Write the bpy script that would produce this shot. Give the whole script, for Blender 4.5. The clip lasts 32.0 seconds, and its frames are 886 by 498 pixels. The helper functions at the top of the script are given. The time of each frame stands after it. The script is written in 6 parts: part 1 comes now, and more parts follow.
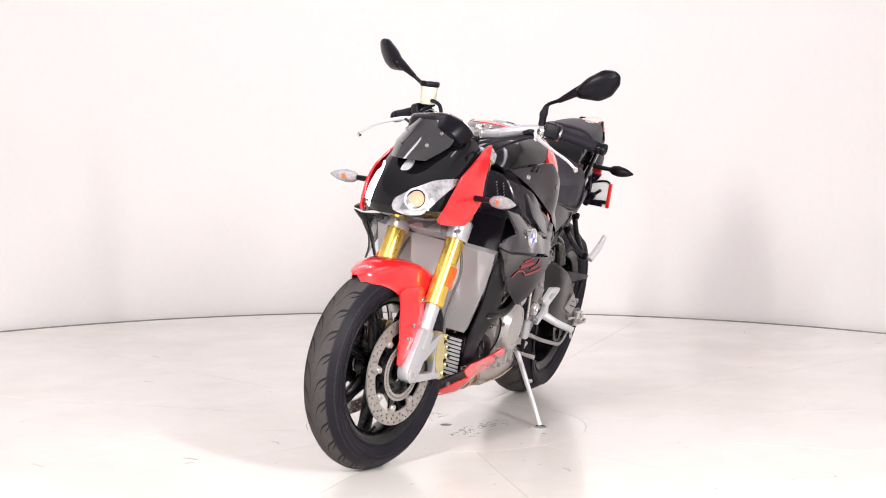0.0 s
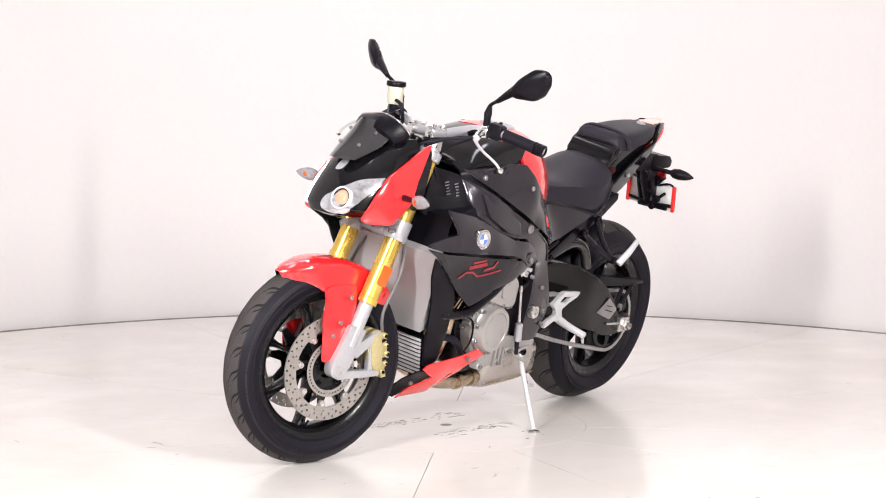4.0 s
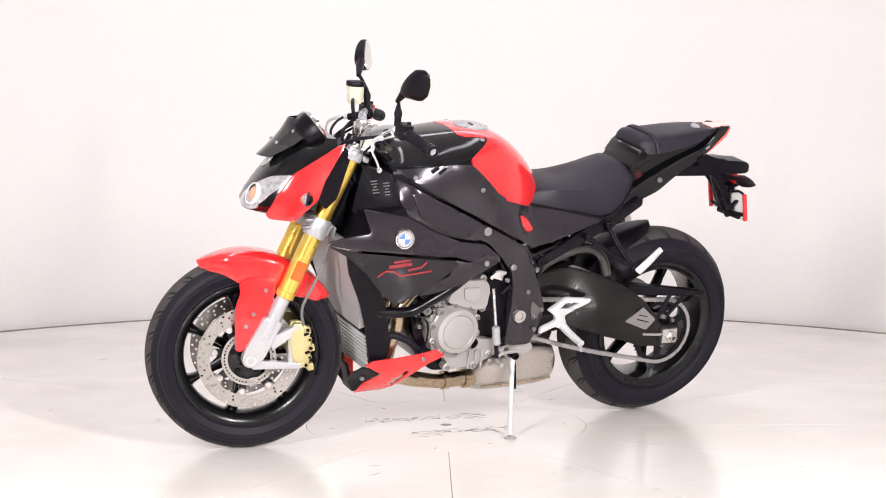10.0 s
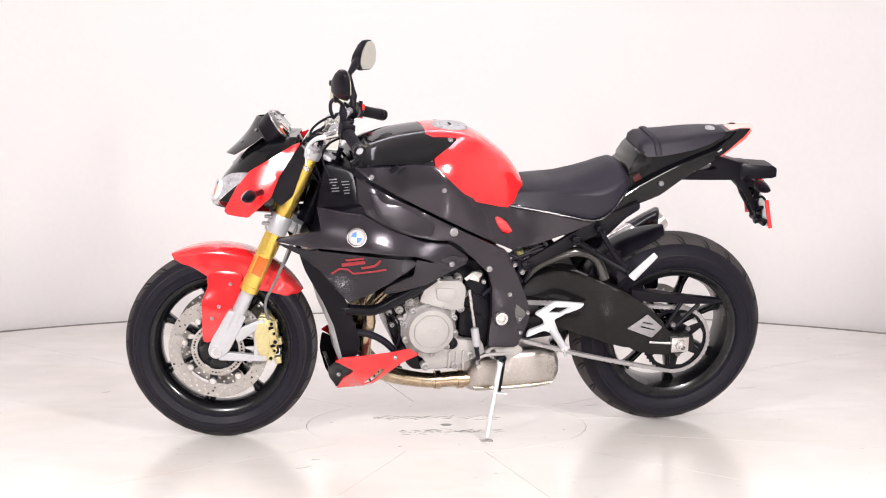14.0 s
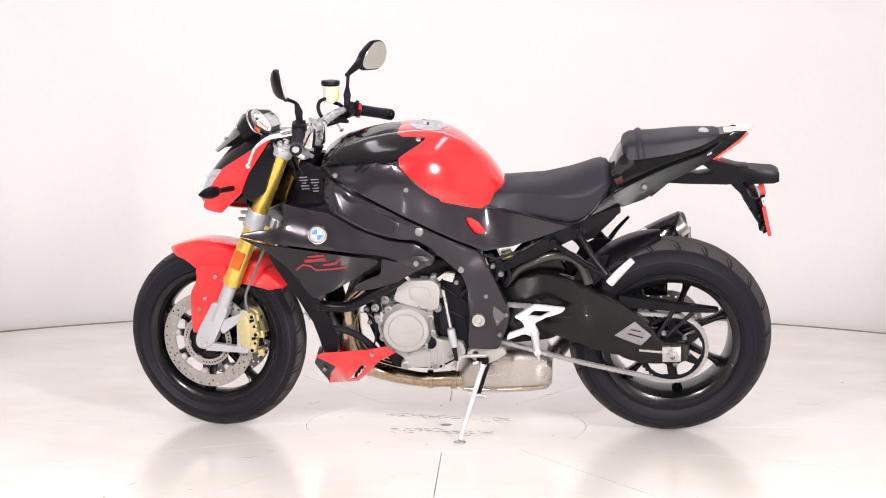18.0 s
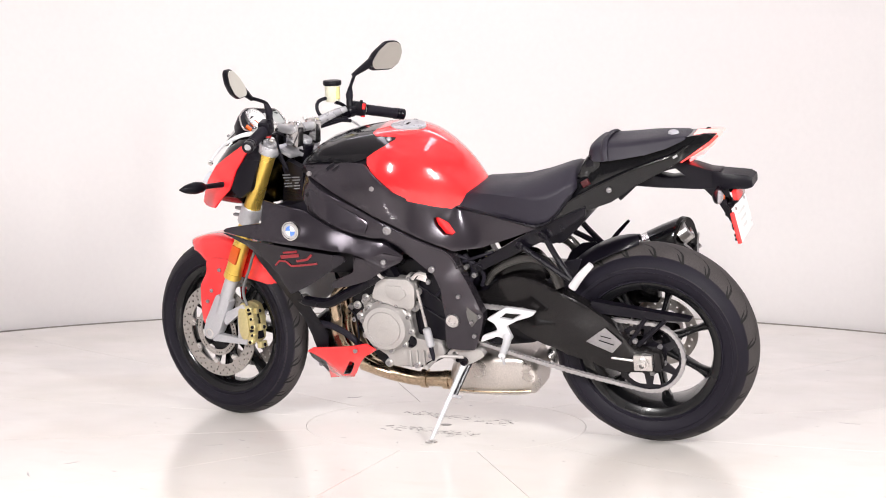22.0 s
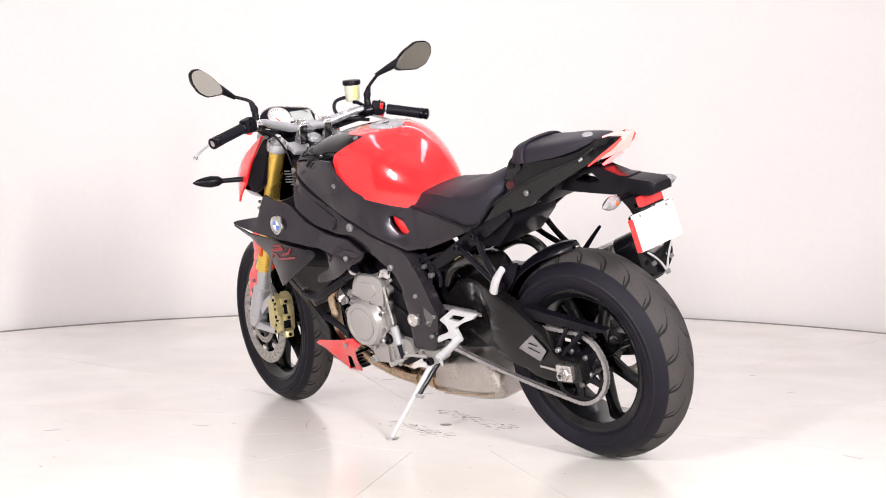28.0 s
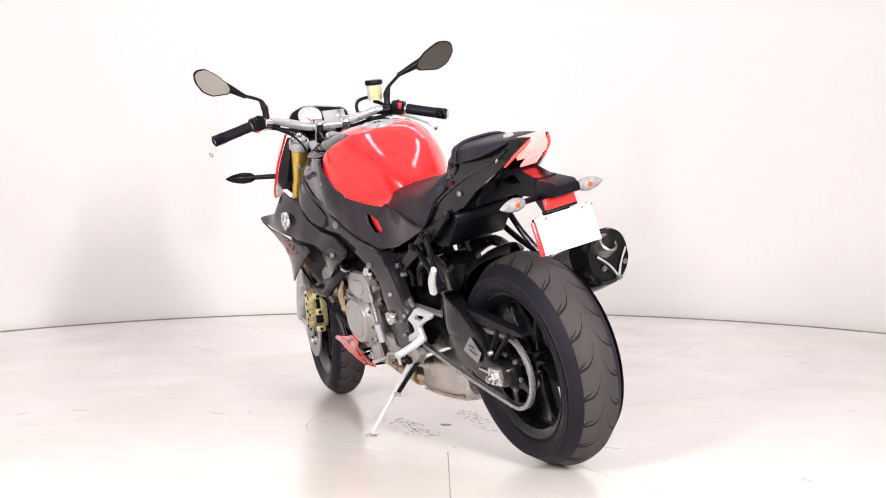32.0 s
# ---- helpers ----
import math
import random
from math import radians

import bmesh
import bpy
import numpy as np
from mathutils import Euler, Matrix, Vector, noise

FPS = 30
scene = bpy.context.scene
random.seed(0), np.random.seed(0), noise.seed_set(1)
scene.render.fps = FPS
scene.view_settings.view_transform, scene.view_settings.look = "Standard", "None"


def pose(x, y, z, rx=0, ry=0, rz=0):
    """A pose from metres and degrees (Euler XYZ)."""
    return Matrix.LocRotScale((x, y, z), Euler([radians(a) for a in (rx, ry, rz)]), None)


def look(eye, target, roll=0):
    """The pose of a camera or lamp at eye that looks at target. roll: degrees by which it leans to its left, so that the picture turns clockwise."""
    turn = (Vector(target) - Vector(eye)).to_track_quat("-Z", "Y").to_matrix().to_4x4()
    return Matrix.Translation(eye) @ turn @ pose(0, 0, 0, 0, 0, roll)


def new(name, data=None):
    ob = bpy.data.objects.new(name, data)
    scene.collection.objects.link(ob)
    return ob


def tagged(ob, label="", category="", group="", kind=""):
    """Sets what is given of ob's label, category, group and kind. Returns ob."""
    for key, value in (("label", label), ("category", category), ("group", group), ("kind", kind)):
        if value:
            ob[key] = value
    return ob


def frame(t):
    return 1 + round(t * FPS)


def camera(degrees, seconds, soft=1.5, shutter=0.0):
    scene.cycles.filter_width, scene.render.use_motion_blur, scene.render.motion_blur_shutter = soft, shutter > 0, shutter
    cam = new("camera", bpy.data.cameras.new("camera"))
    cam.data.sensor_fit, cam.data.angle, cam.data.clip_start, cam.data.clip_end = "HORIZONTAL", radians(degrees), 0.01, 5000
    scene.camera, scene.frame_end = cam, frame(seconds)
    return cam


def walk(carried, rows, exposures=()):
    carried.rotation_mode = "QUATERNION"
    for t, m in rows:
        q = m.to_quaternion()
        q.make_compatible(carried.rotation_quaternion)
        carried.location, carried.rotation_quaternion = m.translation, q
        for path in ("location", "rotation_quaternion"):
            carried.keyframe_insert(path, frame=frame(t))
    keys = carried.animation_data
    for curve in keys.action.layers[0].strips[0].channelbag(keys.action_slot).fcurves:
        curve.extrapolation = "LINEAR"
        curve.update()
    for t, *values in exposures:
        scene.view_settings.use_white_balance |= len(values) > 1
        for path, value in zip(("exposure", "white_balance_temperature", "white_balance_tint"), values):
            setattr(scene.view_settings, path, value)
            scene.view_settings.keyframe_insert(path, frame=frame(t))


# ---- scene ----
# ---- camera: stands still, looks at the turntable ----
FOV = 25.735
cam = camera(FOV, 32.0, soft=1.0)
EYE = Vector((0.0, -6.236, 1.150))
PAN, TILT = radians(-0.1095), radians(5.274)
AHEAD = Vector((math.sin(PAN) * math.cos(TILT), math.cos(PAN) * math.cos(TILT), -math.sin(TILT)))
VIEW = look(EYE, EYE + AHEAD, 0.144)
walk(cam, [(0.0, VIEW), (32.0, VIEW)], exposures=[(0.0, -0.35), (32.0, -0.35)])

# ---- light: a white drum-shaped photo studio under soft ceiling panels ----
world = bpy.data.worlds.new("world")
scene.world = world
world.use_nodes = True
world.node_tree.nodes["Background"].inputs[0].default_value = (0.9, 0.92, 1.0, 1)
world.node_tree.nodes["Background"].inputs[1].default_value = 0.0


def area_lamp(name, eye, target, sx, sy, watts, colour=(1, 1, 1), spread=180):
    data = bpy.data.lights.new(name, "AREA")
    data.shape, data.size, data.size_y, data.energy, data.color = "RECTANGLE", sx, sy, watts, colour
    data.spread = radians(spread)
    ob = new(name, data)
    ob.matrix_world = look(eye, target)
    return ob


# strip lights under the ceiling: two over the table and one along the back wall
for x, y, length, turn, watts in ((-1.0, 0.0, 2.3, 90, 16.0), (1.0, 0.0, 2.3, 90, 16.0), (0.0, 2.25, 3.0, 0, 17.0)):
    lamp = area_lamp("ceiling_strip_light", (x, y, 3.30), (x, y, 0), length, 0.20, watts, (0.945, 0.90, 1.0))
    lamp.matrix_world = pose(x, y, 3.30, 0, 0, turn)
# two tall fill lamps, added unseen beside the camera for even front light
area_lamp("front_fill_light", (-1.75, -4.3, 2.12), (0, 0.5, 0.3), 0.16, 1.02, 118, (1.0, 0.966, 0.958), 128)
area_lamp("front_fill_light", (1.85, -4.1, 2.12), (0, 0.5, 0.3), 0.16, 1.02, 118, (1.0, 0.966, 0.958), 128)
# unseen lamp added behind the camera, so the mirrors reflect a paler room
area_lamp("mirror_fill_light", (3.5, -7.2, 3.4), (3.5, -7.2, 0), 1.4, 1.4, 170, (1.0, 0.97, 0.93))


# ---- materials ----
def material(name, colour, rough=0.5, metal=0.0, coat=0.0, spec=0.5, vary=0.08, grain=120.0, wide=6.0, bump=0.0,
             rough_vary=0.06, emit=None, strength=0.0, transmission=0.0, ior=1.45, alpha=1.0):
    """A surface with colour and gloss varied at a wide and a fine scale, and a fine relief."""
    m = bpy.data.materials.new(name)
    m.use_nodes = True
    n, l = m.node_tree.nodes, m.node_tree.links
    b = n["Principled BSDF"]
    b.inputs["Metallic"].default_value = metal
    b.inputs["IOR"].default_value = ior
    b.inputs["Coat Weight"].default_value = coat
    b.inputs["Coat Roughness"].default_value = 0.04
    b.inputs["Specular IOR Level"].default_value = spec
    b.inputs["Transmission Weight"].default_value = transmission
    b.inputs["Alpha"].default_value = alpha
    tc = n.new("ShaderNodeTexCoord")
    big, fine = n.new("ShaderNodeTexNoise"), n.new("ShaderNodeTexNoise")
    big.inputs["Scale"].default_value, fine.inputs["Scale"].default_value = wide, grain
    big.inputs["Detail"].default_value, fine.inputs["Detail"].default_value = 4, 3
    for t in (big, fine):
        l.new(tc.outputs["Object"], t.inputs["Vector"])
    add = n.new("ShaderNodeMath")
    add.operation = "ADD"
    l.new(big.outputs["Fac"], add.inputs[0])
    l.new(fine.outputs["Fac"], add.inputs[1])
    ramp = n.new("ShaderNodeMapRange")
    ramp.inputs["From Min"].default_value, ramp.inputs["From Max"].default_value = 0.7, 1.3
    ramp.inputs["To Min"].default_value, ramp.inputs["To Max"].default_value = 1 - vary, 1 + vary
    l.new(add.outputs[0], ramp.inputs["Value"])
    mix = n.new("ShaderNodeMix")
    mix.data_type, mix.blend_type = "RGBA", "MULTIPLY"
    mix.inputs["Factor"].default_value = 1.0
    mix.inputs["A"].default_value = (*colour, 1)
    l.new(ramp.outputs["Result"], mix.inputs["B"])
    l.new(mix.outputs["Result"], b.inputs["Base Color"])
    rr = n.new("ShaderNodeMapRange")
    rr.inputs["From Min"].default_value, rr.inputs["From Max"].default_value = 0.35, 0.65
    rr.inputs["To Min"].default_value, rr.inputs["To Max"].default_value = max(0.0, rough - rough_vary), rough + rough_vary
    l.new(big.outputs["Fac"], rr.inputs["Value"])
    l.new(rr.outputs["Result"], b.inputs["Roughness"])
    if bump:
        bp = n.new("ShaderNodeBump")
        bp.inputs["Strength"].default_value, bp.inputs["Distance"].default_value = bump, 0.002
        l.new(fine.outputs["Fac"], bp.inputs["Height"])
        l.new(bp.outputs["Normal"], b.inputs["Normal"])
    if emit:
        b.inputs["Emission Color"].default_value = (*emit, 1)
        b.inputs["Emission Strength"].default_value = strength
    return m


WALL = material("wall_paint", (0.745, 0.725, 0.718), 0.55, vary=0.015, wide=0.8, grain=40, bump=0.02)
ROOM = material("room_paint", (0.62, 0.61, 0.57), 0.8, vary=0.05, wide=1.0)
CEILING = material("ceiling_paint", (0.58, 0.56, 0.585), 0.8, vary=0.06, wide=1.0)
DARK = material("pit_dark", (0.10, 0.095, 0.09), 0.8)
RED = material("red_paint", (0.82, 0.018, 0.022), 0.16, coat=1.0, vary=0.03, wide=3, rough_vary=0.03)
BLACK = material("gloss_black_paint", (0.004, 0.004, 0.005), 0.12, spec=0.35, coat=0.25, vary=0.1, wide=3, rough_vary=0.03)
SATIN = material("satin_black", (0.0045, 0.0038, 0.0065), 0.26, spec=0.24, vary=0.15, bump=0.03, grain=400)
GREY = material("dark_grey_paint", (0.034, 0.029, 0.036), 0.20, metal=0.5, coat=0.38, spec=0.36, vary=0.1, grain=900, rough_vary=0.03)
PLASTIC = material("black_plastic", (0.0045, 0.0038, 0.0066), 0.34, spec=0.20, vary=0.15, bump=0.08, grain=500)
RUBBER = material("tyre_rubber", (0.0085, 0.0072, 0.0125), 0.56, spec=0.22, vary=0.2, bump=0.08, grain=350, rough_vary=0.1)
RIM = material("rim_black", (0.005, 0.005, 0.006), 0.24, spec=0.35, coat=0.15, vary=0.1)
VINYL = material("seat_vinyl", (0.017, 0.0148, 0.0225), 0.46, spec=0.30, vary=0.15, bump=0.2, grain=700)
GOLD = material("gold_anodised", (0.80, 0.55, 0.12), 0.26, metal=0.85, vary=0.08)
BRASS = material("gold_caliper", (0.58, 0.50, 0.26), 0.36, metal=0.65, vary=0.12)
ALU = material("cast_aluminium", (0.415, 0.395, 0.385), 0.40, metal=0.45, vary=0.08, bump=0.015, grain=300)
SILVER = material("silver_paint", (0.47, 0.47, 0.495), 0.30, metal=0.5, vary=0.06)
CHROME = material("polished_metal", (0.82, 0.81, 0.80), 0.14, metal=1.0, vary=0.06)
STEEL = material("brushed_steel", (0.62, 0.60, 0.59), 0.27, metal=0.95, vary=0.12, grain=200)
DISC = material("brake_disc_steel", (0.36, 0.335, 0.315), 0.36, metal=0.65, vary=0.12, grain=260)
BRONZE = material("heat_tinted_pipe", (0.52, 0.405, 0.285), 0.26, metal=0.95, vary=0.3, wide=9)
COOLER = material("radiator_core", (0.40, 0.39, 0.40), 0.55, metal=0.15, vary=0.12, bump=0.1, grain=600)
BOXSTEEL = material("dull_exhaust_steel", (0.52, 0.48, 0.45), 0.32, metal=0.8, vary=0.15, wide=9, grain=200)
PALE = material("pale_silver", (0.60, 0.60, 0.62), 0.36, metal=0.25, vary=0.06)
BOLT = material("bolt_steel", (0.32, 0.31, 0.32), 0.32, metal=0.8, vary=0.1)
CHAIN = material("chain_steel", (0.40, 0.385, 0.39), 0.40, metal=0.7, vary=0.2)
MIRROR = material("mirror_glass", (0.74, 0.73, 0.66), 0.015, metal=1.0, vary=0.01, rough_vary=0.0)
CLEAR = material("clear_lens", (0.42, 0.40, 0.42), 0.06, vary=0.35, wide=45, grain=160, transmission=0.35, rough_vary=0.02)
CLOUDY = material("reservoir_plastic", (0.80, 0.78, 0.62), 0.35, vary=0.08, transmission=0.2)
FLUID = material("brake_fluid", (0.74, 0.66, 0.28), 0.2, vary=0.05)
ORANGE = material("orange_reflector", (0.62, 0.095, 0.008), 0.2, coat=0.3, vary=0.06)
REDLENS = material("red_lens", (0.80, 0.03, 0.03), 0.15, coat=0.5, vary=0.05)
TAILGLOW = material("tail_light_lens", (0.9, 0.2, 0.2), 0.15, vary=0.05, emit=(1.0, 0.56, 0.50), strength=1.05)
EDGEGLOW = material("tail_edge_lens", (0.9, 0.05, 0.04), 0.15, vary=0.05, emit=(1.0, 0.07, 0.06), strength=1.6)
LAMPGLOW = material("headlight_glow", (1, 1, 1), 0.2, emit=(0.95, 0.96, 1.0), strength=160.0)
RINGGLOW = material("headlight_ring_glow", (0.55, 0.55, 0.58), 0.2, emit=(0.95, 0.96, 1.0), strength=0.12)
AMBER = material("projector_lens", (0.62, 0.34, 0.22), 0.08, coat=1.0, vary=0.1)
PLATE = material("white_plate", (0.86, 0.86, 0.86), 0.4, vary=0.02)
BLUE = material("badge_blue", (0.10, 0.22, 0.75), 0.2, coat=0.6)
WHITE = material("badge_white", (0.85, 0.85, 0.87), 0.2, coat=0.6)
HOSE = material("braided_hose", (0.16, 0.155, 0.16), 0.4, metal=0.5, vary=0.2, grain=500)
DECAL = material("red_decal", (0.24, 0.018, 0.024), 0.35, vary=0.1)
DIAL = material("dial_face", (0.78, 0.78, 0.78), 0.35, vary=0.03)
SCREEN = material("lcd_screen", (0.42, 0.44, 0.43), 0.2, vary=0.05)
HEADLENS = material("headlight_reflector", (0.66, 0.66, 0.70), 0.14, metal=0.75, coat=1.0, vary=0.35, wide=28, grain=90)
SMOKE = material("smoked_windscreen", (0.02, 0.02, 0.022), 0.05, coat=1.0, vary=0.05, rough_vary=0.01)
LABEL = material("pale_label_print", (0.16, 0.16, 0.17), 0.5)
SWING = material("swingarm_black", (0.010, 0.009, 0.0095), 0.20, metal=0.25, spec=0.32, coat=0.12, vary=0.12)
PRINT = material("faint_plate_print", (0.66, 0.66, 0.66), 0.5)
SHOULDER = material("worn_shoulder_rubber", (0.020, 0.0172, 0.0225), 0.64, spec=0.25, vary=0.25, bump=0.15, grain=260, wide=9)
TREAD = material("worn_tread_rubber", (0.052, 0.046, 0.046), 0.72, spec=0.3, vary=0.25, bump=0.15, grain=260, wide=9)
ARMGLOW = material("added_arm_glow", (0.8, 0.05, 0.05), 0.2, emit=(1.0, 0.05, 0.05), strength=14.0)
WING = material("winglet_black", (0.018, 0.0155, 0.020), 0.26, metal=0.4, coat=0.3, spec=0.34, vary=0.12, grain=700)
REDDARK = material("dark_red_strap", (0.05, 0.006, 0.008), 0.4)
ARCHLIT = material("swingarm_lit_grey", (0.060, 0.057, 0.055), 0.24, metal=0.6, coat=0.3)
SPRING = material("red_spring", (0.62, 0.03, 0.04), 0.3, coat=0.4)


# ---- mesh helpers ----
def mesh_of(bm, name, smooth=True, angle=35):
    bmesh.ops.recalc_face_normals(bm, faces=bm.faces[:])
    me = bpy.data.meshes.new(name)
    for f in bm.faces:
        f.smooth = smooth
    lim = radians(angle)
    for e in bm.edges:
        e.smooth = not (len(e.link_faces) == 2 and e.calc_face_angle(0) > lim)
    bm.to_mesh(me)
    bm.free()
    return me


def part(name, bm, mat, parent, label="", angle=35, smooth=True):
    """Links a bmesh as one mesh object under a thing or a part."""
    me = mesh_of(bm, name, smooth, angle)
    me.materials.append(mat)
    ob = new(name, me)
    ob.parent = parent
    if label:
        ob["label"] = label
    return ob


def thing(name, m=None):
    ob = new(name)
    if m is not None:
        ob.matrix_world = m
    return ob


def frame_of(axis):
    """Rotation that turns z towards axis."""
    return Vector(axis).normalized().to_track_quat("Z", "Y").to_matrix().to_4x4()


def cyl(c, axis, r, h, seg=24, bev=0.0, r2=None, bm=None):
    """A cylinder centred at c, with bevelled rims."""
    bm = bm or bmesh.new()
    v0 = set(bm.verts)
    m = Matrix.Translation(c) @ frame_of(axis)
    r2 = r if r2 is None else r2
    prof = [(0, -h / 2), (r - bev, -h / 2)] + ([(r, -h / 2 + bev)] if bev else []) + ([(r2, h / 2 - bev)] if bev else []) + [(r2 - bev, h / 2), (0, h / 2)]
    return lathe(prof, m, seg, bm)


def lathe(prof, m, seg=48, bm=None):
    """Turns (radius, height) pairs round the z axis of m."""
    bm = bm or bmesh.new()
    rings = []
    for r, h in prof:
        if r < 1e-6:
            rings.append([bm.verts.new(m @ Vector((0, 0, h)))])
        else:
            rings.append([bm.verts.new(m @ Vector((r * math.cos(2 * math.pi * i / seg), r * math.sin(2 * math.pi * i / seg), h))) for i in range(seg)])
    for a, b in zip(rings, rings[1:]):
        for i in range(seg):
            j = (i + 1) % seg
            if len(a) == 1 and len(b) == 1:
                continue
            if len(a) == 1:
                bm.faces.new((a[0], b[i], b[j]))
            elif len(b) == 1:
                bm.faces.new((a[i], a[j], b[0]))
            else:
                bm.faces.new((a[i], a[j], b[j], b[i]))
    return bm


def smooth_path(pts, n=6):
    """A Catmull-Rom line through the points."""
    p = [Vector(q) for q in pts]
    p = [2 * p[0] - p[1]] + p + [2 * p[-1] - p[-2]]
    out = []
    for i in range(1, len(p) - 2):
        for k in range(n):
            t = k / n
            a, b, c, d = p[i - 1], p[i], p[i + 1], p[i + 2]
            out.append(0.5 * (2 * b + (c - a) * t + (2 * a - 5 * b + 4 * c - d) * t * t + (3 * b - 3 * c + d - a) * t ** 3))
    return out + [p[-2]]


def tube(pts, r, seg=12, n=6, flat=1.0, bm=None, curve=True):
    """A round (or flattened) bar swept along points; r is one radius or one for each point."""
    bm = bm or bmesh.new()
    k = len(pts)
    path = smooth_path(pts, n) if curve and k > 2 else [Vector(q) for q in pts]
    rad = [r] * len(path) if not isinstance(r, (list, tuple)) else [float(np.interp(i / (len(path) - 1) * (k - 1), range(k), r)) for i in range(len(path))]
    up, rings = None, []
    for i, q in enumerate(path):
        d = (path[min(i + 1, len(path) - 1)] - path[max(i - 1, 0)]).normalized()
        if up is None:
            up = d.orthogonal().normalized() if abs(d.y) > 0.9 else (Vector((0, 1, 0)) - d * d.y).normalized()
        up = (up - d * up.dot(d)).normalized()
        side = d.cross(up)
        rings.append([bm.verts.new(q + rad[i] * (math.cos(2 * math.pi * j / seg) * up * flat + math.sin(2 * math.pi * j / seg) * side)) for j in range(seg)])
    for a, b in zip(rings, rings[1:]):
        for j in range(seg):
            bm.faces.new((a[j], a[(j + 1) % seg], b[(j + 1) % seg], b[j]))
    bm.faces.new(rings[0][::-1])
    bm.faces.new(rings[-1])
    return bm


def loft(rings, close=True, caps=True, bm=None):
    """Skins closed rings of equal length."""
    bm = bm or bmesh.new()
    rs = [[bm.verts.new(v) for v in r] for r in rings]
    n = len(rs[0])
    for a, b in zip(rs, rs[1:]):
        for j in range(n if close else n - 1):
            bm.faces.new((a[j], a[(j + 1) % n], b[(j + 1) % n], b[j]))
    if caps:
        bm.faces.new(rs[0][::-1])
        bm.faces.new(rs[-1])
    return bm


def box(c, size, rot=None, bev=0.004, seg=2, bm=None):
    """A bevelled box."""
    bm = bm or bmesh.new()
    m = Matrix.Translation(c) @ (rot if rot is not None else Matrix.Identity(4)) @ Matrix.Diagonal((*size, 1))
    r = bmesh.ops.create_cube(bm, size=1, matrix=m)
    if bev:
        es = list({e for v in r["verts"] for e in v.link_edges})
        bmesh.ops.bevel(bm, geom=es, offset=bev, segments=seg, affect="EDGES", profile=0.6)
    return bm


def rounded(pts, r=0.01, n=3):
    """The outline (2D or 3D) with its corners rounded off."""
    p = [Vector(q) for q in pts]
    out = []
    for i, b in enumerate(p):
        a, c = p[i - 1], p[(i + 1) % len(p)]
        d1, d2 = min(r, (a - b).length * 0.4), min(r, (c - b).length * 0.4)
        s, e = b + (a - b).normalized() * d1, b + (c - b).normalized() * d2
        for k in range(n + 1):
            t = k / n
            out.append((1 - t) ** 2 * s + 2 * t * (1 - t) * b + t * t * e)
    return out


def inside(p, loop):
    """Whether the 2D point lies in the loop."""
    hit = False
    for i in range(len(loop)):
        a, b = loop[i - 1], loop[i]
        if (a[1] > p[1]) != (b[1] > p[1]) and p[0] < (b[0] - a[0]) * (p[1] - a[1]) / (b[1] - a[1]) + a[0]:
            hit = not hit
    return hit


def prism(outline, y0, y1, bev=0.003, r=0.0, holes=(), bm=None):
    """A plate cut to a side outline of (x, z), from y0 to y1, with holes through it."""
    from mathutils.geometry import delaunay_2d_cdt
    pts = [Vector((q[0], q[1])) for q in (rounded(outline, r) if r else outline)]
    loops, edges, allp = [pts] + [[Vector(q[:2]) for q in h] for h in holes], [], []
    for lp in loops:
        s = len(allp)
        allp += lp
        edges += [(s + i, s + (i + 1) % len(lp)) for i in range(len(lp))]
    v, _, fs, *_ = delaunay_2d_cdt(allp, edges, [], 1, 1e-5)
    fs = [f for f in fs if not any(inside(sum((v[i] for i in f), Vector((0, 0))) / len(f), lp) for lp in loops[1:])]
    bm = bm or bmesh.new()
    a = [bm.verts.new((q.x, y0, q.y)) for q in v]
    b = [bm.verts.new((q.x, y1, q.y)) for q in v]
    count = {}
    for f in fs:
        bm.faces.new([a[i] for i in f])
        bm.faces.new([b[i] for i in f[::-1]])
        for i in range(len(f)):
            e = (f[i], f[(i + 1) % len(f)])
            count[e] = count.get(e, 0) + 1
    rim = []
    for i, j in [e for e in count if (e[1], e[0]) not in count]:
        bm.faces.new((a[i], b[i], b[j], a[j]))
        rim += [(b[i], b[j]), (a[i], a[j])]
    if bev:
        es = [bm.edges.get(e) for e in rim]
        bmesh.ops.bevel(bm, geom=[e for e in es if e], offset=bev, segments=2, affect="EDGES", profile=0.6)
    return bm


def field(ctrl):
    """A thin-plate surface y(x, z) through the control points (x, y, z)."""
    P = np.array(ctrl, float)
    X, Y = P[:, [0, 2]], P[:, 1]
    d = np.linalg.norm(X[:, None] - X[None], axis=2)
    K = np.where(d > 1e-9, d * d * np.log(d + 1e-12), 0) + np.eye(len(P)) * 1e-5
    A = np.hstack([np.ones((len(P), 1)), X])
    L = np.block([[K, A], [A.T, np.zeros((3, 3))]])
    w = np.linalg.solve(L, np.concatenate([Y, np.zeros(3)]))

    def y(x, z):
        r = np.hypot(X[:, 0] - x, X[:, 1] - z)
        k = np.where(r > 1e-9, r * r * np.log(r + 1e-12), 0)
        return float(k @ w[:-3] + w[-3] + w[-2] * x + w[-1] * z)
    return y


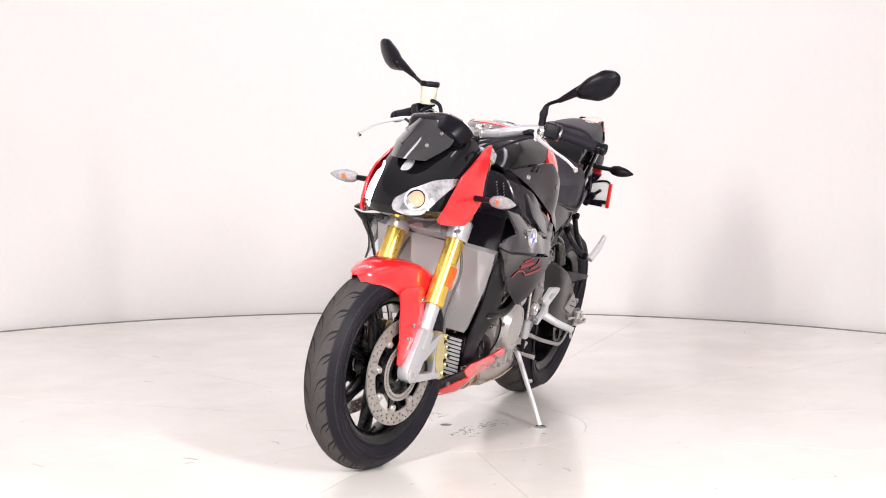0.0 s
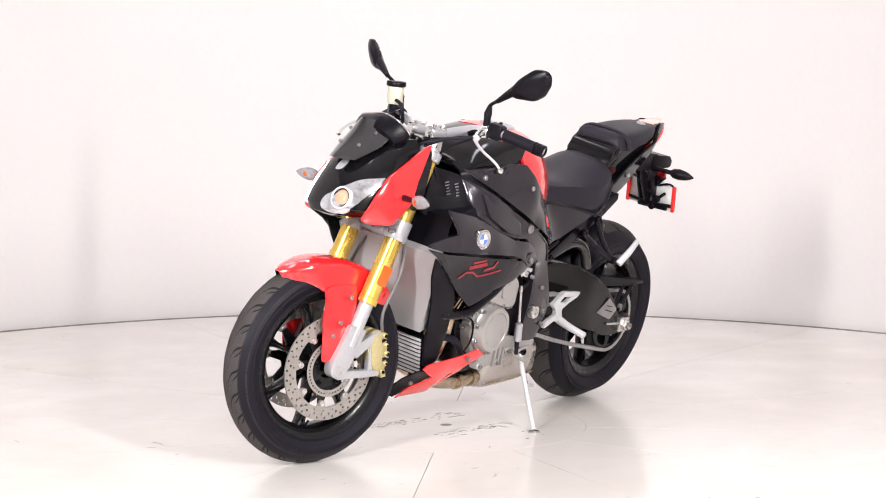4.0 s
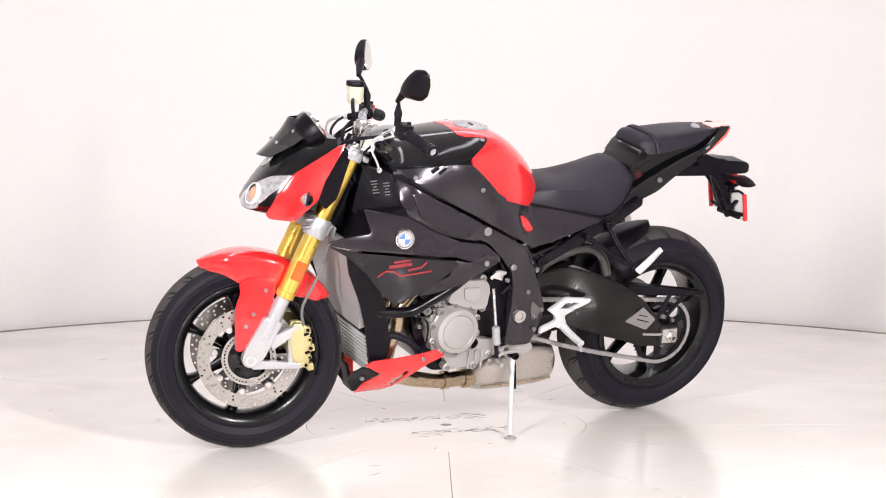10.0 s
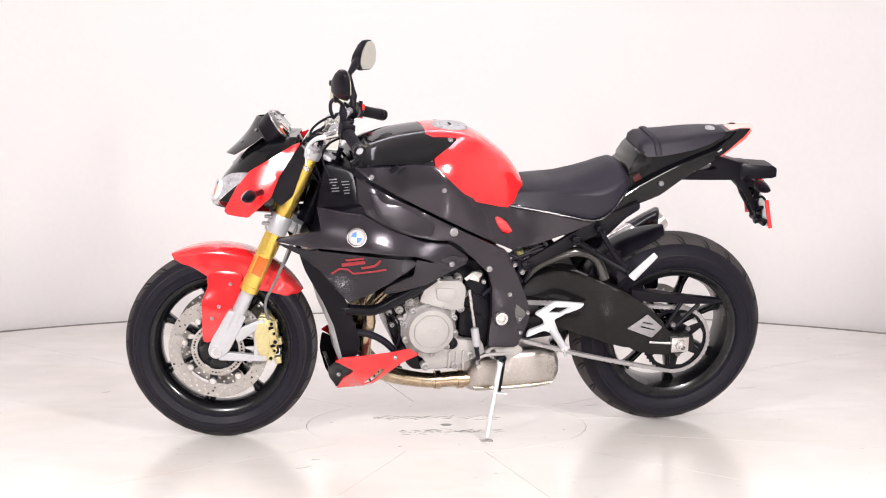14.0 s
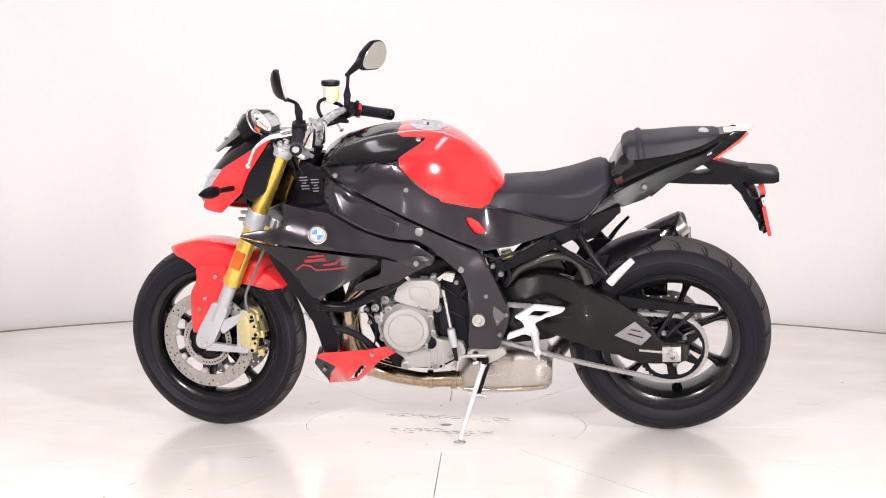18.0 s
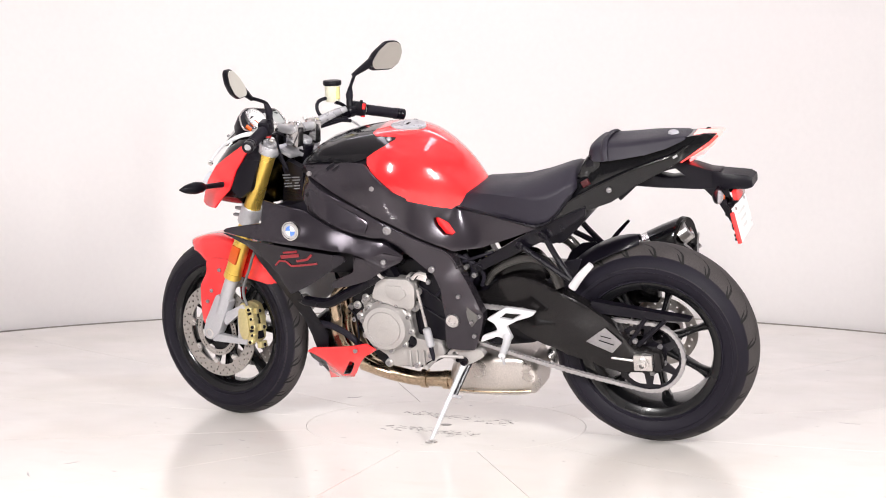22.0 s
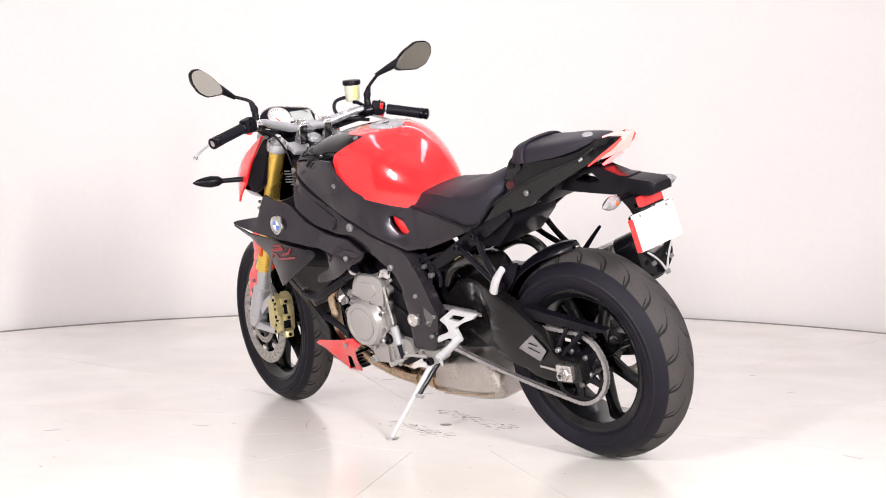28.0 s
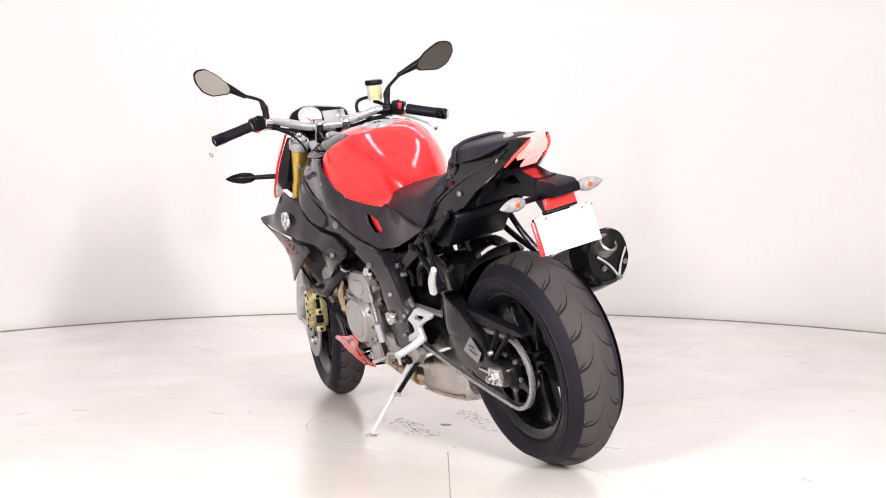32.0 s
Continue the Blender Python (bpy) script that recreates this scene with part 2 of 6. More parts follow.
def panel(outline, thick=0.006, inner=(), step=0.02, bev=0.0025, r=0.008, side=1, bm=None, yf=None, raise_by=0.0, holes=()):
    """A curved cover: outline points (x, y, z) seen from the side, its height y smooth through them and the inner points."""
    from mathutils.geometry import delaunay_2d_cdt
    yf = yf or field(list(outline) + list(inner))
    pts = rounded([Vector((q[0], q[2])) for q in outline], r) if r else [Vector((q[0], q[2])) for q in outline]
    fine = []
    for i, a in enumerate(pts):
        b = pts[(i + 1) % len(pts)]
        k = max(1, int((b - a).length / step))
        fine += [a.lerp(b, j / k) for j in range(k)]
    n = len(fine)
    x0, x1 = min(q.x for q in fine), max(q.x for q in fine)
    z0, z1 = min(q.y for q in fine), max(q.y for q in fine)
    edges = [(i, (i + 1) % n) for i in range(n)]
    allp = list(fine)
    for h in holes:
        s = len(allp)
        allp += [Vector(q[:2]) for q in h]
        edges += [(s + i, s + (i + 1) % len(h)) for i in range(len(h))]
    grid = [Vector((x0 + (i + 0.5 * (j % 2)) * step, z0 + j * step * 0.87)) for j in range(int((z1 - z0) / step / 0.87) + 2) for i in range(int((x1 - x0) / step) + 2)]
    grid = [g for g in grid if min((g - q).length for q in allp) > step * 0.45]
    v, _, fs, *_ = delaunay_2d_cdt(allp + grid, edges, [], 1, 1e-6)
    fs = [f for f in fs if not any(inside(sum((v[i] for i in f), Vector((0, 0))) / len(f), h) for h in holes)]
    bm = bm or bmesh.new()
    ys = [yf(q.x, q.y) + raise_by for q in v]
    a = [bm.verts.new((q.x, side * y, q.y)) for q, y in zip(v, ys)]
    b = [bm.verts.new((q.x, side * (y - thick), q.y)) for q, y in zip(v, ys)]
    count = {}
    for f in fs:
        bm.faces.new([a[i] for i in f])
        bm.faces.new([b[i] for i in f[::-1]])
        for i in range(len(f)):
            count[(f[i], f[(i + 1) % len(f)])] = 1
    rim = []
    for i, j in [e for e in count if (e[1], e[0]) not in count]:
        bm.faces.new((a[i], b[i], b[j], a[j]))
        rim.append((a[i], a[j]))
    if bev:
        es = [bm.edges.get(e) for e in rim]
        bmesh.ops.bevel(bm, geom=[e for e in es if e], offset=bev, segments=2, affect="EDGES", profile=0.6)
    return bm


def moved(bm, m):
    bmesh.ops.transform(bm, matrix=m, verts=bm.verts[:])
    return bm


def mirrored(bm):
    bmesh.ops.scale(bm, vec=(1, -1, 1), verts=bm.verts[:])
    bmesh.ops.reverse_faces(bm, faces=bm.faces[:])
    return bm


# ---- the studio ----
R_TABLE, R_WALL, RING = 2.930, 2.962, 0.455


def floor_material(name, seam=False):
    """White coated floor with a dull gloss, yellowish stains, scuffs and fine dark scratches."""
    m = bpy.data.materials.new(name)
    m.use_nodes = True
    n, l = m.node_tree.nodes, m.node_tree.links
    b = n["Principled BSDF"]
    tc = n.new("ShaderNodeTexCoord")

    def noise_tex(scale, detail=4, stretch=None, rough=0.5):
        t = n.new("ShaderNodeTexNoise")
        t.inputs["Scale"].default_value, t.inputs["Detail"].default_value, t.inputs["Roughness"].default_value = scale, detail, rough
        if stretch:
            mp = n.new("ShaderNodeMapping")
            mp.inputs["Rotation"].default_value, mp.inputs["Scale"].default_value = (0, 0, stretch[0]), (stretch[1], stretch[2], 1)
            l.new(tc.outputs["Object"], mp.inputs["Vector"])
            l.new(mp.outputs["Vector"], t.inputs["Vector"])
        else:
            l.new(tc.outputs["Object"], t.inputs["Vector"])
        return t

    def ranged(sock, a, b2, lo=0.0, hi=1.0):
        r = n.new("ShaderNodeMapRange")
        for key, v in (("From Min", a), ("From Max", b2), ("To Min", lo), ("To Max", hi)):
            r.inputs[key].default_value = v
        l.new(sock, r.inputs["Value"])
        return r.outputs["Result"]

    def mixed(fac, a, colour, mode="MIX"):
        x = n.new("ShaderNodeMix")
        x.data_type, x.blend_type = "RGBA", mode
        l.new(fac, x.inputs["Factor"])
        if isinstance(a, tuple):
            x.inputs["A"].default_value = a
        else:
            l.new(a, x.inputs["A"])
        x.inputs["B"].default_value = colour
        return x.outputs["Result"]

    c = mixed(ranged(noise_tex(1.1, 5).outputs["Fac"], 0.46, 0.72), (0.775, 0.745, 0.71, 1), (0.705, 0.66, 0.605, 1))
    c = mixed(ranged(noise_tex(4.5, 6, (0.5, 1.0, 2.2)).outputs["Fac"], 0.55, 0.75, 0, 0.5), c, (0.71, 0.67, 0.615, 1))
    c = mixed(ranged(noise_tex(14, 3, (1.1, 1.0, 4.0)).outputs["Fac"], 0.735, 0.75, 0, 0.75), c, (0.20, 0.18, 0.16, 1))
    c = mixed(ranged(noise_tex(60, 2).outputs["Fac"], 0.765, 0.775, 0, 0.8), c, (0.10, 0.09, 0.08, 1))
    l.new(c, b.inputs["Base Color"])
    l.new(ranged(noise_tex(2.0, 5).outputs["Fac"], 0.3, 0.7, 0.13, 0.27), b.inputs["Roughness"])
    b.inputs["Specular IOR Level"].default_value = 0.45
    bp = n.new("ShaderNodeBump")
    bp.inputs["Strength"].default_value, bp.inputs["Distance"].default_value = 0.04, 0.003
    l.new(noise_tex(9, 3).outputs["Fac"], bp.inputs["Height"])
    l.new(bp.outputs["Normal"], b.inputs["Normal"])
    return m


FLOOR = floor_material("white_floor_coating")
SEAM = material("floor_joint_dirt", (0.56, 0.53, 0.49), 0.6, vary=0.3, wide=3)
SEALGREY = material("seal_grey", (0.28, 0.255, 0.23), 0.7, vary=0.2)
SCUFF = material("dark_scuff", (0.19, 0.18, 0.175), 0.5, vary=0.4, wide=12)


def sector(r0, r1, a0, a1, z0, z1, n=14, bev=0.002):
    bm = bmesh.new()
    rings = []
    for i in range(n + 1):
        a = a0 + (a1 - a0) * i / n
        c, s = math.cos(a), math.sin(a)
        rings.append([Vector((r * c, r * s, z)) for r, z in ((r0, z0), (r1, z0), (r1, z1), (r0, z1))])
    return loft(rings, bm=bm)


# the turntable: one bed with twelve wedge plates and a centre plate on it
turntable = tagged(new("turntable"), "round white coated turntable floor with radial joints and scuffs", "turntable", kind="structure")
part("bed", cyl((0, 0, -0.06), (0, 0, 1), R_TABLE - 0.004, 0.10, 160), SEAM, turntable)
for k in range(12):
    a = radians(10.5 + 30 * k)
    g = 0.0009 if k % 3 else 0.0014
    bm = bmesh.new()
    rings = []
    for i in range(25):
        t = a + radians(30) * i / 24
        ring = []
        for r, z in ((RING, -0.0095), (R_TABLE, -0.0095), (R_TABLE, 0), (RING, 0)):
            e = g / r
            tt = min(max(t, a + e), a + radians(30) - e)
            ring.append(Vector((r * math.cos(tt), r * math.sin(tt), z)))
        rings.append(ring)
    part("floor_plate", loft(rings, bm=bm), FLOOR, turntable)
part("centre_plate", cyl((0, 0, -0.005), (0, 0, 1), RING - 0.0014, 0.010, 128, bev=0.0004), FLOOR, turntable)

# scuffs by the centre, thin worn marks in the coating
rng = random.Random(4)


def scuff(x, y, length, width, ang, bend=0.0):
    bm = bmesh.new()
    n = 7
    L, Rr = [], []
    for i in range(n):
        t = i / (n - 1) - 0.5
        w = width * (0.25 + 0.75 * (1 - abs(2 * t) ** 1.5)) * rng.uniform(0.5, 1.2) / 2
        px, py = t * length, bend * (t * t) * length + rng.uniform(-1, 1) * width * 0.4
        c, s = math.cos(ang), math.sin(ang)
        for sign, lst in ((1, L), (-1, Rr)):
            lst.append(Vector((x + c * px - s * (py + sign * w), y + s * px + c * (py + sign * w), 0.0)))
    loop = L + Rr[::-1]
    lo = [bm.verts.new(v) for v in loop]
    hi = [bm.verts.new(v + Vector((0, 0, 0.0006))) for v in loop]
    m = len(loop)
    for i in range(m):
        bm.faces.new((lo[i], lo[(i + 1) % m], hi[(i + 1) % m], hi[i]))
    for i in range(n - 1):
        bm.faces.new((hi[i], hi[i + 1], hi[m - 2 - i], hi[m - 1 - i]))
    return bm


for k in range(190):
    if k % 2:
        x, y = rng.uniform(-0.20, 0.23), -0.135 + rng.gauss(0.0, 0.021)
    else:
        x, y = rng.uniform(-0.17, 0.15), 0.115 + rng.gauss(0.0, 0.021)
    size = rng.random() ** 2
    part("scuff_mark", scuff(x, y, 0.004 + 0.028 * size, 0.0009 + 0.0022 * rng.random(), rng.uniform(-0.5, 0.5), rng.uniform(-1, 1)), SCUFF, turntable, smooth=False)
for x, y in ((0.17, 0.36), (-0.016, 0.345), (-0.09, 0.257), (0.096, -0.354), (-0.157, -0.43), (-0.37, 0.11), (0.37, -0.055)):
    part("scuff_mark", scuff(x, y, rng.uniform(0.008, 0.016), 0.004, rng.uniform(0, 3.1)), SCUFF, turntable, smooth=False)
part("centre_bolt_mark", lathe([(0, 0.0008), (0.017, 0.0008), (0.019, 0.0002), (0.019, -0.001)], Matrix.Identity(4), 24), SCUFF, turntable)
for k in range(26):
    a, r = rng.uniform(0, 6.283), rng.uniform(0.6, 2.7)
    part("scuff_mark", scuff(r * math.cos(a), r * math.sin(a), rng.uniform(0.015, 0.07), rng.uniform(0.0015, 0.004), rng.uniform(0, 3.1), rng.uniform(-1, 1)), SCUFF, turntable, smooth=False)
# the drum wall, open towards the camera, and the room outside
OPEN = radians(42)
wall = part("wall_drum", sector(R_WALL, R_WALL + 0.12, radians(-90) + OPEN, radians(270) - OPEN, -0.16, 3.4, 160), WALL, None)
tagged(wall, "seamless curved white studio wall", "wall", kind="structure")
seal = part("wall_seal", sector(R_WALL - 0.006, R_WALL + 0.001, radians(-90) + OPEN, radians(270) - OPEN, -0.02, 0.0020, 160), SEALGREY, None)
tagged(seal, "thin dark seal at the foot of the curved wall", "trim", kind="structure")
part("floor_pit", cyl((0, 0, -0.17), (0, 0, 1), R_WALL, 0.04, 128), DARK, None)
tagged(bpy.data.objects["floor_pit"], "dark pit under the turntable edge", "floor", kind="structure")
bm = bmesh.new()
rings = []
for i in range(161):
    a = 2 * math.pi * i / 160
    c, s = math.cos(a), math.sin(a)
    k = min(7.6 / max(abs(c), 1e-6), 8.6 / max(abs(s), 1e-6))
    rings.append([Vector((R_WALL * c, R_WALL * s, -0.2)), Vector((k * c, k * s, -0.2)), Vector((k * c, k * s, 0)), Vector((R_WALL * c, R_WALL * s, 0))])
fl = part("floor", loft(rings, caps=False), FLOOR, None)
tagged(fl, "white coated studio floor round the turntable", "floor", kind="structure")
for nm, c, s in (("wall_north", (0, 8.65, 1.7), (15.4, 0.1, 3.8)), ("wall_south", (0, -8.65, 1.7), (15.4, 0.1, 3.8)), ("wall_west", (-7.65, 0, 1.7), (0.1, 17.2, 3.8)), ("wall_east", (7.65, 0, 1.7), (0.1, 17.2, 3.8))):
    tagged(part(nm, box(c, s, bev=0), ROOM, None), "plain pale grey room wall", "wall", kind="structure")
tagged(part("ceiling", box((0, 0, 3.65), (15.4, 17.4, 0.1), bev=0), CEILING, None), "plain grey ceiling", "ceiling", kind="structure")


# ---- the motorcycle: x ahead, y to its left, z up, wheels on z = 0 ----
WB, RAKE, STEERED = 1.45, radians(24.6), radians(-15.3)
RF, RR = 0.300, 0.3205
FRONT, REAR = Vector((WB / 2, 0, RF)), Vector((-WB / 2, 0, RR))
PIVOT = Vector((WB / 2 + 0.0985, 0, 0))
STEER = Matrix.Translation(PIVOT) @ Matrix.Rotation(STEERED, 4, Vector((-math.sin(RAKE), 0, math.cos(RAKE)))) @ Matrix.Translation(-PIVOT)
Y_AXIS = Vector((0, 1, 0))

bike = tagged(thing("motorcycle"), "red and black naked motorcycle with gold fork on its side stand", "motorcycle")


def piece(name, bm, mat, parent=None, label="", steer=False, angle=35):
    """One part of the motorcycle; steered parts turn with the handlebar."""
    if steer:
        moved(bm, STEER)
    return part(name, bm, mat, parent or bike, label, angle)


def pair(name, make, mat, parent=None, label="", steer=False, angle=35):
    """The same part on the left and the right side."""
    return [piece(name, make() if s > 0 else mirrored(make()), mat, parent, label, steer, angle) for s in (1, -1)]


def bolt(c, r=0.008, h=0.006, axis=(0, 1, 0), parent=None, mat=None, steer=False):
    m = Matrix.Translation(c) @ frame_of(axis)
    prof = [(0, 0.25 * h), (r * 0.45, 0.25 * h), (r * 0.5, h), (r * 0.8, h), (r, h * 0.6), (r, -h), (0, -h)]
    return piece("bolt", lathe(prof, m, 14), BOLT if mat in (None, STEEL, SILVER, CHROME) else mat, parent, "", steer)


# -- wheels --
def tyre(c, R, hw, rim, steer):
    """Bead ridge, stepped sidewall and round crown."""
    mid = (rim + R) / 2 - 0.005
    prof = [(rim - 0.006, -hw * 0.62), (rim + 0.002, -hw * 0.80), (rim + 0.006, -hw * 0.86), (rim + 0.0075, -hw * 0.90), (rim + 0.0105, -hw * 0.90), (rim + 0.012, -hw * 0.875), (rim + 0.020, -hw * 0.945),
            (mid - 0.006, -hw * 0.985), (mid - 0.005, -hw * 1.003), (mid - 0.003, -hw * 1.003), (mid - 0.002, -hw * 0.99), (mid + 0.008, -hw), (R - hw * 0.66, -hw * 0.98), (R - hw * 0.62, -hw * 0.955), (R - hw * 0.36, -hw * 0.80), (R - hw * 0.16, -hw * 0.52), (R - hw * 0.04, -hw * 0.25)]
    prof = prof + [(R, 0)] + [(r, -h) for r, h in prof[::-1]]
    return lathe(prof, Matrix.Translation(c) @ frame_of(Y_AXIS), 120)


def tread(c, R, hw, n, steer):
    """Dark strips laid across the shoulders for the shade in curved grooves, joined."""
    bm = bmesh.new()
    m = Matrix.Translation(c)

    def on(a, v):
        drop = hw * (0.04 * (v / 0.25) ** 2 if abs(v) < 0.25 else 0.04 + 0.58 * ((abs(v) - 0.25) / 0.72) ** 1.6)
        r = R - drop + 0.0014
        return m @ Vector((r * math.cos(a), v * hw, r * math.sin(a)))
    for k in range(n):
        a0 = 2 * math.pi * k / n
        for s, off in ((1, 0), (-1, math.pi / n)):
            for v0, v1, sweep, w, sh, curl in ((0.06, 0.90, 0.34, 0.0088, 0.0, 0.030), (0.40, 0.94, 0.15, 0.0080, math.pi / n, -0.020), (0.66, 0.96, 0.05, 0.0055, 1.5 * math.pi / n, 0.0)):
                L = []
                for i in range(9):
                    t = i / 8
                    v = v0 + (v1 - v0) * t
                    a = a0 + off + sh + sweep * (t ** 0.7) + curl * math.sin(2 * math.pi * t)
                    ww = w * math.sin(math.pi * min(0.95, max(0.08, t))) ** 0.6
                    L.append((bm.verts.new(on(a - ww / R * 0.5, s * v)), bm.verts.new(on(a + ww / R * 0.5, s * v))))
                for (p, q), (p2, q2) in zip(L, L[1:]):
                    bm.faces.new((p, q, q2, p2))
    return bm


GROOVE_SHADE = material("groove_shade_dark", (0.006, 0.006, 0.006), 0.9)


def rim_band(c, r, w):
    prof = [(r + 0.004, -w), (r + 0.004, -w + 0.006), (r - 0.010, -w + 0.012), (r - 0.018, -w * 0.45), (r - 0.018, w * 0.45), (r - 0.010, w - 0.012), (r + 0.004, w - 0.006), (r + 0.004, w),
            (r - 0.004, w), (r - 0.022, w - 0.012), (r - 0.030, w * 0.4), (r - 0.030, -w * 0.4), (r - 0.022, -w + 0.012), (r - 0.004, -w)]
    return lathe(prof + [prof[0]], Matrix.Translation(c) @ frame_of(Y_AXIS), 96)


def spoke(c, a, r0, r1, w0, w1, t0, t1):
    ring = []
    for k in range(9):
        t = k / 8
        r = r0 + (r1 - r0) * t
        w = (w0 + (w1 - w0) * t) * (1 - 0.35 * math.sin(math.pi * t)) + (0.010 * max(0, t - 0.8) / 0.2)
        h = t0 + (t1 - t0) * t
        sec = [(-w, -h * 0.6), (-w * 0.6, -h), (w * 0.6, -h), (w, -h * 0.6), (w, h * 0.6), (w * 0.6, h), (w * 0.25, h * 0.75), (-w * 0.25, h * 0.75), (-w * 0.6, h), (-w, h * 0.6)]
        ring.append([Vector(c) + Vector((r * math.cos(a) - u * math.sin(a), v, r * math.sin(a) + u * math.cos(a))) for u, v in sec])
    return loft(ring)


def ring_plate(c, r0, r1, y, th, holes=(), seg=72, wave=0.0, waves=8):
    out = [(c.x + (r1 + wave * math.cos(waves * 2 * math.pi * i / seg)) * math.cos(2 * math.pi * i / seg), c.z + (r1 + wave * math.cos(waves * 2 * math.pi * i / seg)) * math.sin(2 * math.pi * i / seg)) for i in range(seg)]
    inn = [(c.x + r0 * math.cos(2 * math.pi * i / seg), c.z + r0 * math.sin(2 * math.pi * i / seg)) for i in range(seg)]
    hs = [inn]
    for r, a, hr in holes:
        hs.append([(c.x + r * math.cos(a) + hr * math.cos(2 * math.pi * i / 7), c.z + r * math.sin(a) + hr * math.sin(2 * math.pi * i / 7)) for i in range(7)])
    return prism(out, y - th / 2, y + th / 2, bev=0, holes=hs)


def build_wheel(name, c, R, hw, steer, n_tread, rim_hw, spin):
    w = piece(name, rim_band(c, 0.216, rim_hw), RIM, None, "black cast wheel", steer)
    piece("tyre", tyre(c, R, hw, 0.216, steer), RUBBER, w, "black road tyre", steer)
    def drop(v):
        return hw * (0.04 * (v / 0.25) ** 2 if abs(v) < 0.25 else 0.04 + 0.58 * ((abs(v) - 0.25) / 0.72) ** 1.6)
    for nm, v0, v1, mat in (("tread_band", -0.60, 0.60, TREAD), ("tread_shoulder", 0.60, 0.93, SHOULDER), ("tread_shoulder", -0.93, -0.60, SHOULDER)):
        vs = [v0 + (v1 - v0) * i / 10 for i in range(11)]
        band = [(R - drop(v) + 0.0008, v * hw) for v in vs] + [(R - drop(v) - 0.003, v * hw) for v in vs[::-1]]
        piece(nm, lathe(band + [band[0]], Matrix.Translation(c) @ frame_of(Y_AXIS), 120), mat, w, "worn grey tread", steer)
    piece("tread_groove_shade", tread(c, R, hw, n_tread, steer), GROOVE_SHADE, w, "", steer)
    piece("hub", lathe([(0.014, -0.055), (0.040, -0.055), (0.046, -0.045), (0.040, -0.02), (0.040, 0.02), (0.046, 0.045), (0.040, 0.055), (0.014, 0.055), (0.014, -0.055)], Matrix.Translation(c) @ frame_of(Y_AXIS), 32), RIM, w, "", steer)
    for k in range(7):
        a = spin + 2 * math.pi * k / 7
        piece("spoke", spoke(c, a, 0.036, 0.194, 0.017, 0.010, 0.026, 0.018), RIM, w, "", steer)
    return w


front = build_wheel("front_wheel", FRONT, RF, 0.0585, True, 27, 0.047, radians(23))
rear = build_wheel("rear_wheel", REAR, RR, 0.096, False, 22, 0.078, radians(4))
piece("valve", tube([FRONT + Vector((0.02, 0.012, -0.19)), FRONT + Vector((0.02, 0.030, -0.168))], 0.004, 8), PLASTIC, front, "", True)

# front brake discs, carriers and sensor ring
HOLES = [(0.148, 2 * math.pi * k / 32, 0.0037) for k in range(32)] + [(0.1365, 2 * math.pi * (k + 0.5) / 32, 0.0037) for k in range(32)] + [(0.126, 2 * math.pi * (k + 0.25) / 24, 0.0033) for k in range(24)]
BOB = [radians(8 + 45 * k) for k in range(8)]


def floating_disc(y, th=0.005):
    """A drilled ring with eight lugs on its inner edge."""
    inner = []
    for i in range(160):
        a = 2 * math.pi * i / 160
        near = min(abs((a - q + math.pi) % (2 * math.pi) - math.pi) for q in BOB)
        r = 0.1165 - 0.020 * max(0.0, 1 - (near / 0.13) ** 4)
        inner.append((FRONT.x + r * math.cos(a), FRONT.z + r * math.sin(a)))
    outer = [(FRONT.x + 0.155 * math.cos(2 * math.pi * i / 120), FRONT.z + 0.155 * math.sin(2 * math.pi * i / 120)) for i in range(120)]
    hs = [[(FRONT.x + r * math.cos(a) + hr * math.cos(2 * math.pi * i / 8), FRONT.z + r * math.sin(a) + hr * math.sin(2 * math.pi * i / 8)) for i in range(8)] for r, a, hr in HOLES]
    return prism(outer, y - th / 2, y + th / 2, bev=0, holes=[inner] + hs)


for s in (1, -1):
    piece("brake_disc", floating_disc(s * 0.077), DISC, front, "perforated steel brake disc", True)
    carrier = []
    for k, a in enumerate(BOB):
        for da, r in ((-0.13, 0.092), (-0.085, 0.108), (0.085, 0.108), (0.13, 0.092), (0.26, 0.066), (0.52, 0.066)):
            carrier.append((FRONT.x + r * math.cos(a + da), FRONT.z + r * math.sin(a + da)))
    piece("disc_carrier", prism(carrier, s * 0.0705 - 0.003, s * 0.0705 + 0.003, 0.001, holes=[[(FRONT.x + 0.03 * math.cos(2 * math.pi * i / 24), FRONT.z + 0.03 * math.sin(2 * math.pi * i / 24)) for i in range(24)]]), RIM, front, "", True)
    for a in BOB:
        q = FRONT + Vector((0.1045 * math.cos(a), s * 0.080, 0.1045 * math.sin(a)))
        piece("disc_rivet", lathe([(0, 0.002), (0.004, 0.002), (0.0045, 0.0045), (0.0085, 0.0045), (0.0095, 0.003), (0.0095, -0.012), (0, -0.012)], Matrix.Translation(q) @ frame_of((0, s, 0)), 18), STEEL, front, "", True)
    for k in range(5):
        a = 0.3 + 2 * math.pi * k / 5
        bolt(FRONT + Vector((0.050 * math.cos(a), s * 0.076, 0.050 * math.sin(a))), 0.008, 0.006, (0, s, 0), front, SATIN, True)
SLOTS = [(0.0740, 2 * math.pi * k / 46, 0.0032) for k in range(46)]
piece("sensor_ring", ring_plate(FRONT, 0.064, 0.083, 0.0865, 0.002, SLOTS, 64), DISC, front, "slotted steel sensor ring", True)

# -- front fork --
FORK_TAN = 0.409


def fork_x(z):
    return 0.599 - FORK_TAN * (z - 0.576)


def fork_pt(z, y=0.105):
    return Vector((fork_x(z), y, z))


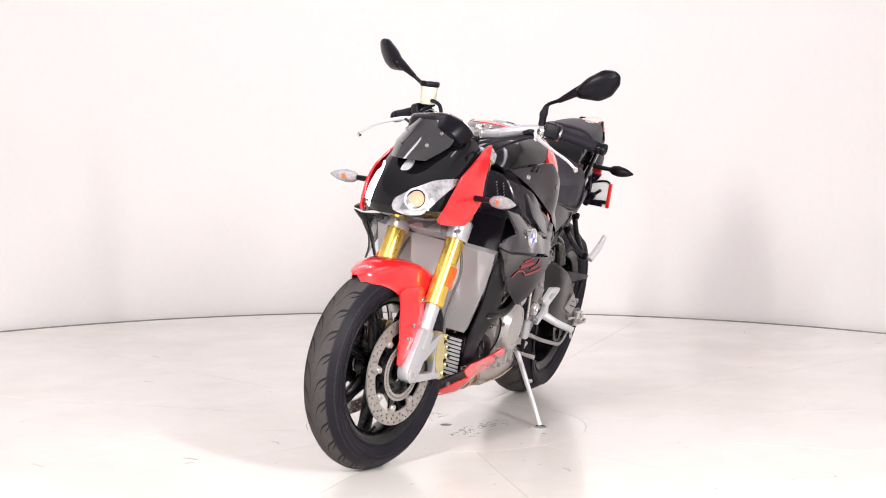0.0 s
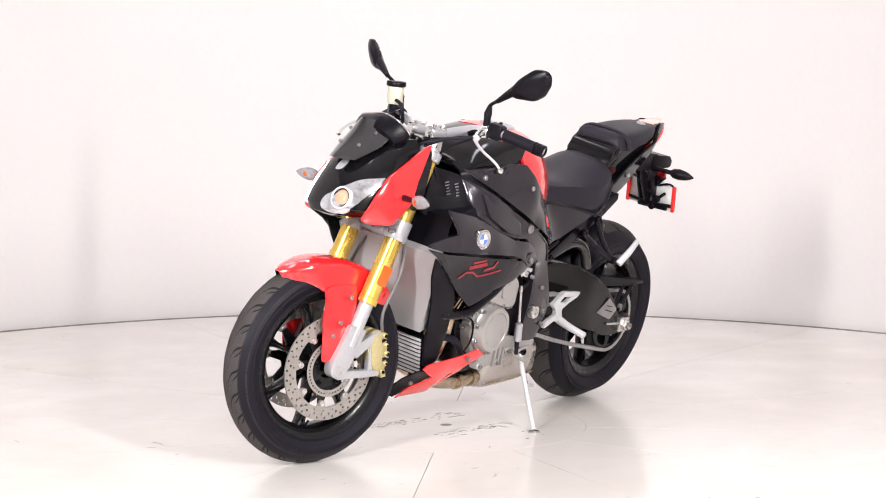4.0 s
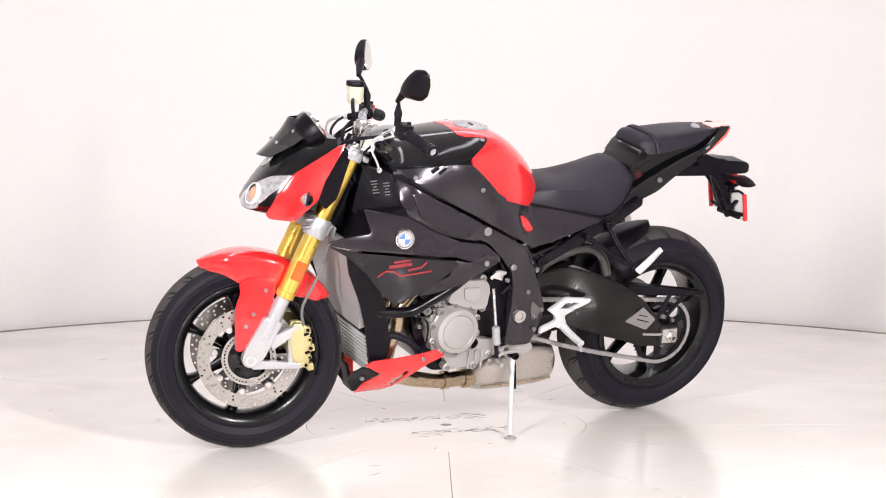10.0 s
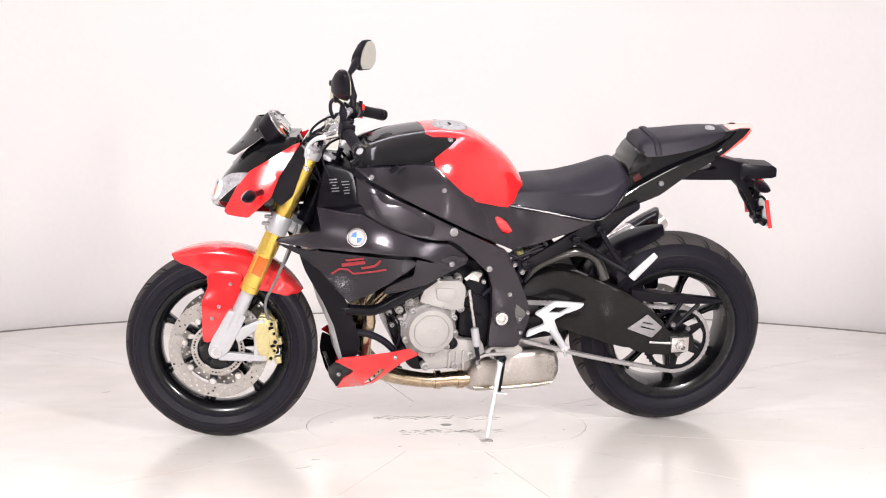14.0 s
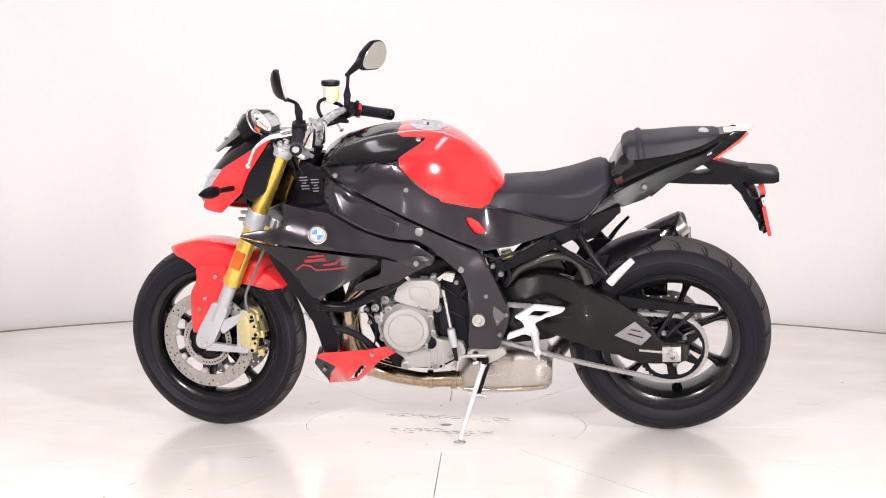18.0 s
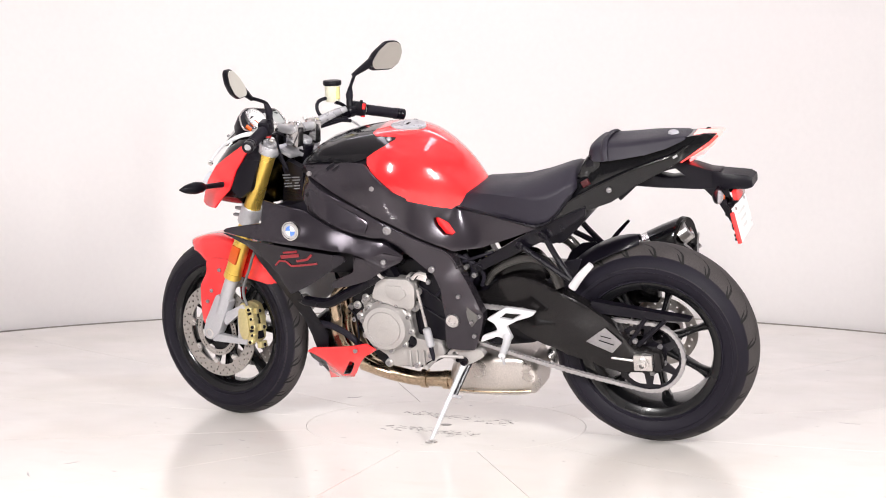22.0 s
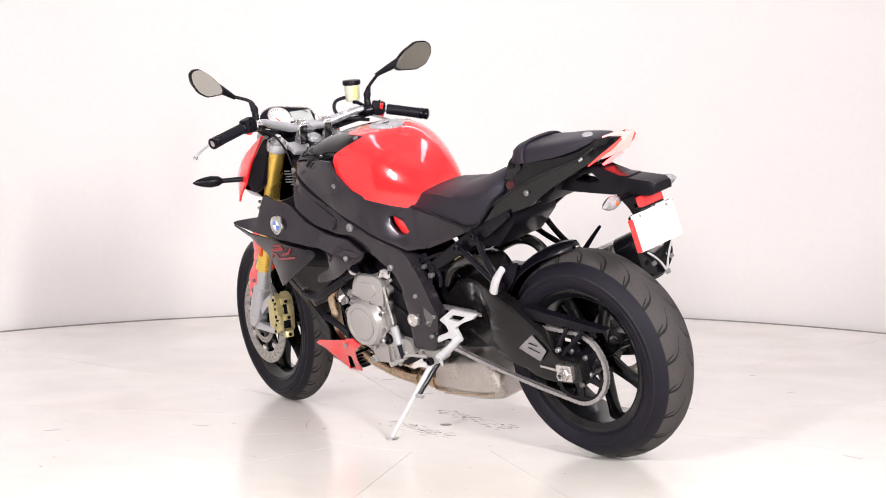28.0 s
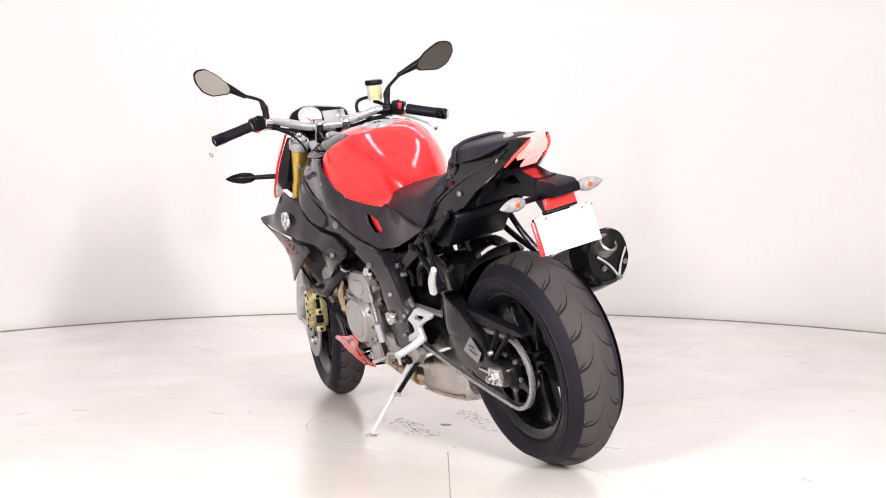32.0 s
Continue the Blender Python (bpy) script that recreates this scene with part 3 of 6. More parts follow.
FDIR = Vector((-FORK_TAN, 0, 1)).normalized()
FM = Matrix.Rotation(math.atan2(-FORK_TAN, 1), 4, "Y")   # z axis along the fork
for s in (1, -1):
    y = 0.105 * s
    leg = piece("fork_tube", tube([fork_pt(0.496, y), fork_pt(0.935, y)], 0.0275, 24, curve=False), GOLD, None, "gold anodised fork tube", True)
    piece("tube_collar", cyl(fork_pt(0.503, y), FDIR, 0.0292, 0.022, 24, 0.002), GOLD, leg, "", True)
    piece("fork_cap", cyl(fork_pt(0.942, y), FDIR, 0.024, 0.020, 24, 0.003), SILVER, leg, "", True)
    piece("cap_bolt", cyl(fork_pt(0.957, y), FDIR, 0.011, 0.014, 6, 0.001), STEEL, leg, "", True)
    piece("slider", tube([fork_pt(0.37, y), fork_pt(0.496, y)], [0.0225, 0.0215], 20, curve=False), SILVER, leg, "silver fork slider", True)
    foot = prism([(0.690, 0.436), (0.634, 0.418), (0.685, 0.305), (0.708, 0.285), (0.726, 0.276), (0.746, 0.285), (0.752, 0.305), (0.745, 0.330)], y - 0.019, y + 0.019, 0.006, 0.012)
    piece("axle_clamp", foot, SILVER, leg, "cast silver axle clamp", True)
    lug = prism([(0.680, 0.365), (0.585, 0.412), (0.575, 0.395), (0.660, 0.330)], y - 0.012, y + 0.012, 0.004, 0.008)
    piece("caliper_lug", lug, SILVER, leg, "", True)
    lug = prism([(0.715, 0.300), (0.570, 0.294), (0.572, 0.276), (0.720, 0.272)], y - 0.012, y + 0.012, 0.004, 0.006)
    piece("caliper_lug", lug, SILVER, leg, "", True)
    lug = prism([(0.610, 0.380), (0.596, 0.380), (0.596, 0.290), (0.612, 0.290)], y - 0.010, y + 0.010, 0.003, 0.004)
    piece("caliper_lug", lug, SILVER, leg, "", True)
    piece("axle_end", lathe([(0.0, 0.006), (0.008, 0.006), (0.010, 0.020), (0.016, 0.020), (0.018, 0.016), (0.018, -0.01)], Matrix.Translation((0.725, y, 0.300)) @ frame_of((0, s, 0)), 20), STEEL, leg, "", True)
    # caliper: two halves over the disc with four pots
    CAL = [(0.600, 0.414), (0.576, 0.413), (0.556, 0.405), (0.546, 0.372), (0.541, 0.340), (0.546, 0.290), (0.570, 0.273), (0.602, 0.298), (0.613, 0.330), (0.615, 0.368)]
    cal = piece("brake_caliper", prism(CAL, s * 0.088, s * 0.112, 0.006, 0.010), BRASS, None, "gold radial brake caliper", True)
    piece("inner_half", prism(CAL, s * 0.050, s * 0.074, 0.005, 0.010), BRASS, cal, "", True)
    piece("caliper_face", prism([(0.603, 0.398), (0.576, 0.398), (0.566, 0.372), (0.562, 0.330), (0.566, 0.300), (0.586, 0.290), (0.602, 0.312), (0.606, 0.360)], s * 0.110, s * 0.1175, 0.003, 0.010), BRASS, cal, "", True)
    for zz, xx, rr in ((0.396, 0.558, 0.009), (0.366, 0.549, 0.007), (0.340, 0.545, 0.010), (0.312, 0.547, 0.007), (0.288, 0.557, 0.009)):
        piece("caliper_boss", cyl((xx, s * 0.110, zz), (0, s, 0), rr, 0.018, 14, 0.003), BRASS, cal, "", True)
        bolt((xx, s * 0.119, zz), rr * 0.6, 0.004, (0, s, 0), cal, SATIN, True)
    for zz, xx in ((0.382, 0.560), (0.326, 0.553)):
        piece("caliper_slot", box((xx, s * 0.1125, zz), (0.016, 0.004, 0.009), Matrix.Rotation(0.4, 4, "Y"), 0.001), SATIN, cal, "", True)
    for zz, xx in ((0.388, 0.553), (0.335, 0.538), (0.276, 0.538)):
        piece("caliper_bridge", box((xx, s * 0.081, zz), (0.020, 0.030, 0.022), Matrix.Rotation(0.2, 4, "Y"), 0.004), BRASS, cal, "", True)
        piece("bridge_bolt", cyl((xx - 0.008, s * 0.081, zz), (-1, 0, 0), 0.006, 0.010, 10, 0.001), SATIN, cal, "", True)
    piece("brake_pads", box((0.562, s * 0.081, 0.335), (0.034, 0.026, 0.085), Matrix.Rotation(0.2, 4, "Y"), 0.003), SATIN, cal, "", True)
    # brake hose
    piece("brake_hose", tube([(0.569, s * 0.112, 0.408), (0.578, s * 0.116, 0.440), (0.575, s * 0.117, 0.475), (0.550, s * 0.117, 0.530), (0.522, s * 0.114, 0.600), (0.49, s * 0.07, 0.70)], 0.0048, 8), HOSE, cal, "", True)
    refl = piece("fork_reflector", box(Vector((0.597, s * 0.1305, 0.577)), (0.032, 0.010, 0.060), FM, 0.003), ORANGE, leg, "orange side reflector", True)
for z, th, nm, mat in ((0.708, 0.030, "lower_triple_clamp", SILVER), (0.928, 0.014, "upper_triple_clamp", SILVER)):
    bm = bmesh.new()
    for s in (1, -1):
        lathe([(0.0285, -th), (0.033, -th), (0.0345, -th + 0.003), (0.0345, th - 0.003), (0.033, th), (0.0285, th), (0.0285, -th)], Matrix.Translation(fork_pt(z, 0.105 * s)) @ FM, 28, bm)
    box(fork_pt(z, 0) + Vector((-0.03, 0, -0.012)), (0.07, 0.150, th * 1.2), FM, 0.008, bm=bm)
    piece(nm, bm, mat, None, "", True)
for s in (1, -1):
    bolt(fork_pt(0.72, 0.125 * s) + Vector((0.034, 0, 0.012)), 0.006, 0.012, (1, 0, 0), None, None, True)
    bolt(fork_pt(0.70, 0.125 * s) + Vector((0.034, 0, 0.010)), 0.006, 0.012, (1, 0, 0), None, None, True)
piece("steering_stem", tube([Vector((0.475, 0, 0.70)), Vector((0.385, 0, 0.94))], 0.026, 20, curve=False), SATIN, None, "", True)
piece("stem_nut", lathe([(0, 0.030), (0.012, 0.030), (0.014, 0.024), (0.023, 0.024), (0.025, 0.020), (0.025, 0.006), (0.031, 0.004), (0.032, -0.006), (0.027, -0.008), (0.027, -0.014), (0.034, -0.016), (0.034, -0.028), (0, -0.030)], Matrix.Translation((0.400, 0, 0.932)) @ FM, 28), SILVER, None, "turned silver stem nut", True)


# -- front mudguard --
def fender_section(a, r, hw, drop):
    """One arched section: crown across the tyre, then side skirts."""
    out = []
    for i in range(-10, 11):
        t = i / 10
        u = abs(t)
        y = hw * (1 - (1 - min(1.0, u / 0.75)) ** 2.0) if u < 0.75 else hw * (1 + 0.10 * (u - 0.75) / 0.25)
        rr = r - 0.026 * min(1.0, u / 0.75) ** 2.4 - (max(0.0, u - 0.75) / 0.25) * drop
        out.append(Vector((FRONT.x + rr * math.cos(a), math.copysign(y, t), FRONT.z + rr * math.sin(a))))
    inner = [v - Vector((v.x - FRONT.x, v.y * 0.6, v.z - FRONT.z)).normalized() * 0.0035 for v in out[::-1]]
    return out + inner


rings = []
for k in range(31):
    t = k / 30
    a = radians(60.0 + (143.5 - 60.0) * t)
    hw = float(np.interp(t, [0, 0.05, 0.2, 0.5, 0.85, 0.96, 1.0], [0.014, 0.040, 0.064, 0.072, 0.068, 0.050, 0.030]))
    dr = float(np.interp(t, [0, 0.1, 0.24, 0.34, 0.55, 0.75, 0.95, 1.0], [0.002, 0.020, 0.062, 0.085, 0.085, 0.060, 0.020, 0.008]))
    rings.append(fender_section(a, float(np.interp(t, [0, 0.3, 1], [0.322, 0.320, 0.312])), hw, dr))
fender = piece("front_mudguard", loft(rings), RED, None, "glossy red front mudguard", True, 40)
BLADE = [(0.766, 0.080, 0.530), (0.735, 0.080, 0.545), (0.655, 0.084, 0.545), (0.660, 0.096, 0.480), (0.690, 0.104, 0.420), (0.728, 0.106, 0.352), (0.752, 0.103, 0.322), (0.770, 0.101, 0.326), (0.777, 0.098, 0.452), (0.760, 0.085, 0.495)]
for s in (1, -1):
    piece("mudguard_blade", panel(BLADE, 0.005, side=s, r=0.012, inner=[(0.715, 0.094, 0.48)]), RED, fender, "", True)
    for q in ((0.688, 0.104, 0.512), (0.742, 0.107, 0.402), (0.722, 0.108, 0.44)):
        bolt((q[0], s * (q[1] + 0.001), q[2]), 0.006, 0.003, (0, s, 0), fender, SILVER, True)


# -- headlight and cowl, turned with the bar --
FACE = [(0.972, 0.565, 0.095), (0.950, 0.615, 0.115), (0.920, 0.655, 0.130), (0.880, 0.692, 0.142), (0.840, 0.722, 0.150), (0.800, 0.748, 0.150), (0.770, 0.762, 0.145), (0.748, 0.756, 0.122), (0.736, 0.720, 0.09)]
rings = []
for z, nose, w in FACE:
    back = max(0.50, nose - 0.20)
    r = []
    for i in range(25):
        t = i / 24 * 2 - 1
        y = w * math.sin(t * math.pi / 2)
        x = back + (nose - back) * (1 - abs(t) ** 2.5) ** 0.8
        r.append(Vector((x, y, z)))
    rings.append(r)
mask = piece("headlight_mask", loft(rings), BLACK, None, "gloss black headlight cowl", True)
RED_SIDE = [(0.480, 0.146, 0.965), (0.505, 0.146, 0.955), (0.632, 0.156, 0.872), (0.672, 0.156, 0.818), (0.708, 0.141, 0.745), (0.695, 0.144, 0.734), (0.630, 0.178, 0.734), (0.562, 0.182, 0.800), (0.540, 0.172, 0.862)]
for s in (1, -1):
    piece("cowl_side", panel(RED_SIDE, 0.008, side=s, r=0.006, inner=[(0.61, 0.176, 0.815)]), RED, mask, "glossy red cowl side", True)
    piece("cowl_inner", panel([(0.482, 0.138, 0.955), (0.540, 0.164, 0.862), (0.562, 0.174, 0.800), (0.535, 0.165, 0.770), (0.500, 0.150, 0.800), (0.460, 0.132, 0.93)], 0.02, side=s), SATIN, mask, "", True)


def face_point(y, z, out=0.0):
    zs = [f[0] for f in FACE[::-1]]
    nose = float(np.interp(z, zs, [f[1] for f in FACE[::-1]]))
    w = float(np.interp(z, zs, [f[2] for f in FACE[::-1]]))
    back = max(0.50, nose - 0.20)
    t = abs(2 / math.pi * math.asin(max(-1, min(1, y / w))))
    return Vector((back + (nose - back) * (1 - t ** 2.5) ** 0.8 + out, y, z))


def face_patch(outline, out, thick, step=0.012):
    """A piece laid on the cowl's face; outline in (y, z) seen from ahead."""
    from mathutils.geometry import delaunay_2d_cdt
    pts = rounded([Vector(q) for q in outline], 0.012)
    n = len(pts)
    y0, y1, z0, z1 = min(p.x for p in pts), max(p.x for p in pts), min(p.y for p in pts), max(p.y for p in pts)
    grid = [Vector((y0 + i * step, z0 + j * step)) for i in range(int((y1 - y0) / step) + 1) for j in range(int((z1 - z0) / step) + 1)]
    grid = [g for g in grid if min((g - p).length for p in pts) > step * 0.5]
    v, _, fs, *_ = delaunay_2d_cdt(pts + grid, [(i, (i + 1) % n) for i in range(n)], [], 1, 1e-6)
    bm = bmesh.new()
    a = [bm.verts.new(face_point(q.x, q.y, out)) for q in v]
    b = [bm.verts.new(face_point(q.x, q.y, out - thick)) for q in v]
    cnt = {}
    for f in fs:
        bm.faces.new([a[i] for i in f])
        bm.faces.new([b[i] for i in f[::-1]])
        for i in range(len(f)):
            cnt[(f[i], f[(i + 1) % len(f)])] = 1
    for i, j in [e for e in cnt if (e[1], e[0]) not in cnt]:
        bm.faces.new((a[i], b[i], b[j], a[j]))
    return bm


lamp = piece("left_headlight", face_patch([(0.010, 0.790), (0.016, 0.760), (0.060, 0.750), (0.098, 0.756), (0.118, 0.785), (0.140, 0.850), (0.138, 0.866), (0.100, 0.856), (0.050, 0.822)], 0.004, 0.006), HEADLENS, mask, "clear left headlight lens over a silver reflector", True)
pc = face_point(0.076, 0.798, -0.0005)
du = face_point(0.080, 0.798) - face_point(0.072, 0.798)
dv = face_point(0.076, 0.802) - face_point(0.076, 0.794)
LAX = (du.cross(dv).normalized() * 0.75 + Vector((0.25, 0, 0))).normalized()
piece("lamp_ring", lathe([(0.0285, -0.010), (0.0285, 0.005), (0.030, 0.007), (0.0335, 0.006), (0.035, -0.010)], Matrix.Translation(pc) @ frame_of(LAX), 36), RINGGLOW, mask, "glowing daytime ring", True)
piece("projector_bezel", lathe([(0.0255, 0.0), (0.0255, 0.003), (0.029, 0.003), (0.029, -0.01)], Matrix.Translation(pc) @ frame_of(LAX), 32), SATIN, mask, "", True)
piece("projector", lathe([(0, 0.009), (0.010, 0.008), (0.018, 0.0055), (0.0255, -0.001), (0.0255, -0.01)], Matrix.Translation(pc) @ frame_of(LAX), 32), AMBER, mask, "warm tinted projector lens", True)
piece("right_headlight", face_patch([(-0.076, 0.800), (-0.074, 0.768), (-0.086, 0.754), (-0.116, 0.754), (-0.138, 0.795), (-0.137, 0.858), (-0.116, 0.883), (-0.090, 0.880), (-0.080, 0.845)], 0.0004, 0.006), LAMPGLOW, mask, "lit white main beam headlight", True)

# wind deflector and instruments
rings = []
for k in range(9):
    t = k / 8
    z, x = 0.905 + 0.115 * t, 0.722 - 0.090 * t - 0.010 * math.sin(math.pi * t)
    w = float(np.interp(t, [0, 0.35, 0.8, 1], [0.060, 0.092, 0.088, 0.060]))
    o = [Vector((x - 0.05 * (i / 8) ** 2 * (0.6 + t), w * i / 8, z)) for i in range(-8, 9)]
    rings.append(o + [v + Vector((-0.004, 0, 0)) for v in o[::-1]])
screen = piece("wind_deflector", loft(rings), SMOKE, None, "small smoked wind deflector", True)
for q in ((0.626, 0.060, 0.985), (0.626, -0.060, 0.985), (0.671, 0.045, 0.948), (0.671, -0.045, 0.948)):
    bolt(q, 0.0055, 0.003, (0.75, 0, 0.6), screen, SILVER, True)
# a pale patch drawn for the reflection on the cowl's nose
piece("nose_reflection", face_patch([(-0.017, 0.868), (0.014, 0.872), (0.016, 0.902), (-0.013, 0.904)], 0.004, 0.006), PALE, mask, "pale reflection laid on the nose of the cowl", True)
IM = Matrix.Translation((0.568, 0.012, 0.992)) @ Matrix.Rotation(radians(-50), 4, "Y")
dash = piece("instrument_panel", moved(loft([[Vector((x * k, y * k, z)) for x, y in [(q.x, q.y) for q in rounded([Vector((0.030, -0.100)), Vector((0.040, -0.04)), Vector((0.048, 0.0)), Vector((0.052, 0.045)), Vector((0.030, 0.090)), Vector((-0.020, 0.112)), Vector((-0.048, 0.06)), Vector((-0.048, -0.06)), Vector((-0.018, -0.112))], 0.02)]] for z, k in ((-0.045, 0.6), (-0.035, 0.85), (0.0, 1.0), (0.012, 1.0), (0.016, 0.95))]), IM), PLASTIC, None, "black instrument cluster", True)
piece("dial", moved(cyl((0.002, 0.028, 0.018), (0, 0, 1), 0.039, 0.006, 36, 0.001), IM), DIAL, dash, "white round dial", True)
piece("dial_bezel", moved(lathe([(0.039, 0.016), (0.039, 0.025), (0.042, 0.025), (0.044, 0.014)], Matrix.Translation((0.002, 0.028, 0)), 36), IM), CHROME, dash, "", True)
piece("screen", moved(box((-0.004, -0.056, 0.018), (0.050, 0.076, 0.005), None, 0.002), IM), SCREEN, dash, "grey display", True)
for k in range(19):
    a = radians(-40 + 260 * k / 18)
    piece("dial_tick", moved(box((0.002 + 0.033 * math.cos(a), 0.028 + 0.033 * math.sin(a), 0.0215), (0.007, 0.0014, 0.001), Matrix.Rotation(a, 4, "Z"), 0), IM), SATIN, dash, "", True)
piece("warning_lamp", moved(box((-0.020, 0.084, 0.018), (0.022, 0.014, 0.006), Matrix.Rotation(0.5, 4, "Z"), 0.002), IM), ORANGE, dash, "amber warning lamp", True)
TRIM = [Vector((q.x * 0.99, q.y * 0.99, 0.0155)) for q in rounded([Vector((0.030, -0.100)), Vector((0.040, -0.04)), Vector((0.048, 0.0)), Vector((0.052, 0.045)), Vector((0.030, 0.090)), Vector((-0.020, 0.112)), Vector((-0.048, 0.06)), Vector((-0.048, -0.06)), Vector((-0.018, -0.112))], 0.02)]
piece("cluster_trim", moved(tube(TRIM + [TRIM[0]], 0.0028, 8, curve=False), IM), STEEL, dash, "thin silver trim round the cluster", True)
piece("needle", moved(box((-0.012, 0.032, 0.0225), (0.034, 0.003, 0.002), Matrix.Rotation(0.6, 4, "Z"), 0.0005), IM), ORANGE, dash, "", True)


# -- turn signals --
def signal(root, tip, lens_mat, parent, steer, ahead):
    root, tip = Vector(root), Vector(tip)
    d = (tip - root).normalized()
    L = (tip - root).length
    stalk = piece("signal_stalk", tube([root, root + d * L * 0.45], [0.009, 0.008], 12, curve=False), PLASTIC, parent, "", steer)
    q = Vector((ahead, 0, 0)) - d * d.x * ahead
    q.normalize()
    up = d.cross(q)
    for nm, mat, s in (("signal_lens", lens_mat, 1), ("signal_body", PLASTIC, -1)):
        rings = []
        for k in range(9):
            t = k / 8
            r = float(np.interp(t, [0, 0.12, 0.4, 0.7, 0.92, 1], [0.009, 0.017, 0.021, 0.016, 0.007, 0.002]))
            c = root + d * L * (0.42 + 0.58 * t)
            rings.append([c + r * (0.95 * math.cos(a) * up + s * 0.85 * math.sin(a) * q) for a in [math.pi * i / 10 for i in range(11)]])
        piece(nm, loft(rings), mat, stalk, "clear signal lens" if s > 0 else "", steer)
    piece("signal_bulb", cyl(root + d * L * 0.66 + q * 0.0165, q, 0.007, 0.006, 12, 0.002), ORANGE, stalk, "", steer)
    return stalk


signal((0.590, 0.172, 0.815), (0.630, 0.340, 0.820), CLEAR, mask, True, 1)
signal((0.590, -0.172, 0.815), (0.612, -0.330, 0.815), CLEAR, mask, True, 1)

# -- handlebar, controls and mirrors --
OFF = 0.018   # the bar sits a little to the left in its clamps
BAR = [(0.288, 0.390, 0.988), (0.332, 0.262, 1.017), (0.362, 0.185, 1.022), (0.382, 0.12, 1.006), (0.392, 0.06, 0.990), (0.395, 0, 0.988)]
BAR = [(x, y + OFF, z) for x, y, z in BAR] + [(x if y < 0.3 else x - 0.022, OFF - y, z) for x, y, z in BAR[-2::-1]]
bar = piece("handlebar", tube(BAR, [0.011, 0.011, 0.012, 0.014, 0.0145, 0.0145, 0.0145, 0.014, 0.012, 0.011, 0.011], 16), SILVER, None, "silver tapered handlebar", True)
for s in (1, -1):
    piece("bar_clamp", prism([(0.422, 0.935), (0.375, 0.930), (0.368, 1.000), (0.385, 1.014), (0.408, 1.012), (0.420, 0.998)], s * 0.045 - 0.014, s * 0.045 + 0.014, 0.003, 0.008), CHROME, bar, "", True)
    g0, g1 = Vector((0.330, 0.018 + s * 0.264, 1.016)), Vector((0.292 if s > 0 else 0.268, 0.018 + s * 0.375, 0.990))
    d = (g1 - g0).normalized()
    M = Matrix.Translation(g0) @ frame_of(d)
    prof = [(0.011, 0)] + [(0.0165 + (0.0012 if k % 2 else 0), 0.002 + 0.004 * k) for k in range(26)] + [(0.0185, 0.106), (0.0185, 0.109), (0.011, 0.110)]
    piece("grip", lathe(prof, M, 20), RUBBER, bar, "black rubber grip", True)
    piece("bar_end", lathe([(0.010, 0.108), (0.0165, 0.110), (0.0185, 0.114), (0.0185, 0.122), (0.0165, 0.124), (0.0185, 0.127), (0.0185, 0.138), (0.012, 0.141), (0.010, 0.132), (0, 0.132)], M, 20), SATIN, bar, "", True)
    sw = piece("switch_box", box(g0 - d * 0.028, (0.040, 0.046, 0.046), frame_of(d), 0.010, 3), PLASTIC, bar, "black switch housing", True)
    piece("switch_button", box(g0 - d * 0.026 + Vector((-0.020, 0, 0.008)), (0.012, 0.020, 0.012), frame_of(d), 0.003), REDLENS if s < 0 else SATIN, sw, "", True)
    piece("switch_button", box(g0 - d * 0.022 + Vector((-0.012, 0, -0.020)), (0.014, 0.014, 0.012), frame_of(d), 0.003), REDLENS, sw, "", True)
    piece("switch_button", box(g0 - d * 0.03 + Vector((-0.016, 0, 0.022)), (0.012, 0.012, 0.008), frame_of(d), 0.003), SATIN, sw, "", True)
    # lever and its bracket
    lb = piece("lever_bracket", tube([(0.345, OFF + s * 0.205, 1.016), (0.372, OFF + s * 0.205, 1.008), (0.402, OFF + s * 0.225, 1.000)], [0.017, 0.014, 0.011], 12), CHROME if s > 0 else SATIN, bar, "", True)
    piece("lever", tube([(0.396, OFF + s * 0.220, 1.000), (0.428, OFF + s * 0.255, 0.994), (0.446, OFF + s * 0.310, 0.974), (0.442, OFF + s * 0.360, 0.950), (0.439, OFF + s * 0.384, 0.932)], [0.008, 0.0065, 0.005, 0.0045, 0.0045], 10, flat=0.7), PALE, lb, "polished metal lever", True)
    piece("lever_ball", cyl((0.439, OFF + s * 0.387, 0.929), (0, s, -0.6), 0.008, 0.014, 12, 0.004), CHROME, lb, "", True)
    piece("perch_clamp", cyl((0.348, OFF + s * 0.205, 1.018), (-0.3, s, 0.1), 0.020, 0.030, 18, 0.004), CHROME if s > 0 else SATIN, lb, "", True)
    cab = piece("control_cable", tube([(0.405, s * 0.235, 1.000), (0.450, s * 0.17, 0.985), (0.475, s * 0.11, 0.955), (0.45, s * 0.06, 0.90), (0.41, s * 0.05, 0.80)], 0.0042, 8), RUBBER, bar, "black control cable", True)
piece("cable", tube([(0.36, 0.22, 1.005), (0.41, 0.14, 0.985), (0.44, 0.05, 0.965), (0.43, 0.02, 0.90)], 0.0035, 8), RUBBER, bar, "", True)
piece("cable", tube([(0.36, -0.22, 1.005), (0.42, -0.13, 0.985), (0.45, -0.06, 0.955), (0.43, -0.03, 0.88)], 0.005, 8), RUBBER, bar, "", True)
piece("ignition_switch", cyl((0.432, 0.0, 0.955), FDIR, 0.021, 0.034, 20, 0.003), SATIN, bar, "", True)

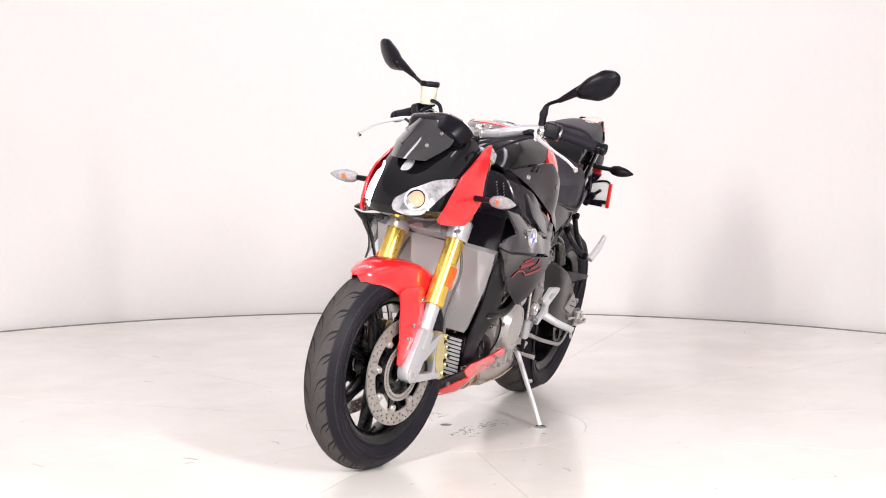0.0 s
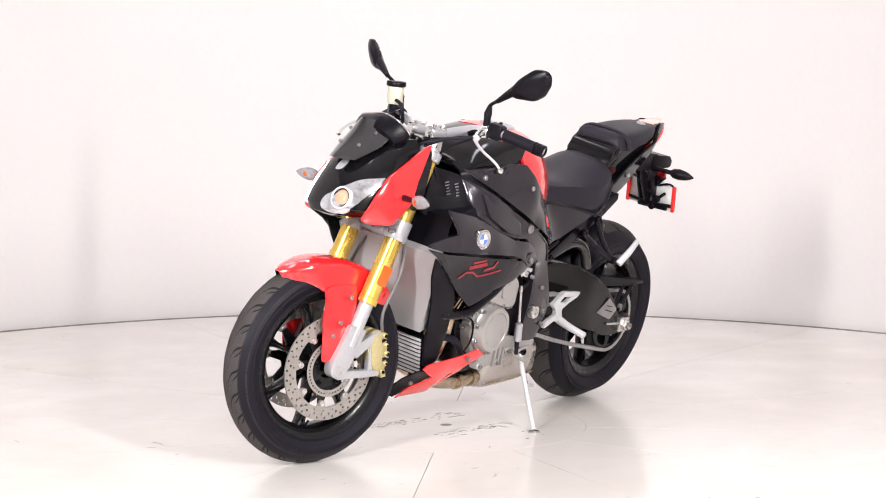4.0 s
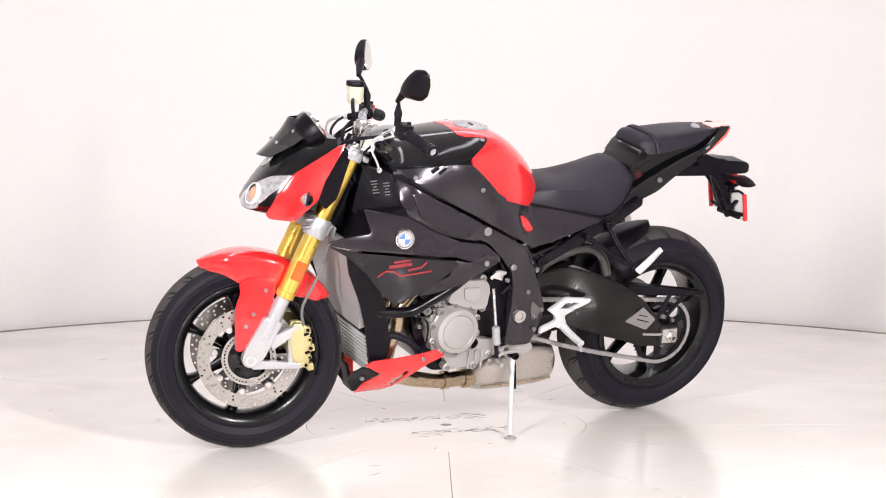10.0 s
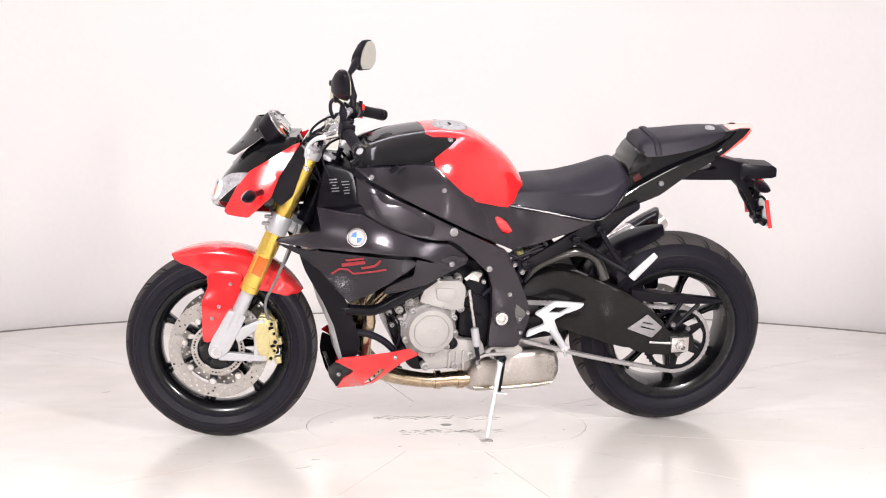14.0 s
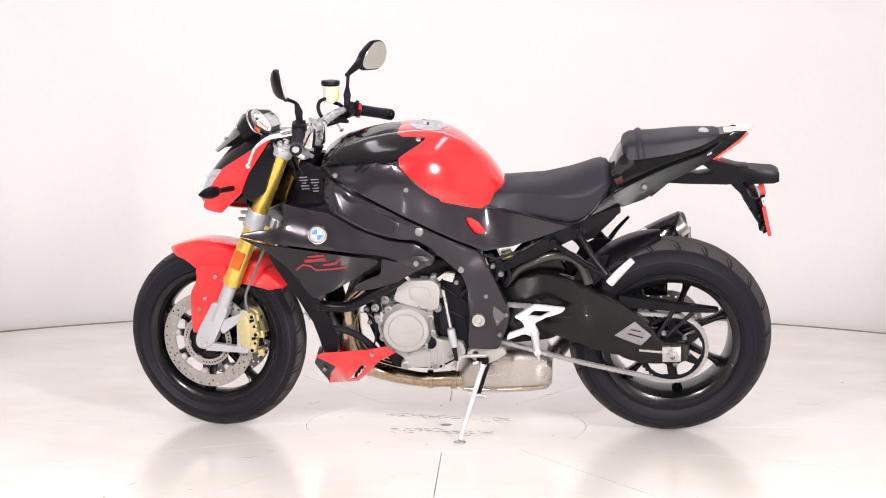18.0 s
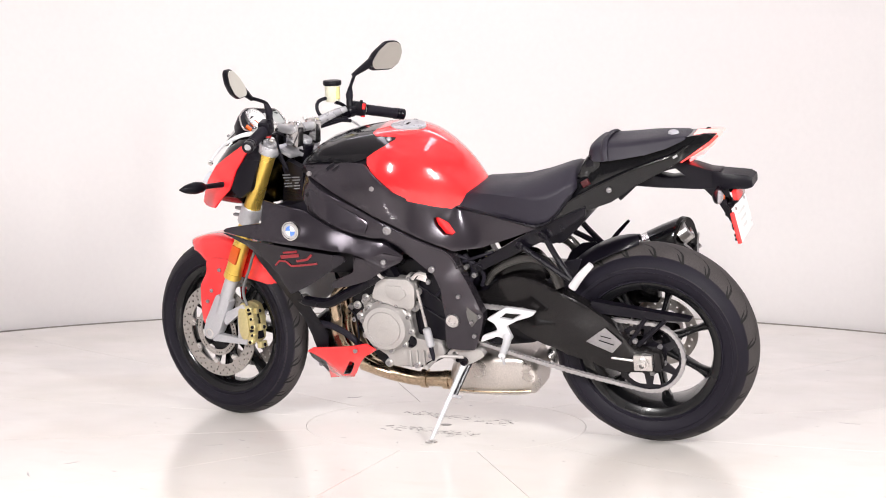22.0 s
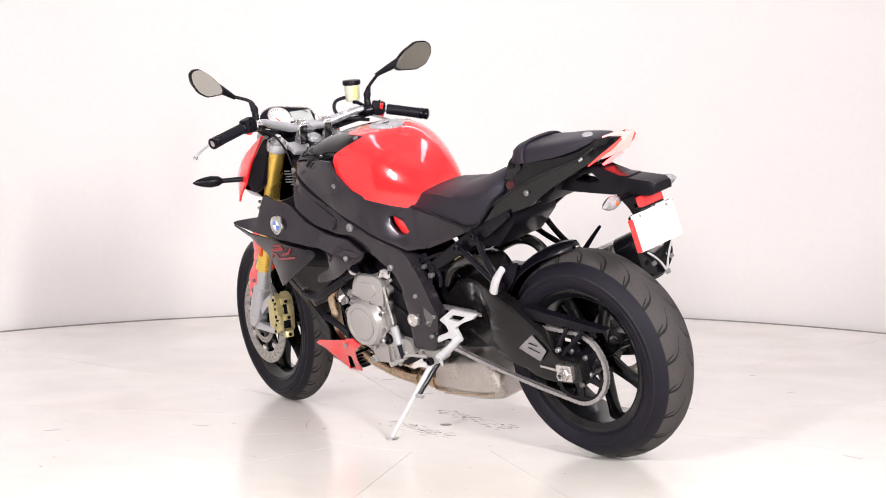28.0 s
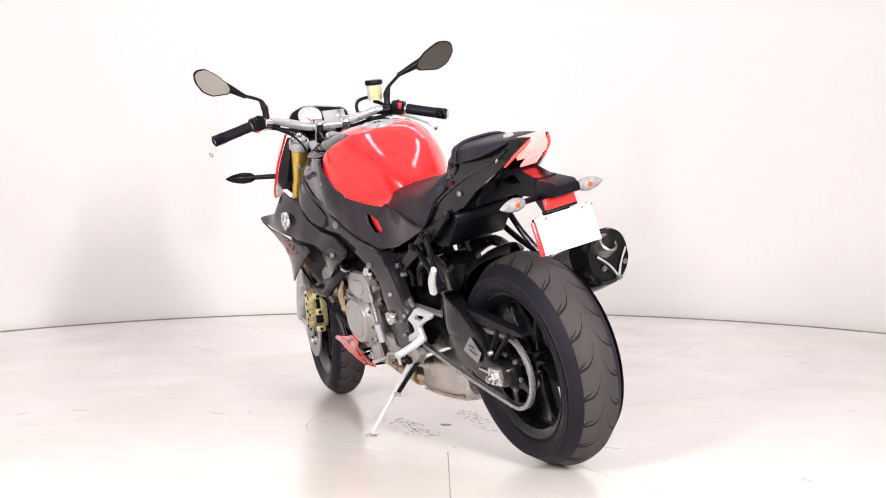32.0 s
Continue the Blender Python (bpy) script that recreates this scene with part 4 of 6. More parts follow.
# mirrors: angular glass in a black housing on a bent stalk with a rubber boot
GLASS = [(0.328, 1.140), (0.337, 1.1295), (0.394, 1.1285), (0.425, 1.146), (0.446, 1.179), (0.4475, 1.206), (0.434, 1.2175), (0.406, 1.2175), (0.364, 1.190), (0.334, 1.158)]


def mirror(s, dy, dz, a, b, c0, neck_y, neck_z):
    def at(p, dep):
        y, z = p.x + dy, p.y + dz
        return Vector((a + b * (y - 0.36) + c0 * (z - 1.18) + dep, s * y, z))
    neck = at(Vector((neck_y - dy, neck_z - dz)), 0.008)
    root = at(Vector((0.352, 1.158)), 0.012)
    yr = s * (OFF + s * 0.205)
    arm = piece("mirror", tube([(0.348, s * yr, 1.018), (0.350, s * yr, 1.045), (0.352, s * (yr + 0.004), 1.078), (0.355, s * (yr + 0.016), 1.098), neck], [0.013, 0.011, 0.009, 0.0055, 0.0055], 12), PLASTIC, None, "black mirror on a bent stalk", True)
    piece("stalk_boot", tube([(0.350, s * yr, 1.050), (0.351, s * (yr + 0.002), 1.070), (0.354, s * (yr + 0.012), 1.094)], [0.009, 0.0125, 0.006], 12), RUBBER, arm, "", True)
    piece("mirror_neck", tube([neck + (neck - root) * 0.12, neck.lerp(root, 0.25), neck.lerp(root, 0.6), root], [0.007, 0.010, 0.013, 0.015], 12), PLASTIC, arm, "", True)
    pts = rounded([Vector(q) for q in GLASS], 0.009, 4)
    c, tail = Vector((0.392, 1.174)), Vector((0.352, 1.150))

    def ring(k, dep, pull=0.0):
        m = c.lerp(tail, pull)
        return [at(m + (p - c) * k, dep) for p in pts]
    piece("housing", loft([ring(0.955, -0.004), ring(1.03, -0.001), ring(1.045, 0.006), ring(1.0, 0.014), ring(0.80, 0.024, 0.15), ring(0.52, 0.031, 0.35), ring(0.22, 0.034, 0.5)]), PLASTIC, arm, "", True)
    piece("glass", loft([ring(0.945, -0.0065), ring(0.945, 0.0)]), MIRROR, arm, "clear mirror glass", True)


mirror(1, 0.0, 0.0, 0.349, -0.33, 0.20, 0.288, 1.117)
mirror(-1, -0.032, 0.008, 0.3225, -0.45, 0.27, 0.246, 1.131)

# brake fluid reservoir
RES = Vector((0.396, -0.158, 1.085))
res = piece("fluid_reservoir", lathe([(0, -0.036), (0.020, -0.036), (0.024, -0.030), (0.025, 0.018), (0, 0.018)], Matrix.Translation(RES), 28), CLOUDY, None, "translucent brake fluid reservoir", True)
piece("reservoir_cap", lathe([(0.025, 0.017), (0.029, 0.018), (0.030, 0.022), (0.030, 0.030), (0.028, 0.033), (0, 0.034)], Matrix.Translation(RES), 28), PLASTIC, res, "black screw cap", True)
piece("fluid", cyl(RES + Vector((-0.012, 0, -0.006)), (0, 0, 1), 0.0145, 0.040, 16), FLUID, res, "", True)
piece("reservoir_hose", tube([(0.396, -0.150, 1.055), (0.407, -0.136, 1.062), (0.414, -0.105, 1.054), (0.413, -0.095, 1.034), (0.405, -0.100, 1.012), (0.392, -0.116, 1.000), (0.37, -0.15, 0.992), (0.35, -0.19, 0.985)], 0.0058, 10), RUBBER, res, "", True)
piece("reservoir_bracket", tube([RES + Vector((-0.017, 0.01, -0.036)), RES + Vector((-0.028, -0.012, -0.045)), RES + Vector((-0.04, -0.045, -0.075))], 0.006, 8), SATIN, res, "", True)


# -- tank and its black cover: one surface, cut into two skins --
TX = [0.36, 0.32, 0.255, 0.15, 0.046, -0.024, -0.112, -0.165, -0.208]
T_TOP = [0.905, 0.940, 0.966, 0.989, 0.996, 0.986, 0.936, 0.886, 0.822]
T_W = [0.120, 0.150, 0.172, 0.190, 0.196, 0.180, 0.137, 0.098, 0.062]
T_BOT = [0.880, 0.862, 0.836, 0.795, 0.775, 0.765, 0.762, 0.765, 0.770]


def flowing(x, xs, ys):
    """A smooth curve through the points, with no kinks at them."""
    g = np.gradient(ys, xs)
    x = min(max(x, xs[0]), xs[-1])
    i = min(len(xs) - 2, max(0, int(np.searchsorted(xs, x)) - 1))
    h = xs[i + 1] - xs[i]
    t = (x - xs[i]) / h
    return float((1 + 2 * t) * (1 - t) ** 2 * ys[i] + t * (1 - t) ** 2 * h * g[i] + t * t * (3 - 2 * t) * ys[i + 1] + t * t * (t - 1) * h * g[i + 1])


def tank_point(x, s, out=0.0):
    zt, w, zb = (flowing(-x, [-q for q in TX], col) for col in (T_TOP, T_W, T_BOT))
    a = s * math.pi / 2
    e = 0.68 + 0.2 * min(1.0, max(0.0, (0.03 - x) / 0.15))
    y = w * math.sin(a) ** e if a > 0 else 0.0
    z = zb + (zt - zb) * max(0.0, math.cos(a)) ** 0.72
    return Vector((x, y + out * math.sin(a), z + out * math.cos(a)))


def skin(outline, out, thick, step_x=0.016, step_s=0.045):
    """A shell of the tank's surface; outline in (x, s), s from 0 on the ridge to 1 at the lower side. Both sides at once."""
    from mathutils.geometry import delaunay_2d_cdt
    k = step_s / step_x
    pts = [Vector((x, s / k)) for x, s in outline]
    fine = []
    for i, a in enumerate(pts):
        b = pts[(i + 1) % len(pts)]
        n = max(1, int((b - a).length / step_x))
        fine += [a.lerp(b, j / n) for j in range(n)]
    x0, x1 = min(p.x for p in fine), max(p.x for p in fine)
    y0, y1 = min(p.y for p in fine), max(p.y for p in fine)
    grid = [Vector((x0 + i * step_x, y0 + j * step_x)) for i in range(int((x1 - x0) / step_x) + 1) for j in range(int((y1 - y0) / step_x) + 1)]
    grid = [g for g in grid if min((g - p).length for p in fine) > step_x * 0.5]
    n = len(fine)
    v, _, fs, *_ = delaunay_2d_cdt(fine + grid, [(i, (i + 1) % n) for i in range(n)], [], 1, 1e-6)
    bm = bmesh.new()
    for side in (1, -1):
        def at(q, o):
            p = tank_point(q.x, max(0.0, q.y * k), o)
            return Vector((p.x, p.y * side, p.z))
        a = [bm.verts.new(at(q, out)) for q in v]
        b = [bm.verts.new(at(q, out - thick)) for q in v]
        cnt = {}
        for f in fs:
            bm.faces.new([a[i] for i in f])
            bm.faces.new([b[i] for i in f[::-1]])
            for i in range(len(f)):
                cnt[(f[i], f[(i + 1) % len(f)])] = 1
        for i, j in [e for e in cnt if (e[1], e[0]) not in cnt]:
            if v[i].y * k < 1e-4 and v[j].y * k < 1e-4:
                continue
            bm.faces.new((a[i], b[i], b[j], a[j]))
    bmesh.ops.remove_doubles(bm, verts=bm.verts[:], dist=0.0006)
    return bm


RED_SKIN = [(0.118, 0.0), (0.124, 0.16), (0.105, 0.235), (0.034, 0.255), (0.036, 0.30), (0.060, 0.40), (0.112, 0.56), (0.110, 0.64), (0.085, 0.76), (0.055, 0.87), (0.024, 0.92), (-0.06, 0.95), (-0.128, 0.985), (-0.150, 1.0), (-0.208, 1.0), (-0.208, 0.0)]
tank = piece("fuel_tank", skin(RED_SKIN, 0.006, 0.010), RED, None, "glossy red fuel tank", angle=50)
piece("tank_shell", skin([(0.345, 0.0), (0.352, 1.0), (-0.205, 1.0), (-0.205, 0.0)], -0.003, 0.006), SATIN, tank)
BLACK_SKIN = [(0.118, 0.0), (0.124, 0.155), (0.106, 0.23), (0.033, 0.25), (0.034, 0.305), (0.058, 0.41), (0.108, 0.56), (0.150, 0.62), (0.20, 0.64), (0.28, 0.66), (0.355, 0.72), (0.355, 0.0)]
cover = piece("tank_cover", skin(BLACK_SKIN, 0.0045, 0.008), BLACK, None, "gloss black tank cover", angle=50)
CAPM = Matrix.Translation((0.034, 0, 0.999)) @ Matrix.Rotation(radians(-2), 4, "Y")
fcap = piece("filler_cap", lathe([(0, 0.006), (0.030, 0.006), (0.032, 0.0045), (0.034, 0.006), (0.052, 0.005), (0.055, 0.003), (0.056, -0.006), (0, -0.006)], CAPM, 48), SILVER, tank, "brushed round filler cap")
piece("cap_lock", moved(box((0, 0, 0.0065), (0.008, 0.024, 0.003), None, 0.001), CAPM), SATIN, fcap)
for s in (1, -1):
    p = tank_point(0.055, 0.30, 0.007)
    bolt((p.x, s * p.y, p.z), 0.008, 0.003, (0, 0.5 * s, 0.85), cover, SILVER)
    # louvre under the cover
    for k in range(5):
        q = tank_point(0.235 - 0.022 * k, 0.70 + 0.012 * k, 0.006)
        piece("louvre", box((q.x, s * q.y, q.z - 0.004), (0.030, 0.010, 0.012), Matrix.Rotation(radians(35), 4, "Y"), 0.002), PLASTIC, cover)

# dark inner bodywork behind the panels
piece("airbox", prism([(0.43, 0.80), (0.35, 0.875), (0.25, 0.93), (0.05, 0.95), (-0.08, 0.88), (-0.15, 0.785), (-0.36, 0.735), (-0.15, 0.66), (-0.06, 0.60), (0.06, 0.60), (0.20, 0.62), (0.34, 0.60), (0.44, 0.66)], -0.092, 0.092, 0.01), PLASTIC, None, "black airbox under the tank")
piece("inner_fairing", prism([(0.44, 0.77), (0.33, 0.80), (0.16, 0.71), (0.06, 0.68), (0.03, 0.63), (0.10, 0.58), (0.24, 0.57), (0.36, 0.56), (0.46, 0.66)], -0.185, 0.185, 0.01), PLASTIC, None, "black inner fairing")

# -- side panels below the tank --
SIDE = [(0.350, 0.125, 0.902), (0.312, 0.164, 0.876), (0.230, 0.192, 0.835), (0.147, 0.204, 0.794), (0.030, 0.206, 0.736), (-0.076, 0.196, 0.684), (-0.147, 0.166, 0.645), (-0.230, 0.148, 0.655), (-0.330, 0.145, 0.690), (-0.428, 0.142, 0.728), (-0.300, 0.138, 0.752), (-0.196, 0.122, 0.772), (-0.150, 0.116, 0.779), (-0.125, 0.131, 0.785), (-0.05, 0.172, 0.798), (0.022, 0.202, 0.838), (0.080, 0.206, 0.892), (0.116, 0.192, 0.925), (0.18, 0.180, 0.925), (0.24, 0.166, 0.915), (0.30, 0.146, 0.907)]
INSET = [(-0.088, 0.750), (-0.100, 0.752), (-0.128, 0.732), (-0.150, 0.702), (-0.140, 0.694), (-0.118, 0.698), (-0.096, 0.726)]
for s in (1, -1):
    sp = piece("side_panel", panel(SIDE, 0.008, side=s, inner=[(-0.10, 0.153, 0.762), (-0.09, 0.174, 0.72), (-0.05, 0.188, 0.75), (0.06, 0.214, 0.80)], r=0.006, holes=[INSET]), GREY, None, "dark grey side panel below the tank")
    piece("red_inset", prism(INSET, s * 0.126, s * 0.148, 0.002), RED, sp, "red inset in the panel")
    for q in ((0.305, 0.181, 0.888), (0.087, 0.2125, 0.853)):
        bolt((q[0], s * q[1], q[2]), 0.0075, 0.004, (0, s, 0), sp, SILVER)

# -- frame: dark beams from the steering head to the swingarm pivot --
BEAM = [(0.345, 0.120, 0.878), (0.310, 0.168, 0.862), (0.147, 0.198, 0.782), (-0.076, 0.188, 0.672), (-0.140, 0.165, 0.632), (-0.152, 0.162, 0.600), (-0.190, 0.160, 0.520), (-0.226, 0.158, 0.436), (-0.212, 0.156, 0.385), (-0.188, 0.154, 0.318), (-0.093, 0.156, 0.322), (-0.098, 0.160, 0.430), (-0.092, 0.166, 0.520), (-0.075, 0.176, 0.572), (-0.028, 0.190, 0.622), (0.030, 0.204, 0.672), (0.062, 0.208, 0.690), (0.147, 0.212, 0.700), (0.235, 0.208, 0.728), (0.318, 0.192, 0.768), (0.345, 0.165, 0.815)]
for s in (1, -1):
    fr = piece("frame_beam", panel(BEAM, 0.040, side=s, r=0.010, bev=0.006, inner=[(0.05, 0.208, 0.71), (-0.12, 0.166, 0.45)]), GREY, None, "dark grey aluminium frame beam")
    ridge = field(BEAM)
    # thin rib added to draw the highlight along the beam's upper edge
    piece("beam_highlight_rib", tube([(x, s * (ridge(x, z) + 0.001), z) for x, z in ((0.06, 0.738), (-0.01, 0.703), (-0.076, 0.670), (-0.120, 0.646), (-0.142, 0.618), (-0.152, 0.590))], 0.0032, 8), GREY, fr, "thin rib for the highlight on the frame's upper edge")
    piece("beam_recess", panel([(0.312, 0.186, 0.842), (0.245, 0.199, 0.816), (0.108, 0.209, 0.744), (0.120, 0.222, 0.708), (0.190, 0.226, 0.722), (0.290, 0.214, 0.774)], 0.012, side=s, r=0.010), GREY, fr)
    bolt((0.050, s * 0.209, 0.720), 0.0135, 0.005, (0, s, 0), fr, CHROME)
    # dark window behind the pivot
    piece("frame_window", panel([(-0.166, 0.1615, 0.474), (-0.212, 0.1605, 0.434), (-0.184, 0.1605, 0.398), (-0.172, 0.161, 0.430)], 0.004, side=s, r=0.005, raise_by=0.002), DARK, fr)
    # swingarm pivot and small bolts
    piv = (-0.127, s * 0.166, 0.422)
    piece("pivot_cap", lathe([(0, 0.006), (0.010, 0.006), (0.012, 0.010), (0.020, 0.010), (0.022, 0.006), (0.022, -0.01)], Matrix.Translation(piv) @ frame_of((0, s, 0)), 6 * 4), STEEL, fr)
    for q in ((-0.075, 0.182, 0.590), (-0.060, 0.180, 0.548), (-0.187, 0.166, 0.418), (-0.192, 0.164, 0.372), (-0.212, 0.162, 0.436), (-0.15, 0.167, 0.50)):
        bolt((q[0], s * q[1], q[2]), 0.010 if q[2] > 0.58 else 0.007, 0.005, (0, s, 0), fr, STEEL)
    piece("head_casting", panel([(0.430, 0.075, 0.900), (0.352, 0.120, 0.885), (0.340, 0.160, 0.810), (0.325, 0.180, 0.765), (0.400, 0.130, 0.740), (0.455, 0.080, 0.760)], 0.03, side=s), SATIN, fr)
    for k in range(5):
        for col in (0, 1):
            piece("warning_label_bar", box((0.412 - 0.036 * col - 0.002 * k, s * (0.120 + 0.010 * col + 0.002 * k), 0.864 - 0.0085 * k - 0.004 * col), (0.024 if k != 2 else 0.012, 0.002, 0.0032), Matrix.Rotation(radians(12) * s, 4, "Z"), 0), LABEL, fr)

# -- engine --
core = piece("engine_block", prism([(0.235, 0.50), (0.20, 0.60), (-0.06, 0.60), (-0.12, 0.50), (-0.12, 0.30), (0.0, 0.235), (0.14, 0.235), (0.20, 0.32), (0.225, 0.40)], -0.125, 0.115, 0.012, 0.02), SATIN, None, "dark engine block")
piece("cylinder_bank", moved(box((0, 0, 0), (0.17, 0.30, 0.22), None, 0.012), Matrix.Translation((0.14, 0.0, 0.52)) @ Matrix.Rotation(radians(32), 4, "Y")), SATIN, core)
case = piece("engine_case", prism([(0.195, 0.470), (0.180, 0.450), (0.190, 0.380), (0.165, 0.318), (0.110, 0.286), (0.095, 0.250), (0.000, 0.256), (-0.050, 0.285), (-0.088, 0.300), (-0.075, 0.340), (0.010, 0.350), (0.018, 0.420), (0.012, 0.462), (0.000, 0.480), (-0.010, 0.530), (0.020, 0.545), (0.085, 0.548), (0.110, 0.505), (0.150, 0.488)], 0.10, 0.150, 0.006, 0.012), ALU, core, "silver cast engine case")
M = Matrix.Translation((0.098, 0.150, 0.390)) @ frame_of(Y_AXIS)
gen = piece("generator_cover", lathe([(0.082, 0.0), (0.082, 0.010), (0.076, 0.016), (0.073, 0.030), (0.070, 0.036), (0.056, 0.039), (0.054, 0.036), (0.030, 0.036), (0, 0.037)], M, 56), ALU, core, "round silver generator cover")
for k in range(10):
    a = 2 * math.pi * k / 10 + 0.2
    lob = Vector((0.098 + 0.082 * math.cos(a), 0.156, 0.390 + 0.082 * math.sin(a)))
    piece("cover_lug", cyl(lob, Y_AXIS, 0.011, 0.020, 12, 0.003), ALU, gen)
    bolt((lob.x, 0.169, lob.z), 0.006, 0.004, Y_AXIS, gen)
piece("cover_emblem", box((0.098, 0.187, 0.392), (0.034, 0.004, 0.014), Matrix.Rotation(0.2, 4, "Y"), 0.002), ALU, gen)
piece("cover_flat", prism([(0.150, 0.412), (0.118, 0.444), (0.074, 0.440), (0.045, 0.405), (0.050, 0.362), (0.084, 0.338), (0.128, 0.342), (0.152, 0.372)], 0.184, 0.1885, 0.002, 0.012), ALU, gen)
piece("upper_cover", prism([(0.112, 0.552), (0.010, 0.550), (-0.010, 0.525), (-0.004, 0.455), (0.035, 0.452), (0.080, 0.466), (0.140, 0.482), (0.128, 0.512)], 0.148, 0.172, 0.007, 0.014), ALU, core, "silver cam chain cover")
piece("upper_cover_plate", prism([(0.088, 0.528), (0.030, 0.528), (0.018, 0.500), (0.045, 0.478), (0.082, 0.490)], 0.170, 0.177, 0.003, 0.008), ALU, core)
for q in ((0.115, 0.545), (0.012, 0.548), (-0.006, 0.500), (0.002, 0.452), (0.165, 0.478), (0.196, 0.452), (0.190, 0.415), (0.105, 0.262), (0.010, 0.262), (-0.04, 0.295)):
    piece("case_lug", cyl((q[0], 0.140, q[1]), Y_AXIS, 0.013, 0.034, 14, 0.003), ALU, core)
    bolt((q[0], 0.160, q[1]), 0.0075, 0.005, Y_AXIS, core, STEEL)
piece("oil_window", lathe([(0, 0.004), (0.011, 0.004), (0.012, 0.009), (0.018, 0.009), (0.019, 0)], Matrix.Translation((0.024, 0.150, 0.338)) @ frame_of(Y_AXIS), 24), SATIN, core, "round oil level window")
for x in (0.075, 0.052, 0.030):
    piece("case_rib", box((x - 0.045, 0.152, 0.282), (0.007, 0.012, 0.060), None, 0.002), ALU, core)
piece("sprocket_cover", prism([(0.000, 0.500), (-0.020, 0.560), (-0.075, 0.560), (-0.095, 0.500), (-0.098, 0.400), (-0.090, 0.335), (-0.030, 0.345), (0.000, 0.360)], 0.100, 0.132, 0.008, 0.02), PLASTIC, core, "black sprocket cover")
for z0, z1 in ((0.520, 0.470), (0.455, 0.41)):
    piece("cover_rib", tube([(-0.010, 0.134, z0), (-0.085, 0.134, z1)], 0.004, 8, curve=False), SATIN, core)
# gear linkage in front of it
link = piece("shift_rod", tube([(-0.018, 0.172, 0.520), (-0.040, 0.176, 0.400)], 0.005, 10, curve=False), STEEL, None, "silver gear shift linkage")
piece("shift_sensor", cyl((-0.046, 0.177, 0.365), (0.18, 0, 1), 0.013, 0.062, 16, 0.004), SILVER, link)
piece("rod_boot", tube([(-0.050, 0.177, 0.335), (-0.058, 0.178, 0.290)], [0.008, 0.006], 10, curve=False), RUBBER, link)
piece("clutch_arm", tube([(-0.005, 0.165, 0.555), (-0.028, 0.172, 0.575), (-0.052, 0.168, 0.570)], [0.010, 0.008, 0.011], 10), CHROME, link)
piece("clutch_bracket", box((-0.030, 0.160, 0.560), (0.045, 0.02, 0.022), Matrix.Rotation(-0.3, 4, "Y"), 0.004), CHROME, link)

# hoses and dark plumbing by the engine
hoses = piece("coolant_pipe", tube([(0.380, 0.165, 0.470), (0.350, 0.178, 0.467), (0.280, 0.188, 0.468), (0.215, 0.192, 0.500), (0.150, 0.192, 0.535), (0.085, 0.185, 0.578)], 0.0165, 14), SATIN, None, "black coolant pipe")
piece("hose", tube([(0.340, 0.14, 0.38), (0.29, 0.15, 0.375), (0.24, 0.15, 0.35), (0.19, 0.14, 0.30)], 0.011, 10), RUBBER, hoses)
piece("hose", tube([(0.19, 0.12, 0.60), (0.16, 0.155, 0.615), (0.13, 0.16, 0.60)], 0.014, 10), RUBBER, hoses)
for y in (0.132, 0.045, -0.045, -0.132):
    piece("exhaust_header", tube([(0.215, y, 0.530), (0.258, y, 0.492), (0.284, y, 0.450), (0.283, y * 0.97, 0.400), (0.292, y * 0.88, 0.335), (0.276, y * 0.60, 0.260), (0.220, y * 0.35, 0.205), (0.150, y * 0.3, 0.180)], 0.0185, 14), BRONZE, None, "heat tinted header pipe")
pipe = piece("collector_pipe", tube([(0.250, 0.02, 0.205), (0.150, 0.03, 0.180), (0.060, 0.03, 0.165), (-0.02, 0.03, 0.168), (-0.075, 0.03, 0.168)], [0.027, 0.026, 0.024, 0.026, 0.027], 20), BRONZE, None, "bronze tinted exhaust collector")
for x in (0.035, -0.040):
    piece("pipe_clamp", tube([(x + 0.010, 0.03, 0.166), (x - 0.008, 0.03, 0.166)], 0.031, 20, curve=False), BRONZE, pipe)
rings = []
for x, hw, z0, z1 in ((-0.052, 0.045, 0.134, 0.195), (-0.068, 0.070, 0.128, 0.230), (-0.092, 0.088, 0.127, 0.255), (-0.20, 0.092, 0.130, 0.275), (-0.290, 0.090, 0.134, 0.280), (-0.338, 0.086, 0.142, 0.270), (-0.355, 0.072, 0.158, 0.245)):
    pts = rounded([Vector((-hw, z0 + 0.03)), Vector((-hw * 0.7, z0)), Vector((hw * 0.7, z0)), Vector((hw, z0 + 0.03)), Vector((hw, z1 - 0.02)), Vector((hw * 0.8, z1)), Vector((-hw * 0.8, z1)), Vector((-hw, z1 - 0.02))], 0.02, 3)
    rings.append([Vector((x, p.x - 0.01, p.y)) for p in pts])
can = piece("exhaust_box", loft(rings), BOXSTEEL, None, "brushed steel exhaust box under the engine")
piece("box_seam", tube([(-0.075, 0.076, 0.153), (-0.2, 0.083, 0.155), (-0.335, 0.077, 0.164)], 0.003, 6), BRONZE, can)

